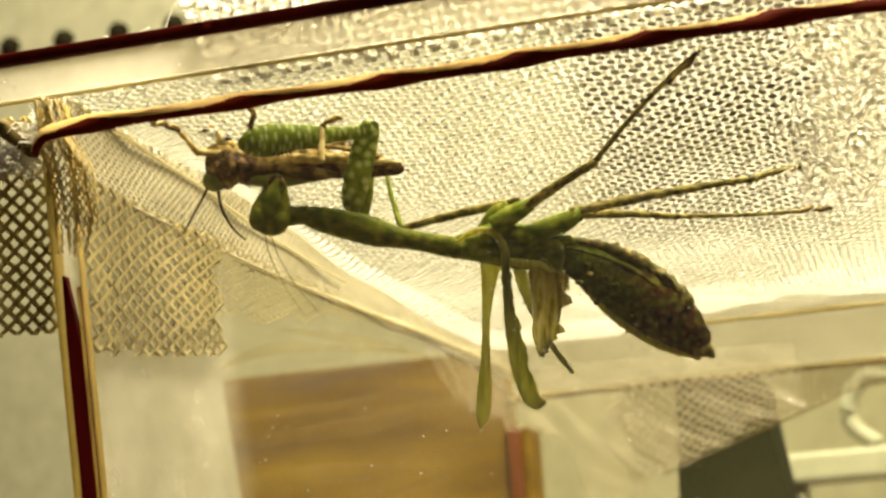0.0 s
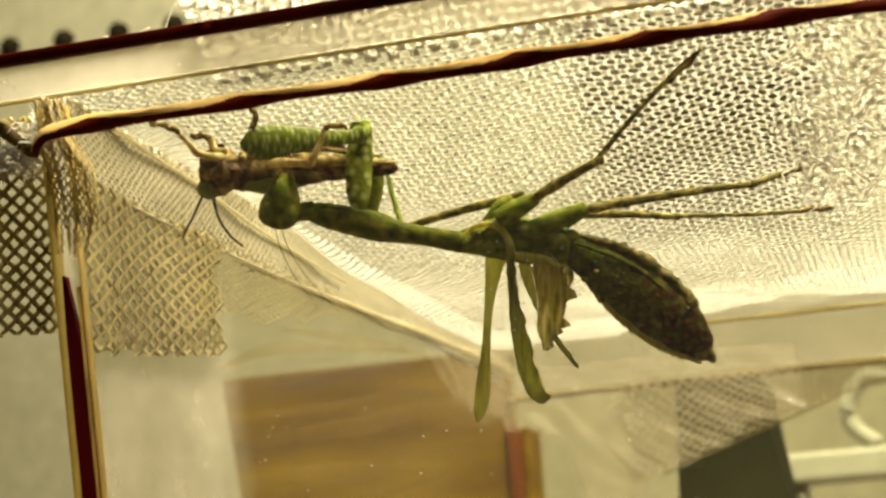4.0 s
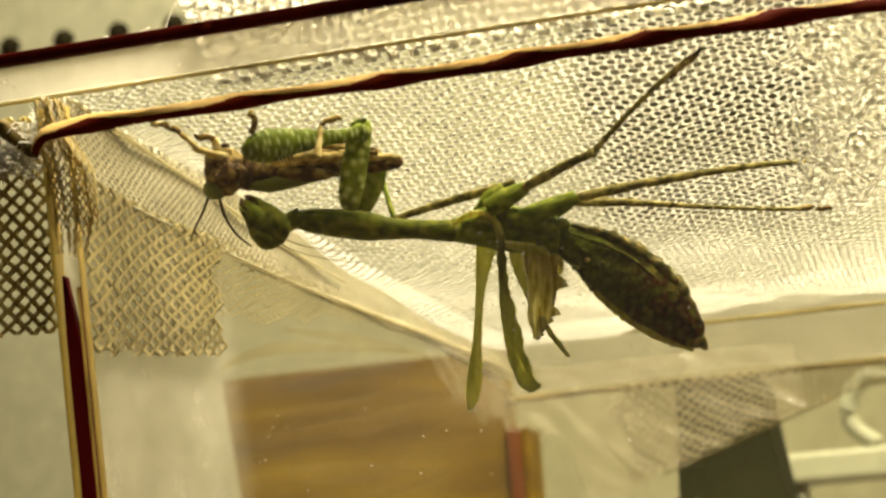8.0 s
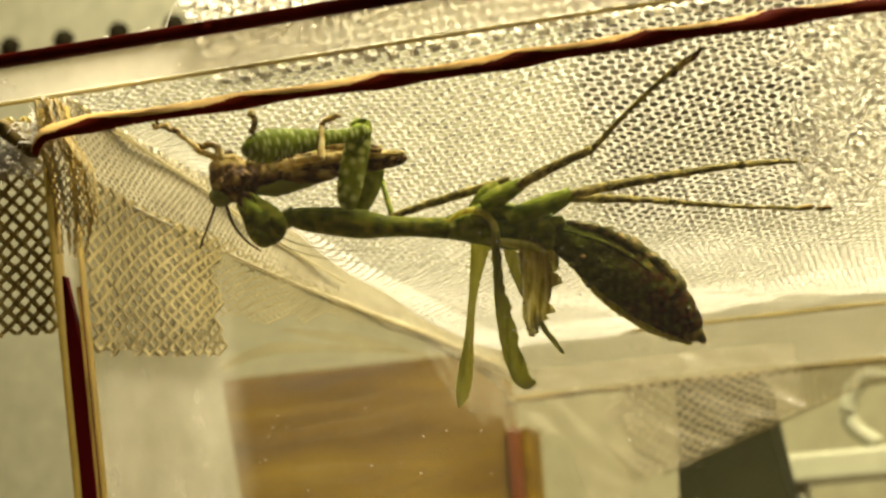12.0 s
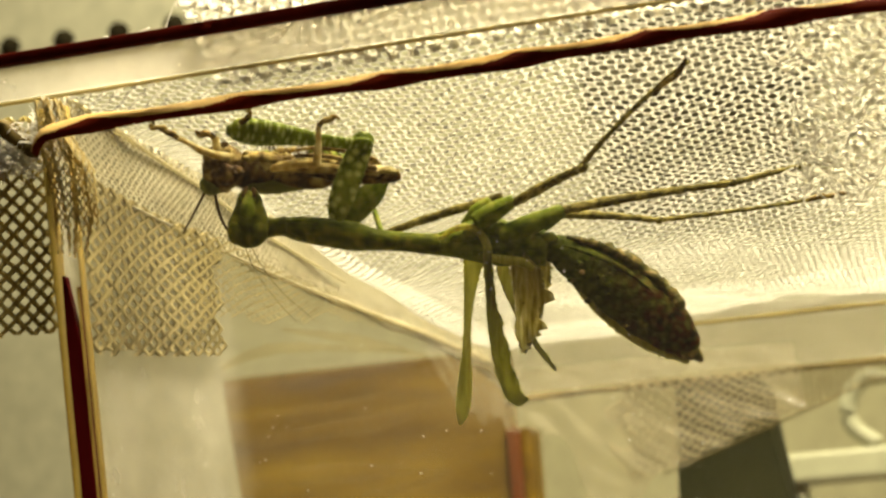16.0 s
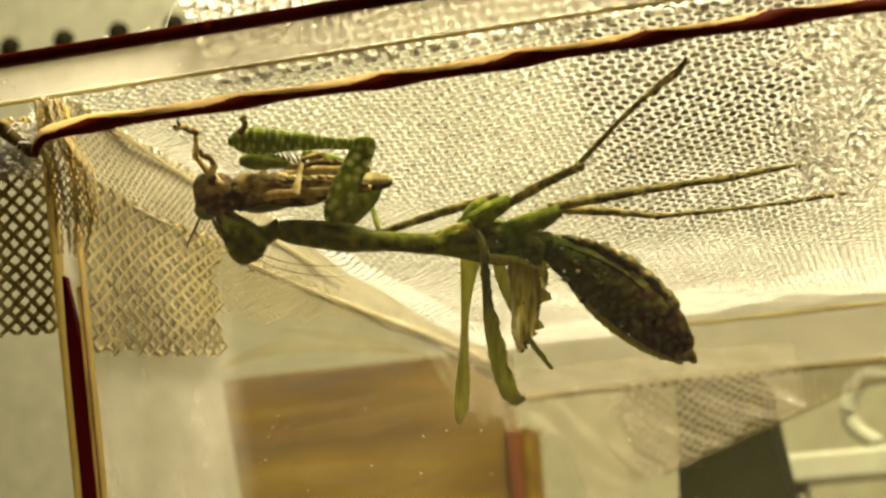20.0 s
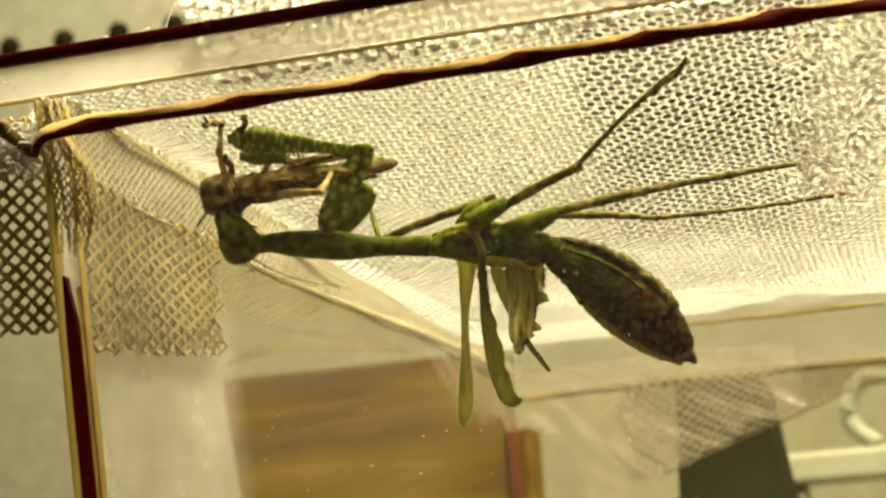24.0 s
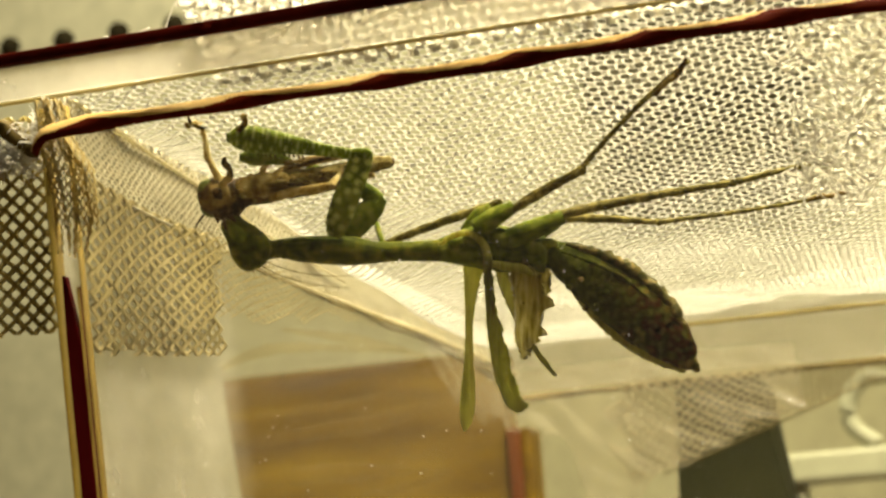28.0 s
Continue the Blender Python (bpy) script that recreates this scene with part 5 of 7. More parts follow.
    aimed(neck, 0.2, (
        (0, -18.86, 4.53, -23.08, 4.35), (0.5, -19.35, 4.23, -22.56, 4.98), (1, -18.88, 3.88, -22.25, 3.62), (1.5, -18.68, 4.14, -21.94, 4.4), (2, -18.17, 4.18, -21.62, 5.19),
        (2.5, -17.44, 3.34, -20.68, 3.93), (3, -17.79, 4.42, -21, 3.72), (3.5, -18.15, 4.94, -21.52, 4.45), (5.5, -18.47, 5.31, -22.04, 5.81), (6, -18.84, 5.62, -22.14, 6.02),
        (6.5, -19.22, 5.33, -22.46, 4.56), (7, -19.55, 3.77, -22.77, 3.1), (7.5, -19.86, 3.84, -22.93, 2.89), (8, -19.86, 3.94, -23.08, 2.68), (8.5, -19.94, 3.82, -23.66, 2.68),
        (9, -20.22, 3.82, -24.23, 2.68), (9.5, -20.3, 4.22, -23.97, 2.84), (10, -20.55, 4.58, -23.71, 2.99), (10.5, -20.46, 4.48, -24.02, 2.94), (11, -20.39, 4.26, -24.34, 2.89),
        (11.5, -20.69, 4.26, -23.92, 2.94), (12, -20.55, 4.15, -23.5, 2.99), (12.5, -20.54, 4.15, -23.71, 2.99), (14.5, -22.21, 3.96, -26.42, 3.1), (15, -22.59, 3.73, -26.63, 2.99),
        (15.5, -22.23, 3.32, -26.32, 2.84), (16, -21.75, 2.99, -26.01, 2.68), (16.5, -21.24, 3.5, -26.53, 3.1), (17, -21.89, 3.89, -27.05, 3.52), (17.5, -21.7, 3.8, -27.36, 3.2),
        (18, -22.79, 3.67, -27.68, 2.89), (18.5, -22.18, 3.18, -26.63, 2.68), (19, -21.85, 2.6, -25.59, 2.47), (19.5, -22.26, 2.52, -26.53, 2.26), (20, -22.49, 2.51, -26.21, 0.7),
        (20.5, -22.46, 1.59, -26.32, 1.53), (21, -22.25, 0.65, -25.38, -0.03), (21.5, -21.95, 0.73, -25.38, 0.18), (23.5, -23.01, 0.79, -26.84, 0.49), (24, -23.16, 0.78, -27.05, 0.59),
        (24.5, -22.55, 0.92, -26.42, 1.64), (25, -22.47, 1.08, -26.21, 1.43), (25.5, -22.55, 0.9, -26.53, 1.01), (26, -22.32, 0.73, -26.32, 1.22), (26.5, -22.09, 0.49, -25.59, 0.8),
        (27, -21.94, 0.27, -25.38, 0.59), (27.5, -21.95, 0.13, -25.48, 0.07), (28, -21.95, 0.01, -25.59, -0.14)))
    jointed(coxa, (
        (0, -12.28, 4.27, 3.2, -9.96, 16.17, 3.2), (0.5, -12.09, 3.97, 3.2, -9.96, 16.39, 3.2), (1, -11.9, 3.67, 3.2, -10.18, 15.87, 3.2), (1.5, -11.64, 3.82, 3.23, -10.41, 15.57, 3.05), (2, -11.38, 3.97, 3.28, -10.56, 15.57, 2.74),
        (2.5, -10.78, 3.22, 3.24, -10.41, 14.97, 2.95), (3, -10.71, 4.12, 3.45, -10.78, 15.2, 1.81), (3.5, -10.93, 4.57, 3.51, -11, 15.42, 1.42), (5.5, -11.53, 5.17, 3.58, -11.08, 15.8, 1.06), (6, -11.9, 5.61, 3.64, -11.3, 16.02, 0.7),
        (6.5, -12.05, 5.46, 3.64, -11.3, 15.87, 0.71), (7, -12.43, 4.27, 3.24, -10.41, 15.87, 2.99), (7.5, -12.46, 4.34, 3.22, -10.63, 16.02, 3.07), (8, -12.5, 4.42, 3.31, -11.08, 15.87, 2.58), (8.5, -12.76, 4.34, 3.2, -10.56, 16.02, 3.18),
        (9, -13.03, 4.27, 3.2, -10.41, 16.02, 3.2), (9.5, -12.88, 4.64, 3.3, -10.78, 16.02, 2.64), (10, -12.73, 5.02, 3.48, -11.23, 15.87, 1.59), (10.5, -12.76, 4.87, 3.44, -11.23, 15.87, 1.85), (11, -12.8, 4.72, 3.38, -11, 15.87, 2.17),
        (11.5, -12.8, 4.67, 3.23, -10.56, 16.24, 3), (12, -12.8, 4.62, 3.36, -11.08, 15.87, 2.32), (12.5, -12.8, 4.57, 3.34, -11.08, 15.87, 2.4), (14.5, -15.27, 4.27, 3.2, -10.63, 15.42, 3.2), (15, -15.27, 3.97, 3.2, -10.41, 15.35, 3.2),
        (15.5, -14.9, 3.59, 3.2, -10.56, 15.12, 3.2), (16, -14.52, 3.22, 3.26, -10.78, 14.3, 2.85), (16.5, -14.6, 3.56, 3.4, -10.63, 14.07, 2.07), (17, -14.67, 3.89, 3.23, -10.63, 14.97, 3.02), (17.5, -15.05, 3.86, 3.24, -10.63, 14.75, 2.95),
        (18, -15.42, 3.82, 3.23, -10.78, 14.67, 3.03), (18.5, -15.05, 3.37, 3.49, -10.85, 13.47, 1.57), (19, -14.67, 2.92, 3.4, -10.85, 13.47, 2.04), (19.5, -14.93, 2.92, 3.27, -10.85, 13.85, 2.8), (20, -15.2, 2.92, 3.2, -10.41, 13.85, 3.2),
        (20.5, -15.23, 2.25, 3.2, -10.78, 13.47, 3.2), (21, -15.27, 1.57, 3.26, -11.08, 12.5, 2.87), (21.5, -15.12, 1.65, 3.27, -11, 12.58, 2.83), (23.5, -15.87, 1.72, 3.2, -10.41, 12.95, 3.2), (24, -16.1, 1.72, 3.2, -10.56, 12.95, 3.2),
        (24.5, -15.91, 1.8, 3.2, -10.63, 13.18, 3.2), (25, -15.72, 1.87, 3.2, -10.78, 13.18, 3.2), (25.5, -15.61, 1.72, 3.2, -10.85, 12.95, 3.2), (26, -15.5, 1.57, 3.2, -10.85, 12.8, 3.2), (26.5, -15.31, 1.35, 3.2, -10.85, 12.73, 3.2),
        (27, -15.12, 1.12, 3.2, -10.85, 12.5, 3.2), (27.5, -14.93, 1.05, 3.2, -10.78, 12.35, 3.2), (28, -14.75, 0.97, 3.2, -10.78, 12.35, 3.2)))
    jointed(femur, (
        (0, -10.09, 15.84, 3.6, -25.56, 13.87, 10.5), (0.5, -10.09, 16.07, 3.6, -25.56, 13.79, 10.5), (1, -10.31, 15.55, 3.6, -25.56, 13.72, 10.5), (1.5, -10.54, 15.25, 3.6, -25.41, 13.79, 11.25), (2, -10.69, 15.25, 3.6, -25.27, 13.87, 12),
        (2.5, -10.54, 14.65, 3.6, -25.12, 13.87, 12.75), (3, -10.91, 14.87, 3.6, -24.97, 13.87, 13.5), (3.5, -11.14, 15.1, 3.6, -24.97, 13.72, 13.5), (5.5, -11.21, 15.47, 3.6, -24.76, 13, 13.5), (6, -11.43, 15.69, 3.6, -24.68, 12.85, 13.5),
        (6.5, -11.43, 15.55, 3.6, -24.83, 12.92, 13.5), (7, -10.54, 15.55, 3.6, -24.97, 13, 13.5), (7.5, -10.76, 15.69, 3.6, -24.9, 12.96, 13.5), (8, -11.21, 15.55, 3.6, -24.83, 12.92, 13.5), (8.5, -10.69, 15.69, 3.6, -24.87, 12.96, 13.5),
        (9, -10.54, 15.69, 3.6, -24.9, 13, 13.5), (9.5, -10.91, 15.69, 3.6, -24.79, 12.92, 13.5), (10, -11.36, 15.55, 3.6, -24.68, 12.85, 13.5), (10.5, -11.36, 15.55, 3.6, -24.76, 12.89, 13.5), (11, -11.14, 15.55, 3.6, -24.83, 12.92, 13.5),
        (11.5, -10.69, 15.92, 3.6, -24.83, 12.92, 13.5), (12, -11.21, 15.55, 3.6, -24.83, 12.92, 13.5), (12.5, -11.21, 15.55, 3.6, -24.83, 12.92, 13.5), (14.5, -10.76, 15.1, 3.6, -26.36, 14.97, 7.5), (15, -10.54, 15.02, 3.6, -26.36, 15.26, 7.5),
        (15.5, -10.69, 14.8, 3.6, -26.36, 15.41, 7.5), (16, -10.91, 13.98, 3.6, -26.36, 15.56, 7.5), (16.5, -10.76, 13.75, 3.6, -26.36, 15.6, 7.5), (17, -10.76, 14.65, 3.6, -26.36, 15.64, 7.5), (17.5, -10.76, 14.42, 3.6, -26.36, 15.75, 7.5),
        (18, -10.91, 14.35, 3.6, -26.36, 15.86, 7.5), (18.5, -10.99, 13.15, 3.6, -26.36, 15.71, 7.5), (19, -10.99, 13.15, 3.6, -26.36, 15.56, 7.5), (19.5, -10.99, 13.53, 3.6, -26.51, 15.26, 6), (20, -10.54, 14.05, 3.6, -27.7, 14.44, 4.5),
        (20.5, -10.91, 13.68, 3.6, -27.55, 14.44, 4.5), (21, -11.21, 12.71, 3.6, -27.25, 14.74, 4.5), (21.5, -11.14, 12.78, 3.6, -27.48, 14.52, 4.5), (23.5, -10.54, 13.15, 3.6, -27.92, 14.52, 4.5), (24, -10.69, 13.15, 3.6, -27.62, 14.74, 4.5),
        (24.5, -10.76, 13.38, 3.6, -27.18, 15.12, 4.5), (25, -10.91, 13.38, 3.6, -27.18, 14.97, 4.5), (25.5, -10.99, 13.15, 3.6, -27.18, 15.04, 4.5), (26, -10.99, 13, 3.6, -27.18, 15.12, 4.5), (26.5, -10.99, 12.93, 3.6, -27.25, 14.97, 4.5),
        (27, -10.99, 12.71, 3.6, -27.62, 14.89, 4.5), (27.5, -10.91, 12.56, 3.6, -27.92, 14.74, 4.5), (28, -10.91, 12.56, 3.6, -27.62, 14.89, 4.5)), lambda t: 0.0 if t < 13 else -50.0)
    aimed(far_coxa, -3.5, (
        (0, -11.39, 4.39, -10.97, 10.23), (0.5, -11.19, 4.08, -10.78, 9.92), (1, -11, 3.77, -10.59, 9.62), (1.5, -10.73, 3.92, -10.32, 9.77), (2, -10.46, 4.08, -10.05, 9.92),
        (2.5, -9.85, 3.31, -9.43, 9.16), (3, -9.77, 4.23, -9.35, 10.08), (3.5, -10, 4.69, -9.59, 10.54), (5.5, -10.62, 5.31, -8.6, 11.16), (6, -11, 5.77, -8.99, 11.62),
        (6.5, -11.16, 5.62, -9.14, 11.46), (7, -11.54, 4.39, -8.92, 10.23), (7.5, -11.58, 4.46, -8.96, 10.31), (8, -11.62, 4.54, -9, 10.39), (8.5, -11.89, 4.46, -9.27, 10.31),
        (9, -12.16, 4.39, -9.54, 10.23), (9.5, -12, 4.77, -9.39, 10.62), (10, -11.85, 5.15, -9.23, 11), (10.5, -11.89, 5, -9.27, 10.85), (11, -11.92, 4.85, -9.31, 10.69),
        (11.5, -11.92, 4.8, -9.31, 10.64), (12, -11.92, 4.74, -9.31, 10.59), (12.5, -11.92, 4.69, -9.31, 10.54), (14.5, -14.31, 4.54, -8.77, 10.23), (15, -14.31, 4.23, -8.77, 9.92),
        (15.5, -13.93, 3.85, -8.39, 9.54), (16, -13.54, 3.46, -8, 9.16), (16.5, -13.62, 3.81, -8.08, 9.5), (17, -13.69, 4.15, -8.16, 9.85), (17.5, -14.08, 4.12, -8.54, 9.81),
        (18, -14.46, 4.08, -8.92, 9.77), (18.5, -14.08, 3.62, -8.54, 9.31), (19, -13.69, 3.15, -8.16, 8.85), (19.5, -13.96, 3.15, -8.42, 8.85), (20, -14.23, 3.15, -8.69, 8.85),
        (20.5, -14.27, 2.46, -8.73, 8.16), (21, -14.31, 1.77, -8.77, 7.46), (21.5, -14.16, 1.85, -8.62, 7.54), (23.5, -14.93, 1.92, -9.39, 7.62), (24, -15.16, 1.92, -9.62, 7.62),
        (24.5, -14.96, 2, -9.42, 7.69), (25, -14.77, 2.08, -9.23, 7.77), (25.5, -14.66, 1.92, -9.12, 7.62), (26, -14.54, 1.77, -9, 7.46), (26.5, -14.35, 1.54, -8.81, 7.23),
        (27, -14.16, 1.31, -8.62, 7), (27.5, -13.96, 1.23, -8.42, 6.92), (28, -13.77, 1.15, -8.23, 6.85)))
    jointed(fore_femur, (
        (0, 11.56, 5.93, 2.5, 19.66, 11.23, 8), (0.5, 11.19, 6.23, 2.5, 19.52, 11.59, 8), (1, 11.64, 5.78, 2.5, 19.88, 11.23, 8), (1.5, 11.79, 5.78, 2.5, 20.03, 11.37, 8), (2, 12.31, 5.93, 2.5, 20.1, 11.23, 8),
        (2.5, 13.06, 5.26, 2.5, 20.47, 10.79, 8), (3, 12.69, 6.16, 2.5, 20.03, 11.01, 8), (3.5, 12.31, 6.61, 2.5, 19.88, 11.23, 8), (5.5, 12.09, 7.43, 2.5, 19.66, 11.67, 8), (6, 11.79, 8.18, 2.5, 19.44, 12.11, 8),
        (6.5, 11.49, 8.48, 2.5, 19.3, 12.33, 8), (7, 11.26, 7.96, 2.5, 19.44, 12.33, 8), (7.5, 10.96, 8.18, 2.5, 19.44, 12.55, 8), (8, 10.96, 8.18, 2.5, 19.52, 12.55, 8), (8.5, 10.89, 8.11, 2.5, 19.3, 12.47, 8),
        (9, 10.59, 7.88, 2.5, 19.44, 12.55, 8), (9.5, 10.51, 8.33, 2.5, 19.52, 12.91, 8), (10, 10.29, 8.93, 2.5, 19.52, 13.28, 8), (10.5, 10.36, 8.63, 2.5, 19.52, 13.06, 8), (11, 10.44, 8.56, 2.5, 19.52, 12.91, 8),
        (11.5, 10.14, 8.56, 2.5, 19.22, 12.91, 8), (12, 10.29, 8.56, 2.5, 19.52, 13.06, 8), (12.5, 10.29, 8.41, 2.5, 19.44, 12.91, 8), (14.5, 9.57, 7.43, 2.5, 17.32, 10.79, 8), (15, 9.42, 7.21, 2.5, 17.17, 10.42, 8),
        (15.5, 9.72, 6.91, 2.5, 17.17, 10.42, 8), (16, 9.95, 6.38, 2.5, 17.32, 10.13, 8), (16.5, 10.21, 5.93, 2.5, 17.54, 9.98, 8), (17, 9.84, 6.61, 2.5, 17.17, 10.35, 8), (17.5, 9.87, 6.23, 2.5, 17.32, 10.2, 8),
        (18, 9.12, 6.91, 2.5, 16.95, 10.64, 8), (18.5, 9.5, 6.38, 2.5, 17.17, 10.2, 8), (19, 9.87, 6.23, 2.5, 17.32, 10.2, 8), (19.5, 9.57, 6.46, 2.5, 17.17, 10.35, 8), (20, 9.5, 6.46, 2.5, 17.17, 10.42, 8),
        (20.5, 9.65, 6.23, 2.5, 17.32, 10.35, 8), (21, 9.84, 6.01, 2.5, 17.32, 10.13, 8), (21.5, 9.87, 6.01, 2.5, 17.54, 10.2, 8), (23.5, 9.2, 6.23, 2.5, 17.1, 10.35, 8), (24, 9.12, 6.23, 2.5, 17.1, 10.42, 8),
        (24.5, 9.5, 6.01, 2.5, 17.32, 10.35, 8), (25, 9.53, 5.93, 2.5, 17.32, 10.2, 8), (25.5, 9.5, 5.93, 2.5, 17.32, 10.2, 8), (26, 9.65, 5.78, 2.5, 17.32, 10.13, 8), (26.5, 9.84, 5.56, 2.5, 17.54, 9.98, 8),
        (27, 9.95, 5.33, 2.5, 17.61, 9.98, 8), (27.5, 9.95, 5.48, 2.5, 17.61, 9.98, 8), (28, 9.91, 5.56, 2.5, 17.54, 9.98, 8)))
    jointed(fore_shin, (
        (0, 19.66, 11.23, 8, 31.7, 24.64, 19.5), (0.5, 19.52, 11.59, 8, 31.7, 24.64, 19.5), (1, 19.88, 11.23, 8, 31.7, 24.64, 19.5), (1.5, 20.03, 11.37, 8, 31.7, 24.64, 19.5), (2, 20.1, 11.23, 8, 31.7, 24.64, 19.5),
        (2.5, 20.47, 10.79, 8, 31.7, 24.64, 19.5), (3, 20.03, 11.01, 8, 31.7, 24.64, 19.5), (3.5, 19.88, 11.23, 8, 31.7, 24.64, 19.5), (5.5, 19.66, 11.67, 8, 31.7, 24.64, 19.5), (6, 19.44, 12.11, 8, 31.7, 24.64, 19.5),
        (6.5, 19.3, 12.33, 8, 31.7, 24.64, 19.5), (7, 19.44, 12.33, 8, 31.7, 24.64, 19.5), (7.5, 19.44, 12.55, 8, 31.7, 24.64, 19.5), (8, 19.52, 12.55, 8, 31.7, 24.64, 19.5), (8.5, 19.3, 12.47, 8, 31.7, 24.64, 19.5),
        (9, 19.44, 12.55, 8, 31.7, 24.64, 19.5), (9.5, 19.52, 12.91, 8, 31.7, 24.64, 19.5), (10, 19.52, 13.28, 8, 31.7, 24.64, 19.5), (10.5, 19.52, 13.06, 8, 31.7, 24.64, 19.5), (11, 19.52, 12.91, 8, 31.7, 24.64, 19.5),
        (11.5, 19.22, 12.91, 8, 31.7, 24.64, 19.5), (12, 19.52, 13.06, 8, 31.7, 24.64, 19.5), (12.5, 19.44, 12.91, 8, 31.7, 24.64, 19.5), (14.5, 17.32, 10.79, 8, 31.63, 24.59, 20), (15, 17.17, 10.42, 8, 31.63, 24.59, 20),
        (15.5, 17.17, 10.42, 8, 31.63, 24.59, 20), (16, 17.32, 10.13, 8, 31.63, 24.59, 20), (16.5, 17.54, 9.98, 8, 31.63, 24.59, 20), (17, 17.17, 10.35, 8, 31.63, 24.59, 20), (17.5, 17.32, 10.2, 8, 31.63, 24.59, 20),
        (18, 16.95, 10.64, 8, 31.63, 24.59, 20), (18.5, 17.17, 10.2, 8, 31.63, 24.59, 20), (19, 17.32, 10.2, 8, 31.63, 24.59, 20), (19.5, 17.17, 10.35, 8, 31.63, 24.59, 20), (20, 17.17, 10.42, 8, 31.63, 24.59, 20),
        (20.5, 17.32, 10.35, 8, 31.63, 24.59, 20), (21, 17.32, 10.13, 8, 31.63, 24.59, 20), (21.5, 17.54, 10.2, 8, 31.63, 24.59, 20), (23.5, 17.1, 10.35, 8, 31.63, 24.59, 20), (24, 17.1, 10.42, 8, 31.63, 24.59, 20),
        (24.5, 17.32, 10.35, 8, 31.63, 24.59, 20), (25, 17.32, 10.2, 8, 31.63, 24.59, 20), (25.5, 17.32, 10.2, 8, 31.63, 24.59, 20), (26, 17.32, 10.13, 8, 31.63, 24.59, 20), (26.5, 17.54, 9.98, 8, 31.63, 24.59, 20),
        (27, 17.61, 9.98, 8, 31.63, 24.59, 20), (27.5, 17.61, 9.98, 8, 31.63, 24.59, 20), (28, 17.54, 9.98, 8, 31.63, 24.59, 20)))
    jointed(mid_femur, (
        (0, 18.62, 5.2, 1.5, 41.47, 9.48, -4), (0.5, 18.17, 5.58, 1.5, 41.09, 10.02, -4), (1, 18.55, 4.98, 1.5, 41.47, 9.48, -4), (1.5, 19, 5.05, 1.5, 41.63, 9.48, -4), (2, 19.07, 4.82, 1.5, 42.71, 8.87, -4),
        (2.5, 19.68, 4.3, 1.5, 43.02, 8.25, -4), (3, 19.3, 4.98, 1.5, 42.86, 8.71, -4), (3.5, 18.85, 5.2, 1.5, 42.4, 8.87, -4), (5.5, 18.62, 5.8, 1.5, 42.09, 9.33, -4), (6, 17.94, 6.48, 1.5, 41.32, 9.79, -4),
        (6.5, 17.72, 6.78, 1.5, 41.17, 10.18, -4), (7, 17.57, 6.56, 1.5, 40.78, 10.64, -4), (7.5, 17.57, 6.71, 1.5, 40.63, 10.95, -4), (8, 17.49, 6.78, 1.5, 40.47, 11.1, -4), (8.5, 17.57, 6.71, 1.5, 40.36, 11.22, -4),
        (9, 17.57, 6.71, 1.5, 40.24, 11.33, -4), (9.5, 17.34, 7.09, 1.5, 40.01, 11.49, -4), (10, 17.11, 7.54, 1.5, 39.93, 11.56, -4), (10.5, 17.26, 7.31, 1.5, 40.24, 11.33, -4), (11, 17.26, 7.31, 1.5, 40.09, 11.49, -4),
        (11.5, 17.26, 7.31, 1.5, 40.06, 11.46, -4), (12, 17.26, 7.31, 1.5, 40.04, 11.43, -4), (12.5, 17.26, 7.39, 1.5, 40.01, 11.41, -4), (14.5, 15.76, 6.11, 1.5, 39.55, 10.02, -4), (15, 15.83, 5.88, 1.5, 39.62, 9.94, -4),
        (15.5, 16.06, 5.88, 1.5, 39.78, 9.56, -4), (16, 16.06, 5.2, 1.5, 40.01, 9.1, -4), (16.5, 16.21, 4.82, 1.5, 40.4, 8.71, -4), (17, 16.06, 5.58, 1.5, 39.78, 9.48, -4), (17.5, 15.98, 5.2, 1.5, 40.01, 9.1, -4),
        (18, 15.45, 5.96, 1.5, 38.93, 10.25, -4), (18.5, 15.61, 5.43, 1.5, 39.62, 9.56, -4), (19, 15.98, 5.2, 1.5, 39.78, 9.17, -4), (19.5, 15.76, 5.43, 1.5, 39.62, 9.48, -4), (20, 15.83, 5.8, 1.5, 39.39, 9.71, -4),
        (20.5, 16.06, 5.58, 1.5, 39.55, 9.56, -4), (21, 16.21, 5.43, 1.5, 39.55, 9.48, -4), (21.5, 15.98, 5.2, 1.5, 39.93, 9.17, -4), (23.5, 15.68, 5.2, 1.5, 39.08, 9.94, -4), (24, 15.68, 5.13, 1.5, 39.01, 10.1, -4),
        (24.5, 15.83, 5.05, 1.5, 39.62, 9.48, -4), (25, 15.83, 4.98, 1.5, 39.62, 9.33, -4), (25.5, 15.83, 4.9, 1.5, 39.62, 9.48, -4), (26, 15.91, 4.82, 1.5, 39.93, 9.17, -4), (26.5, 16.06, 4.67, 1.5, 40.16, 8.94, -4),
        (27, 16.13, 4.6, 1.5, 40.01, 8.87, -4), (27.5, 16.13, 4.6, 1.5, 40.16, 8.94, -4), (28, 16.06, 4.67, 1.5, 39.93, 9.1, -4)))
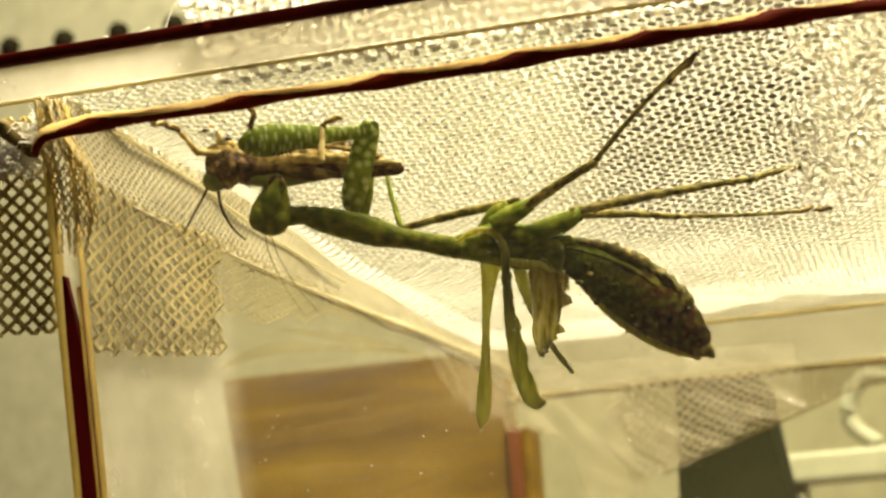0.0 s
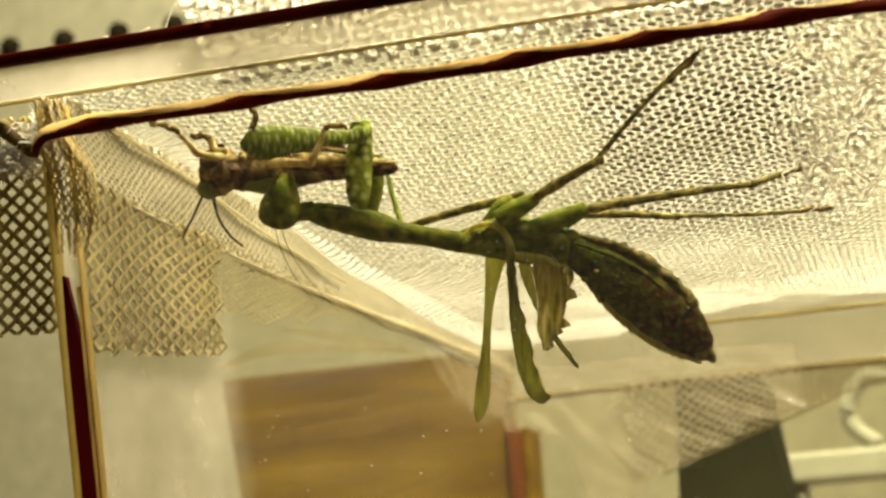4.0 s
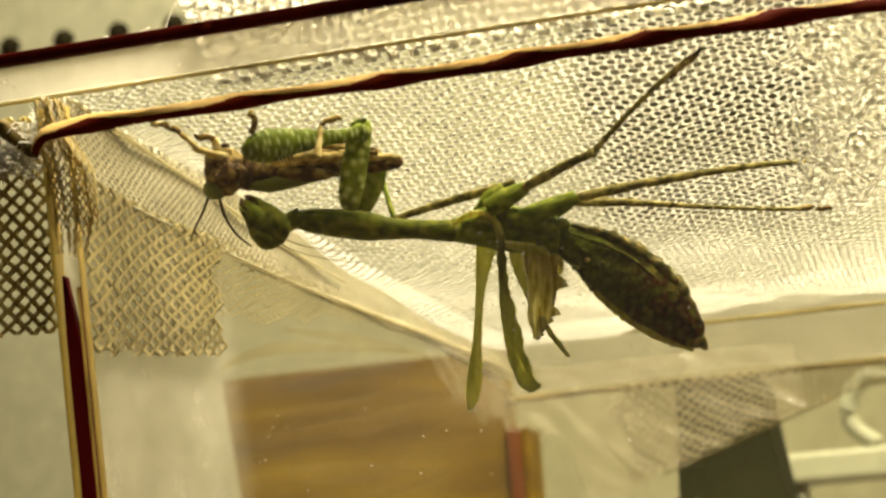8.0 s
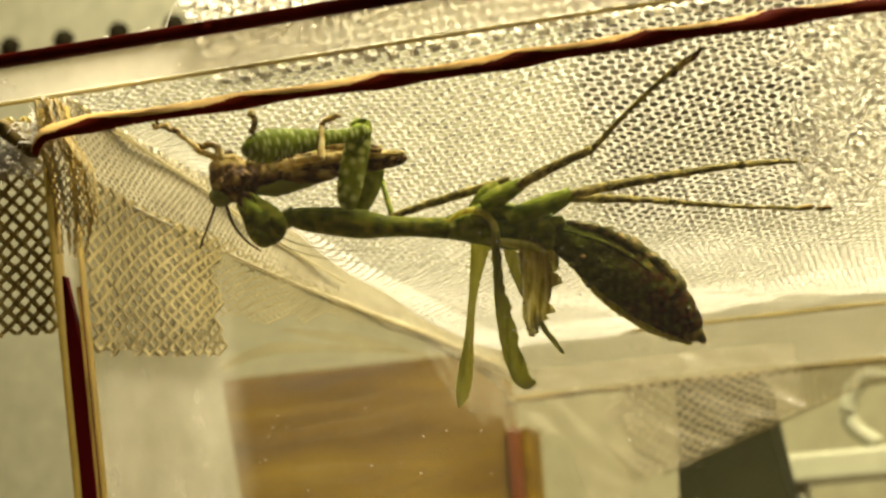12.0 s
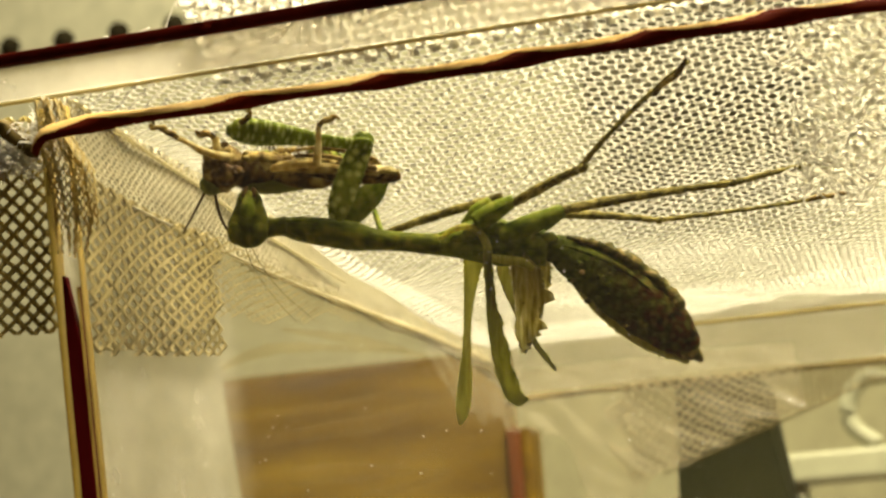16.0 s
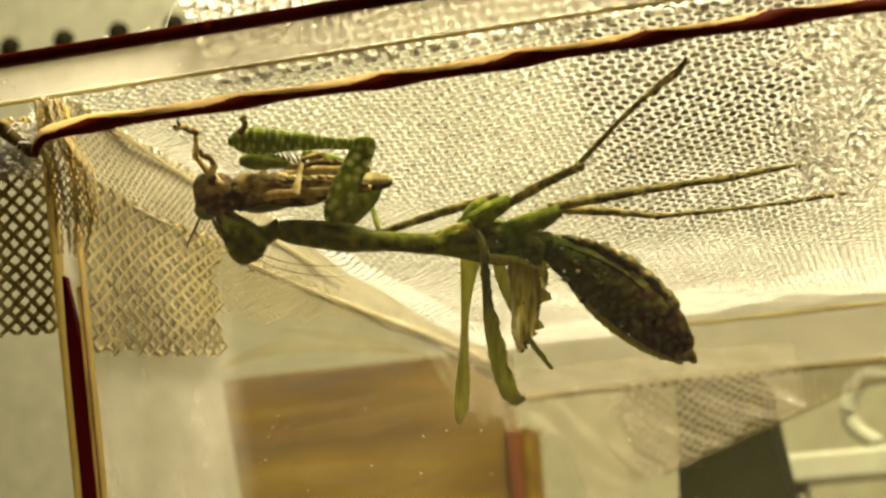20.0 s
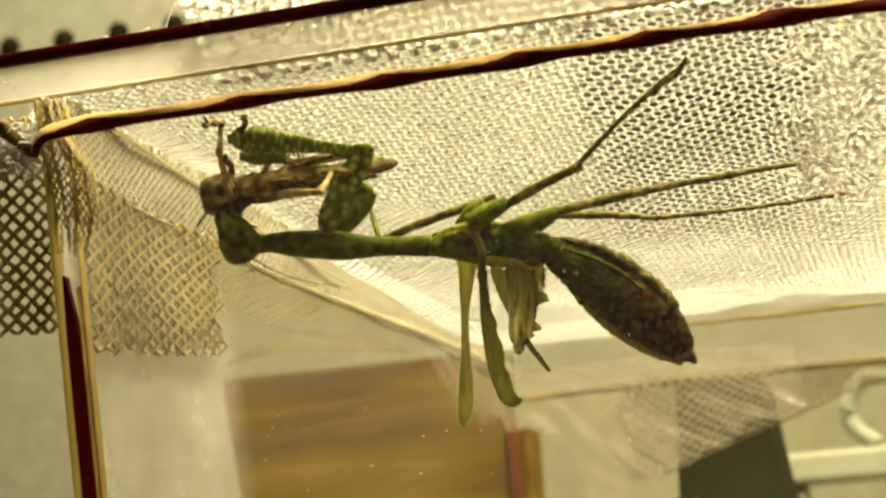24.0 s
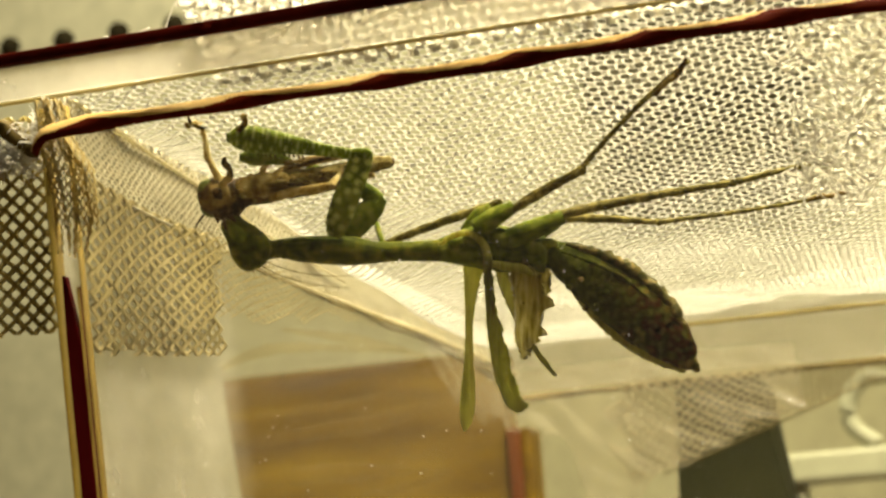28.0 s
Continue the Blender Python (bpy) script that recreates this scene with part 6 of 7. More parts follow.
    jointed(mid_shin, (
        (0, 41.47, 9.48, -4, 54.58, 12.41, -12), (0.5, 41.09, 10.02, -4, 54.58, 12.41, -12), (1, 41.47, 9.48, -4, 54.58, 12.41, -12), (1.5, 41.63, 9.48, -4, 54.58, 12.41, -12), (2, 42.71, 8.87, -4, 54.58, 12.41, -12),
        (2.5, 43.02, 8.25, -4, 54.58, 12.41, -12), (3, 42.86, 8.71, -4, 54.58, 12.41, -12), (3.5, 42.4, 8.87, -4, 54.58, 12.41, -12), (5.5, 42.09, 9.33, -4, 54.58, 12.41, -12), (6, 41.32, 9.79, -4, 54.58, 12.41, -12),
        (6.5, 41.17, 10.18, -4, 54.58, 12.41, -12), (7, 40.78, 10.64, -4, 54.58, 12.41, -12), (7.5, 40.63, 10.95, -4, 54.58, 12.41, -12), (8, 40.47, 11.1, -4, 54.58, 12.41, -12), (8.5, 40.36, 11.22, -4, 54.58, 12.41, -12),
        (9, 40.24, 11.33, -4, 54.58, 12.41, -12), (9.5, 40.01, 11.49, -4, 54.58, 12.41, -12), (10, 39.93, 11.56, -4, 54.58, 12.41, -12), (10.5, 40.24, 11.33, -4, 54.58, 12.41, -12), (11, 40.09, 11.49, -4, 54.58, 12.41, -12),
        (11.5, 40.06, 11.46, -4, 54.58, 12.41, -12), (12, 40.04, 11.43, -4, 54.58, 12.41, -12), (12.5, 40.01, 11.41, -4, 54.58, 12.41, -12), (14.5, 39.55, 10.02, -4, 53.63, 12.2, -7.5), (15, 39.62, 9.94, -4, 53.63, 12.2, -7.5),
        (15.5, 39.78, 9.56, -4, 53.63, 12.2, -7.5), (16, 40.01, 9.1, -4, 53.63, 12.2, -7.5), (16.5, 40.4, 8.71, -4, 53.63, 12.2, -7.5), (17, 39.78, 9.48, -4, 53.63, 12.2, -7.5), (17.5, 40.01, 9.1, -4, 53.63, 12.2, -7.5),
        (18, 38.93, 10.25, -4, 53.63, 12.2, -7.5), (18.5, 39.62, 9.56, -4, 53.63, 12.2, -7.5), (19, 39.78, 9.17, -4, 53.63, 12.2, -7.5), (19.5, 39.62, 9.48, -4, 53.63, 12.2, -7.5), (20, 39.39, 9.71, -4, 53.63, 12.2, -7.5),
        (20.5, 39.55, 9.56, -4, 53.63, 12.2, -7.5), (21, 39.55, 9.48, -4, 53.63, 12.2, -7.5), (21.5, 39.93, 9.17, -4, 53.63, 12.2, -7.5), (23.5, 39.08, 9.94, -4, 53.63, 12.2, -7.5), (24, 39.01, 10.1, -4, 53.63, 12.2, -7.5),
        (24.5, 39.62, 9.48, -4, 53.63, 12.2, -7.5), (25, 39.62, 9.33, -4, 53.63, 12.2, -7.5), (25.5, 39.62, 9.48, -4, 53.63, 12.2, -7.5), (26, 39.93, 9.17, -4, 53.63, 12.2, -7.5), (26.5, 40.16, 8.94, -4, 53.63, 12.2, -7.5),
        (27, 40.01, 8.87, -4, 53.63, 12.2, -7.5), (27.5, 40.16, 8.94, -4, 53.63, 12.2, -7.5), (28, 39.93, 9.1, -4, 53.63, 12.2, -7.5)))
    jointed(hind_femur, (
        (0, 18.62, 4.67, -2.5, 32.3, 4.61, -12), (0.5, 18.16, 5.06, -2.5, 32.3, 4.54, -12), (1, 18.54, 4.44, -2.5, 32.3, 4.46, -12), (1.5, 19, 4.52, -2.5, 32.44, 4.3, -12), (2, 19.08, 4.29, -2.5, 32.57, 4.14, -12),
        (2.5, 19.69, 3.75, -2.5, 32.7, 3.98, -12), (3, 19.31, 4.44, -2.5, 32.58, 4.22, -12), (3.5, 18.85, 4.67, -2.5, 32.46, 4.46, -12), (5.5, 18.62, 5.29, -2.5, 32.34, 5.28, -12), (6, 17.93, 5.98, -2.5, 32.3, 5.49, -12),
        (6.5, 17.7, 6.28, -2.5, 32.26, 5.67, -12), (7, 17.55, 6.05, -2.5, 32.22, 5.85, -12), (7.5, 17.55, 6.21, -2.5, 32.18, 6.03, -12), (8, 17.47, 6.28, -2.5, 32.14, 6.21, -12), (8.5, 17.55, 6.21, -2.5, 32.12, 6.37, -12),
        (9, 17.55, 6.21, -2.5, 32.11, 6.52, -12), (9.5, 17.32, 6.59, -2.5, 32.09, 6.68, -12), (10, 17.09, 7.05, -2.5, 32.07, 6.84, -12), (10.5, 17.24, 6.82, -2.5, 32.07, 6.79, -12), (11, 17.24, 6.82, -2.5, 32.07, 6.75, -12),
        (11.5, 17.24, 6.82, -2.5, 32.07, 6.7, -12), (12, 17.24, 6.82, -2.5, 32.07, 6.65, -12), (12.5, 17.24, 6.9, -2.5, 32.07, 6.6, -12), (14.5, 15.71, 5.59, -2.5, 30, 4.61, -12), (15, 15.78, 5.36, -2.5, 29.92, 4.5, -12),
        (15.5, 16.01, 5.36, -2.5, 29.84, 4.38, -12), (16, 16.01, 4.67, -2.5, 30.08, 4.06, -12), (16.5, 16.17, 4.29, -2.5, 29.84, 3.42, -12), (17, 16.01, 5.06, -2.5, 30, 4.3, -12), (17.5, 15.94, 4.67, -2.5, 29.84, 3.74, -12),
        (18, 15.4, 5.44, -2.5, 29.92, 4.85, -12), (18.5, 15.55, 4.9, -2.5, 29.84, 4.3, -12), (19, 15.94, 4.67, -2.5, 29.6, 3.74, -12), (19.5, 15.71, 4.9, -2.5, 30, 4.3, -12), (20, 15.78, 5.29, -2.5, 30, 4.61, -12),
        (20.5, 16.01, 5.06, -2.5, 30.04, 4.5, -12), (21, 16.17, 4.9, -2.5, 30.08, 4.38, -12), (21.5, 15.94, 4.67, -2.5, 29.76, 3.74, -12), (23.5, 15.63, 4.67, -2.5, 29.92, 4.54, -12), (24, 15.63, 4.6, -2.5, 29.92, 4.38, -12),
        (24.5, 15.78, 4.52, -2.5, 29.88, 4.22, -12), (25, 15.78, 4.44, -2.5, 29.84, 4.06, -12), (25.5, 15.78, 4.37, -2.5, 29.84, 3.98, -12), (26, 15.86, 4.29, -2.5, 29.84, 3.9, -12), (26.5, 16.01, 4.14, -2.5, 29.84, 3.66, -12),
        (27, 16.09, 4.06, -2.5, 30, 3.5, -12), (27.5, 16.09, 4.06, -2.5, 30, 3.62, -12), (28, 16.01, 4.14, -2.5, 30, 3.74, -12)))
    jointed(hind_shin, (
        (0, 32.3, 4.61, -12, 57.94, 6.06, -27), (0.5, 32.3, 4.54, -12, 57.94, 6.06, -27), (1, 32.3, 4.46, -12, 57.94, 6.06, -27), (1.5, 32.44, 4.3, -12, 57.94, 6.06, -27), (2, 32.57, 4.14, -12, 57.94, 6.06, -27),
        (2.5, 32.7, 3.98, -12, 57.94, 6.06, -27), (3, 32.58, 4.22, -12, 57.94, 6.06, -27), (3.5, 32.46, 4.46, -12, 57.94, 6.06, -27), (5.5, 32.34, 5.28, -12, 57.94, 6.06, -27), (6, 32.3, 5.49, -12, 57.94, 6.06, -27),
        (6.5, 32.26, 5.67, -12, 57.94, 6.06, -27), (7, 32.22, 5.85, -12, 57.94, 6.06, -27), (7.5, 32.18, 6.03, -12, 57.94, 6.06, -27), (8, 32.14, 6.21, -12, 57.94, 6.06, -27), (8.5, 32.12, 6.37, -12, 57.94, 6.06, -27),
        (9, 32.11, 6.52, -12, 57.94, 6.06, -27), (9.5, 32.09, 6.68, -12, 57.94, 6.06, -27), (10, 32.07, 6.84, -12, 57.94, 6.06, -27), (10.5, 32.07, 6.79, -12, 57.94, 6.06, -27), (11, 32.07, 6.75, -12, 57.94, 6.06, -27),
        (11.5, 32.07, 6.7, -12, 57.94, 6.06, -27), (12, 32.07, 6.65, -12, 57.94, 6.06, -27), (12.5, 32.07, 6.6, -12, 57.94, 6.06, -27), (14.5, 30, 4.61, -12, 56.83, 7.86, -19.5), (15, 29.92, 4.5, -12, 56.83, 7.86, -19.5),
        (15.5, 29.84, 4.38, -12, 56.83, 7.86, -19.5), (16, 30.08, 4.06, -12, 56.83, 7.86, -19.5), (16.5, 29.84, 3.42, -12, 56.83, 7.86, -19.5), (17, 30, 4.3, -12, 56.83, 7.86, -19.5), (17.5, 29.84, 3.74, -12, 56.83, 7.86, -19.5),
        (18, 29.92, 4.85, -12, 56.83, 7.86, -19.5), (18.5, 29.84, 4.3, -12, 56.83, 7.86, -19.5), (19, 29.6, 3.74, -12, 56.83, 7.86, -19.5), (19.5, 30, 4.3, -12, 56.83, 7.86, -19.5), (20, 30, 4.61, -12, 56.83, 7.86, -19.5),
        (20.5, 30.04, 4.5, -12, 56.83, 7.86, -19.5), (21, 30.08, 4.38, -12, 56.83, 7.86, -19.5), (21.5, 29.76, 3.74, -12, 56.83, 7.86, -19.5), (23.5, 29.92, 4.54, -12, 56.83, 7.86, -19.5), (24, 29.92, 4.38, -12, 56.83, 7.86, -19.5),
        (24.5, 29.88, 4.22, -12, 56.83, 7.86, -19.5), (25, 29.84, 4.06, -12, 56.83, 7.86, -19.5), (25.5, 29.84, 3.98, -12, 56.83, 7.86, -19.5), (26, 29.84, 3.9, -12, 56.83, 7.86, -19.5), (26.5, 29.84, 3.66, -12, 56.83, 7.86, -19.5),
        (27, 30, 3.5, -12, 56.83, 7.86, -19.5), (27.5, 30, 3.62, -12, 56.83, 7.86, -19.5), (28, 30, 3.74, -12, 56.83, 7.86, -19.5)))
    jointed(far_femur_leg, (
        (0, 8.75, 6.21, -2.8, -5.67, 2.8, -6), (0.5, 8.36, 6.52, -2.8, -5.63, 2.72, -6), (1, 8.82, 6.06, -2.8, -5.6, 2.64, -6), (1.5, 8.98, 6.06, -2.8, -5.39, 2.46, -6), (2, 9.51, 6.21, -2.8, -5.18, 2.28, -6),
        (2.5, 10.28, 5.52, -2.8, -4.97, 2.1, -6), (3, 9.9, 6.44, -2.8, -5.21, 2.45, -6), (3.5, 9.51, 6.9, -2.8, -5.44, 2.8, -6), (5.5, 9.28, 7.75, -2.8, -5.91, 3.5, -6), (6, 8.98, 8.52, -2.8, -6.14, 3.81, -6),
        (6.5, 8.67, 8.82, -2.8, -6.37, 4.12, -6), (7, 8.44, 8.29, -2.8, -6.48, 4.12, -6), (7.5, 8.13, 8.52, -2.8, -6.58, 4.12, -6), (8, 8.13, 8.52, -2.8, -6.68, 4.12, -6), (8.5, 8.06, 8.44, -2.8, -6.76, 4.27, -6),
        (9, 7.75, 8.21, -2.8, -6.84, 4.43, -6), (9.5, 7.67, 8.67, -2.8, -6.92, 4.58, -6), (10, 7.44, 9.28, -2.8, -6.99, 4.74, -6), (10.5, 7.52, 8.98, -2.8, -6.98, 4.68, -6), (11, 7.6, 8.9, -2.8, -6.96, 4.62, -6),
        (11.5, 7.29, 8.9, -2.8, -6.95, 4.55, -6), (12, 7.44, 8.9, -2.8, -6.93, 4.49, -6), (12.5, 7.44, 8.75, -2.8, -6.92, 4.43, -6), (14.5, 6.02, 7.75, -2.8, -8.55, 2.8, -6), (15, 5.87, 7.52, -2.8, -8.5, 2.54, -6),
        (15.5, 6.18, 7.21, -2.8, -8.44, 2.28, -6), (16, 6.41, 6.67, -2.8, -8.39, 2.02, -6), (16.5, 6.67, 6.21, -2.8, -8.47, 2.21, -6), (17, 6.29, 6.9, -2.8, -8.55, 2.41, -6), (17.5, 6.33, 6.52, -2.8, -8.7, 2.49, -6),
        (18, 5.56, 7.21, -2.8, -8.86, 2.56, -6), (18.5, 5.95, 6.67, -2.8, -8.74, 2.29, -6), (19, 6.33, 6.52, -2.8, -8.63, 2.02, -6), (19.5, 6.02, 6.75, -2.8, -8.63, 2.1, -6), (20, 5.95, 6.75, -2.8, -8.63, 2.18, -6),
        (20.5, 6.1, 6.52, -2.8, -8.59, 1.71, -6), (21, 6.29, 6.29, -2.8, -8.55, 1.24, -6), (21.5, 6.33, 6.29, -2.8, -8.47, 1.24, -6), (23.5, 5.64, 6.52, -2.8, -8.7, 1.32, -6), (24, 5.56, 6.52, -2.8, -8.65, 1.22, -6),
        (24.5, 5.95, 6.29, -2.8, -8.6, 1.11, -6), (25, 5.98, 6.21, -2.8, -8.55, 1.01, -6), (25.5, 5.95, 6.21, -2.8, -8.5, 0.95, -6), (26, 6.1, 6.06, -2.8, -8.44, 0.88, -6), (26.5, 6.29, 5.83, -2.8, -8.39, 0.82, -6),
        (27, 6.41, 5.6, -2.8, -8.34, 0.75, -6), (27.5, 6.41, 5.75, -2.8, -8.29, 0.69, -6), (28, 6.37, 5.83, -2.8, -8.24, 0.62, -6)))
    walk(long_wing, [(t, pose(*(p2(862, 430, -2.2) * MM)) @ pose(0, 0, 0, 0, 0, a) @ pose(*(p2(862, 430, -2.2) * -MM))) for t, a in (
        (0, 2.2), (1, 1.5), (2, 0.6), (3, 0), (6, -1.2), (7, 0.6), (8, 0), (9, 0.4), (10, -1.8), (12.5, -1.8), (14.5, 0.8), (15, 2.6), (16, 1.1), (17, 0.2), (18, 1.1), (19, 1.4), (20, 1.6), (21, 2.6), (23.5, 4.4), (24, 4.2), (24.5, 2.6), (28, 2.6))])
    jointed(far_tibia, (
        (0, -23.91, 13.63, -1, -16.3, 13.79, -1), (0.5, -23.92, 13.63, -1.04, -16.3, 13.79, -1.04), (1, -23.92, 13.64, -1.08, -16.3, 13.79, -1.08), (1.5, -23.93, 13.64, -1.12, -16.31, 13.79, -1.12), (2, -23.93, 13.64, -1.15, -16.31, 13.79, -1.15),
        (2.5, -23.93, 13.64, -1.19, -16.31, 13.8, -1.19), (3, -23.94, 13.65, -1.23, -16.31, 13.8, -1.23), (3.5, -23.94, 13.65, -1.27, -16.32, 13.8, -1.27), (5.5, -23.96, 13.2, -1.42, -16.33, 13.35, -1.42), (6, -23.96, 13.18, -1.46, -16.33, 13.33, -1.46),
        (6.5, -23.96, 13.16, -1.5, -16.33, 13.31, -1.5), (7, -23.97, 13.14, -1.54, -16.33, 13.29, -1.54), (7.5, -23.97, 13.12, -1.58, -16.34, 13.27, -1.58), (8, -23.97, 13.1, -1.62, -16.34, 13.25, -1.62), (8.5, -23.98, 13.08, -1.65, -16.34, 13.23, -1.65),
        (9, -23.98, 13.06, -1.69, -16.34, 13.21, -1.69), (9.5, -23.99, 13.04, -1.73, -16.35, 13.19, -1.73), (10, -23.99, 13.02, -1.77, -16.35, 13.17, -1.77), (10.5, -23.99, 13, -1.81, -16.35, 13.15, -1.81), (11, -24, 12.98, -1.85, -16.35, 13.13, -1.85),
        (11.5, -24, 12.96, -1.88, -16.36, 13.11, -1.88), (12, -24, 12.94, -1.92, -16.36, 13.09, -1.92), (12.5, -24.01, 12.92, -1.96, -16.36, 13.07, -1.96), (14.5, -25.85, 11.55, -2, -18.2, 11.7, -2), (15, -25.85, 11.6, -2, -18.2, 11.75, -2),
        (15.5, -25.85, 11.65, -2, -18.2, 11.8, -2), (16, -25.85, 11.7, -2, -18.2, 11.85, -2), (16.5, -25.85, 11.7, -2, -18.2, 11.85, -2), (17, -25.85, 11.7, -2, -18.2, 11.85, -2), (17.5, -25.85, 11.7, -2, -18.2, 11.85, -2),
        (18, -25.85, 11.7, -2, -18.2, 11.85, -2), (18.5, -26.08, 11.85, -2, -18.43, 12.01, -2), (19, -26.31, 12.01, -2, -18.66, 12.16, -2), (19.5, -26.44, 11.78, -0.4, -18.84, 11.93, -0.4), (20, -26.57, 11.55, 1.2, -19.02, 11.32, 1.2),
        (20.5, -26.42, 11.55, 1.2, -18.87, 11.32, 1.2), (21, -26.42, 11.59, 1.2, -18.87, 11.36, 1.2), (21.5, -26.42, 11.62, 1.2, -18.87, 11.4, 1.2), (23.5, -26.57, 12.15, 1.2, -19.02, 11.93, 1.2), (24, -26.57, 12.23, 1.2, -19.02, 12, 1.2),
        (24.5, -26.53, 12.19, 1.2, -18.98, 11.96, 1.2), (25, -26.49, 12.15, 1.2, -18.95, 11.93, 1.2), (25.5, -26.46, 12.11, 1.2, -18.91, 11.89, 1.2), (26, -26.42, 12.08, 1.2, -18.87, 11.85, 1.2), (26.5, -26.46, 12.08, 1.2, -18.91, 11.85, 1.2),
        (27, -26.49, 12.08, 1.2, -18.95, 11.85, 1.2), (27.5, -26.53, 12.08, 1.2, -18.98, 11.85, 1.2), (28, -26.57, 12.08, 1.2, -19.02, 11.85, 1.2)))
    jointed(far_shin, (
        (0, -5.67, 2.8, -6, -8.07, 10.7, -13), (0.5, -5.63, 2.72, -6, -8.03, 10.62, -13), (1, -5.6, 2.64, -6, -7.99, 10.54, -13), (1.5, -5.39, 2.46, -6, -7.77, 10.36, -13), (2, -5.18, 2.28, -6, -7.56, 10.17, -13),
        (2.5, -4.97, 2.1, -6, -7.35, 9.98, -13), (3, -5.21, 2.45, -6, -7.59, 10.34, -13), (3.5, -5.44, 2.8, -6, -7.83, 10.7, -13), (5.5, -5.91, 3.5, -6, -8.31, 11.42, -13), (6, -6.14, 3.81, -6, -8.55, 11.74, -13),
        (6.5, -6.37, 4.12, -6, -8.79, 12.06, -13), (7, -6.48, 4.12, -6, -8.89, 12.06, -13), (7.5, -6.58, 4.12, -6, -9, 12.06, -13), (8, -6.68, 4.12, -6, -9.11, 12.06, -13), (8.5, -6.76, 4.27, -6, -9.19, 12.22, -13),
        (9, -6.84, 4.43, -6, -9.27, 12.38, -13), (9.5, -6.92, 4.58, -6, -9.35, 12.54, -13), (10, -6.99, 4.74, -6, -9.43, 12.7, -13), (10.5, -6.98, 4.68, -6, -9.41, 12.64, -13), (11, -6.96, 4.62, -6, -9.39, 12.57, -13),
        (11.5, -6.95, 4.55, -6, -9.38, 12.51, -13), (12, -6.93, 4.49, -6, -9.36, 12.44, -13), (12.5, -6.92, 4.43, -6, -9.35, 12.38, -13), (14.5, -8.55, 2.8, -6, -11.02, 10.7, -13), (15, -8.5, 2.54, -6, -10.97, 10.44, -13),
        (15.5, -8.44, 2.28, -6, -10.92, 10.17, -13), (16, -8.39, 2.02, -6, -10.86, 9.9, -13), (16.5, -8.47, 2.21, -6, -10.94, 10.1, -13), (17, -8.55, 2.41, -6, -11.02, 10.3, -13), (17.5, -8.7, 2.49, -6, -11.18, 10.38, -13),
        (18, -8.86, 2.56, -6, -11.34, 10.46, -13), (18.5, -8.74, 2.29, -6, -11.22, 10.18, -13), (19, -8.63, 2.02, -6, -11.1, 9.9, -13), (19.5, -8.63, 2.1, -6, -11.1, 9.98, -13), (20, -8.63, 2.18, -6, -11.1, 10.06, -13),
        (20.5, -8.59, 1.71, -6, -11.06, 9.59, -13), (21, -8.55, 1.24, -6, -11.02, 9.11, -13), (21.5, -8.47, 1.24, -6, -10.94, 9.11, -13), (23.5, -8.7, 1.32, -6, -11.18, 9.19, -13), (24, -8.65, 1.22, -6, -11.13, 9.08, -13),
        (24.5, -8.6, 1.11, -6, -11.08, 8.97, -13), (25, -8.55, 1.01, -6, -11.02, 8.87, -13), (25.5, -8.5, 0.95, -6, -10.97, 8.8, -13), (26, -8.44, 0.88, -6, -10.92, 8.73, -13), (26.5, -8.39, 0.82, -6, -10.86, 8.67, -13),
        (27, -8.34, 0.75, -6, -10.81, 8.6, -13), (27.5, -8.29, 0.69, -6, -10.76, 8.53, -13), (28, -8.24, 0.62, -6, -10.7, 8.47, -13)))
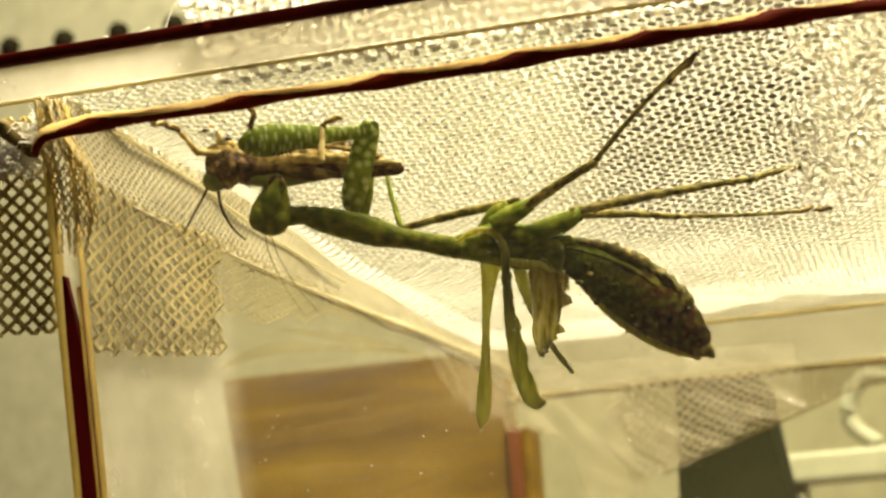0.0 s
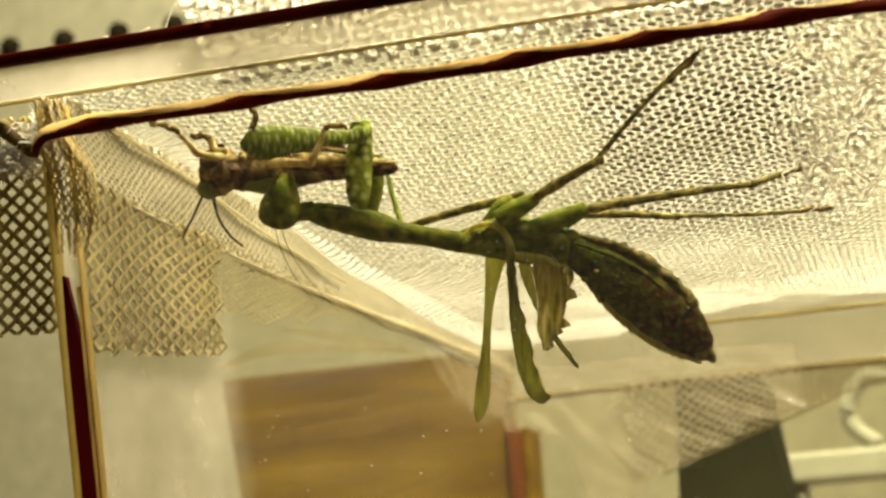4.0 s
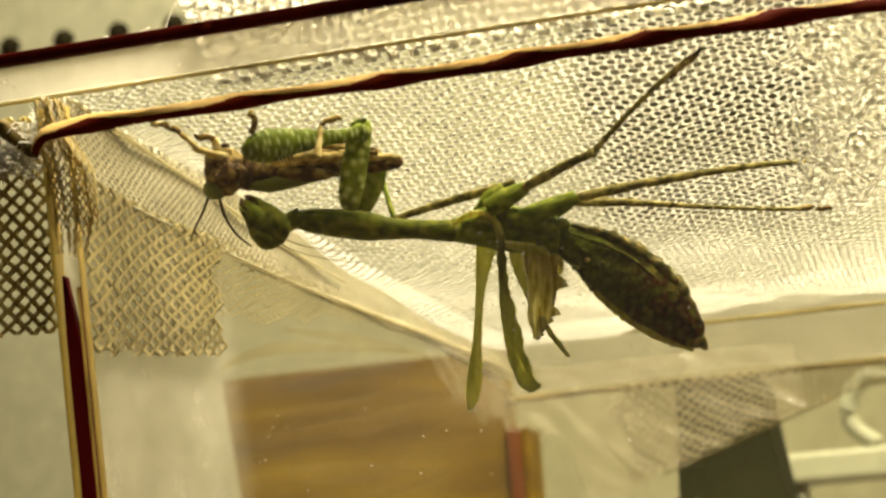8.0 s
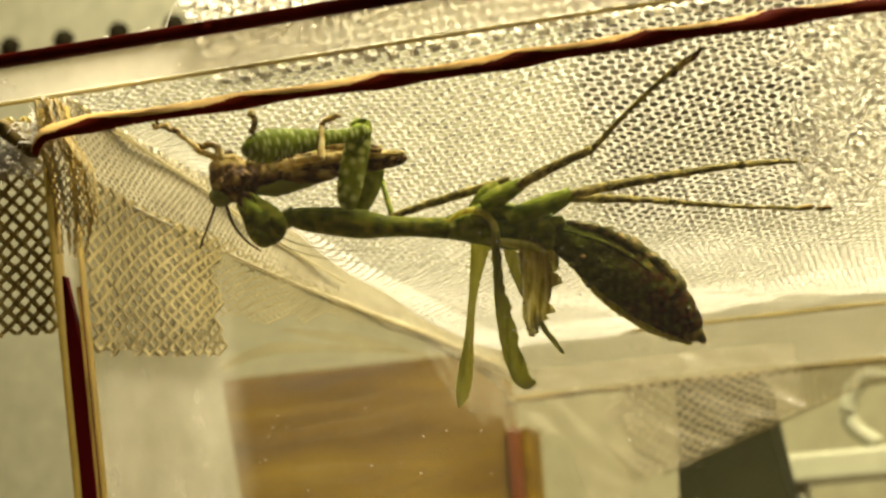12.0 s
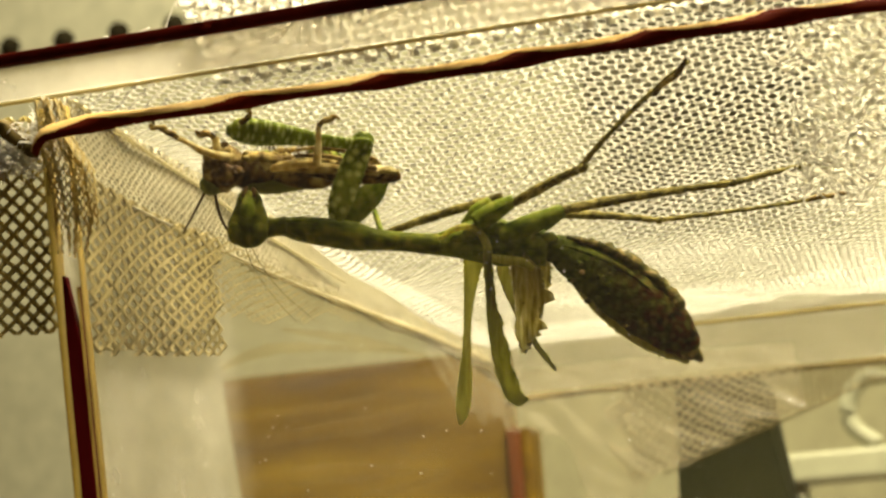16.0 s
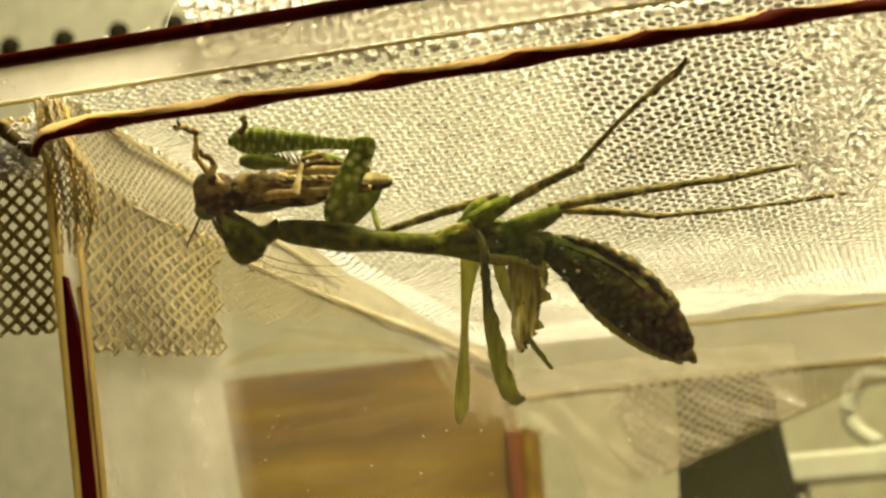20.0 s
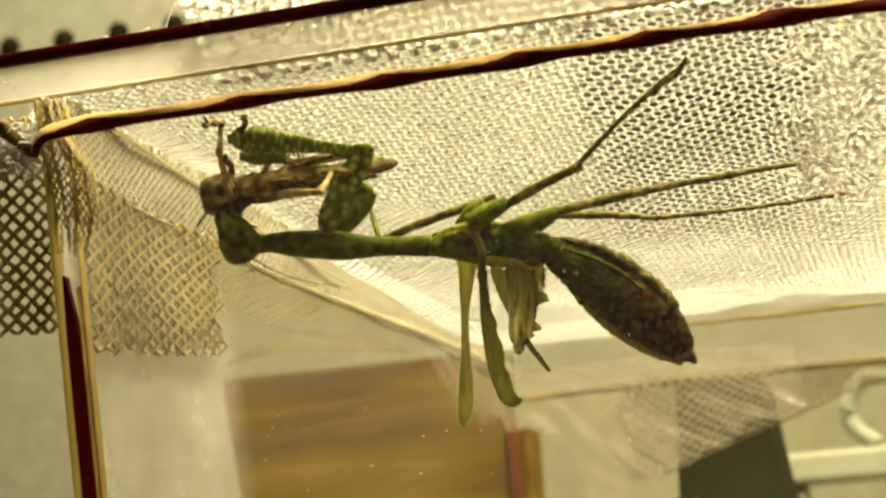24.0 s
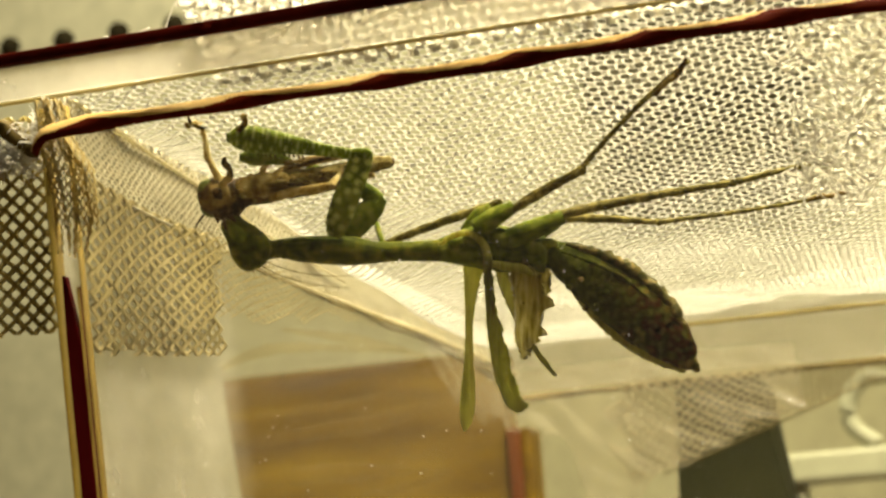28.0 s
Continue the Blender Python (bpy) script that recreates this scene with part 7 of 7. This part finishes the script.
    held = (
        (0, -29.1, 11.02, -5.47, 10.71, 0), (0.5, -28.95, 10.94, -5.47, 11.02, 0), (1, -29.17, 10.94, -5.24, 9.57, 0), (1.5, -29.17, 10.79, -6.08, 9.8, 0), (2, -29.17, 10.94, -5.7, 9.57, 0),
        (2.5, -29.63, 11.24, -5.85, 8.43, 0), (3, -29.78, 11.17, -5.85, 9.04, 0.75), (3.5, -29.93, 10.18, -6.15, 10.71, 1.5), (5.5, -29.55, 10.1, -6.53, 10.94, 3), (6, -29.1, 9.95, -6.23, 11.7, 3),
        (6.5, -29.21, 10.03, -6.08, 11.62, 3), (7, -29.33, 10.1, -5.93, 11.93, 3), (7.5, -29.25, 10.1, -6.15, 12.54, 3), (8, -29.17, 10.1, -6.08, 11.55, 3), (8.5, -29.14, 10.07, -6.08, 12.54, 3),
        (9, -29.1, 10.03, -6.15, 12.99, 3), (9.5, -28.98, 10.03, -6.08, 12.69, 3), (10, -28.87, 10.03, -6.15, 11.93, 3), (10.5, -28.64, 9.65, -6.08, 11.93, 3), (11, -28.87, 9.95, -5.85, 11.62, 3),
        (11.5, -28.26, 9.34, -5.85, 12.99, 3), (12, -28.49, 9.19, -5.62, 12.08, 3), (12.5, -28.64, 9.19, -5.7, 11.62, 3), (14.5, -29.78, 9.34, -5.85, 10.03, 16), (15, -29.17, 9.8, -5.62, 10.1, 16),
        (15.5, -29.02, 10.1, -5.93, 10.1, 16), (16, -29.48, 10.56, -5.62, 9.65, 16), (16.5, -29.93, 10.48, -5.93, 8.97, 16), (17, -29.17, 10.26, -6.08, 10.71, 16), (17.5, -29.17, 10.56, -5.85, 11.32, 16),
        (18, -29.1, 9.95, -6.08, 10.79, 16), (18.5, -29.48, 9.8, -6.15, 9.88, 16), (19, -29.17, 9.19, -6.08, 9.04, 16), (19.5, -29.33, 9.19, -5.85, 9.65, 25.14), (20, -30.54, 7.22, -6.38, 8.97, 48),
        (20.5, -30.39, 7.22, -6.53, 10.94, 61), (21, -29.78, 7.22, -7.29, 11.02, 74), (21.5, -29.48, 7.07, -7.07, 11.4, 74.29), (23.5, -29.78, 7.22, -6.76, 10.71, 75.43), (24, -29.63, 7.37, -6.84, 11.47, 75.71),
        (24.5, -29.55, 7.45, -6.61, 12.08, 76), (25, -29.48, 7.52, -6.76, 11.78, 76.29), (25.5, -29.4, 7.52, -6.76, 11.4, 76.57), (26, -29.33, 7.52, -6.53, 11.17, 76.86), (26.5, -29.4, 7.45, -6.38, 10.71, 77.14),
        (27, -29.48, 7.37, -6.38, 10.56, 77.43), (27.5, -29.71, 7.22, -6.76, 11.32, 77.71), (28, -29.93, 7.07, -7.6, 11.55, 78))
    walk(prey, [(t, HANG @ bone((a, b, -0.4), (c, d, -0.4), r)) for t, a, b, c, d, r in held])
    # jointed legs: knee, ankle and toe placed to fit the camera's view, on a plane at the mantis; the rest of each
    # bone's length leans out of it
    holds = {t: bone((a, b, -0.4), (c, d, -0.4), r) for t, a, b, c, d, r in held}

    def limb(bones, hip, lengths, sides, table):
        tracks = [[] for _ in bones]
        for t, *flat_places in table:
            p = holds[t] @ (Vector(hip) * MM) / MM
            for k, (size, side) in enumerate(zip(lengths, sides)):
                x, y = flat_places[2 * k:2 * k + 2]
                q = Vector((x, y, p.z))
                for _ in range(8):
                    near = (245 - q.z) / 245
                    away = math.hypot(x * near - p.x, y * near - p.y)
                    q = Vector((x * near, y * near, p.z + side * math.sqrt(max(size * size - away * away, 0.0))))
                q = p + (q - p).normalized() * size
                tracks[k].append((t, holds[t].inverted() @ bone(p, q)))
                p = q
        for ob, rows in zip(bones, tracks):
            walk(ob, rows)

    limb((fore_thigh, fore_tibia, fore_toe), (1.6, 2.0, 0.6), (5.6, 4.3, 3.6), (1, 1, 1), (
        (0, -32.89, 13.01, -35.61, 16.04, -38.95, 17.19), (1, -32.79, 12.91, -35.5, 15.83, -38.74, 16.98), (2, -33.1, 13.01, -35.71, 16.14, -38.74, 17.19), (3, -32.69, 12.7, -35.29, 15.62, -38.95, 17.08),
        (3.5, -32.89, 12.91, -35.61, 15.83, -38.95, 17.19), (5.5, -32.79, 12.8, -35.5, 15.83, -39.16, 17.19), (7, -32.69, 13.33, -35.29, 15.83, -38.74, 17.19), (8, -32.79, 13.33, -35.5, 15.83, -38.95, 17.19),
        (10, -32.89, 13.12, -35.61, 16.04, -38.74, 17.29), (12.5, -32.69, 13.53, -35.61, 16.04, -38.74, 17.29), (14.5, -33, 13.53, -36.34, 16.14, -39.16, 17.19), (16, -32.16, 13.12, -35.82, 15.1, -39.57, 17.08),
        (18, -33.1, 12.7, -35.71, 15.1, -39.36, 16.98), (19, -33.21, 12.28, -35.61, 15.1, -38.95, 16.98), (19.5, -33, 12.28, -35.61, 15.1, -38.95, 16.98), (20, -33.31, 12.49, -33.1, 15.62, -35.82, 16.67),
        (20.5, -33.1, 11.24, -33.42, 15.41, -36.34, 16.46), (21, -32.89, 8.84, -34.15, 10.93, -35.19, 13.33), (21.5, -31.85, 9.36, -33.1, 12.28, -34.15, 14.79), (23.5, -32.06, 12.28, -32.37, 15.1, -33.1, 16.67),
        (24, -29.97, 12.7, -29.76, 16.67, -32.06, 16.98), (24.5, -29.87, 11.97, -30.08, 16.04, -32.27, 16.46), (25, -30.81, 9.36, -31.85, 11.45, -33.1, 13.53), (25.5, -30.6, 8.84, -31.43, 11.45, -31.02, 14.06),
        (26, -31.54, 10.51, -30.18, 13.53, -29.97, 15), (26.5, -31.33, 9.88, -31.12, 13.01, -31.85, 14.47), (27, -31.43, 11.24, -32.27, 14.58, -33.1, 17.08), (27.5, -31.75, 12.49, -32.06, 16.46, -34.35, 17.08),
        (28, -32.06, 13.01, -32.27, 16.46, -34.35, 16.98)))
    limb((mid_thigh, mid_tibia), (7.0, 1.0, 2.0), (10.4, 5.2), (1, -1), (
        (0, -16.3, 11.97, -16.19, 16.67), (1, -16.82, 11.66, -16.4, 16.87), (2, -16.93, 11.97, -16.4, 16.87), (3, -17.86, 11.24, -16.19, 16.46),
        (3.5, -17.66, 11.45, -15.57, 16.67), (5.5, -17.45, 11.66, -15.46, 16.98), (6, -16.93, 11.97, -16.4, 16.87), (8, -16.82, 12.49, -16.3, 16.87),
        (10, -16.4, 12.28, -16.4, 16.87), (12.5, -16.51, 12.28, -16.3, 16.87), (14.5, -18.07, 12.49, -16.3, 17.5), (16, -16.82, 11.45, -16.61, 17.19),
        (18, -16.4, 11.24, -16.4, 16.67), (19, -17.86, 11.66, -16.82, 17.19), (19.5, -17.66, 11.66, -16.82, 17.19), (20, -19.74, 7.48, -18.91, 11.97),
        (20.5, -17.03, 8.11, -14.11, 10.93), (21, -18.6, 6.65, -16.19, 8.84), (21.5, -16.3, 7.59, -14.21, 10.93), (23.5, -16.61, 8.11, -13.69, 10.93),
        (24, -16.4, 7.59, -14.84, 10.4), (24.5, -14.42, 7.79, -12.85, 10.4), (25, -14.94, 8.52, -14.21, 10.93), (25.5, -15.57, 7.27, -16.82, 10.93),
        (26, -13.79, 7.06, -13.27, 9.88), (26.5, -14.94, 6.12, -13.38, 8.84), (27, -15.26, 7.69, -13.17, 10.4), (27.5, -15.57, 7.48, -14, 9.88),
        (28, -14.84, 8.52, -13.27, 10.93)))
    walk(fore_b, [(t, pose(0.0012, 0.0028, 0.0012) @ pose(0, 0, 0, r * -0.7) @ pose(0, 0, 0, 0, 0, max(r - 16, 0) * -1.15)) for t, a, b, c, d, r in held])
    walk(mid_b, [(t, pose(0, 0, 0, r * -0.2)) for t, a, b, c, d, r in held])


motions()
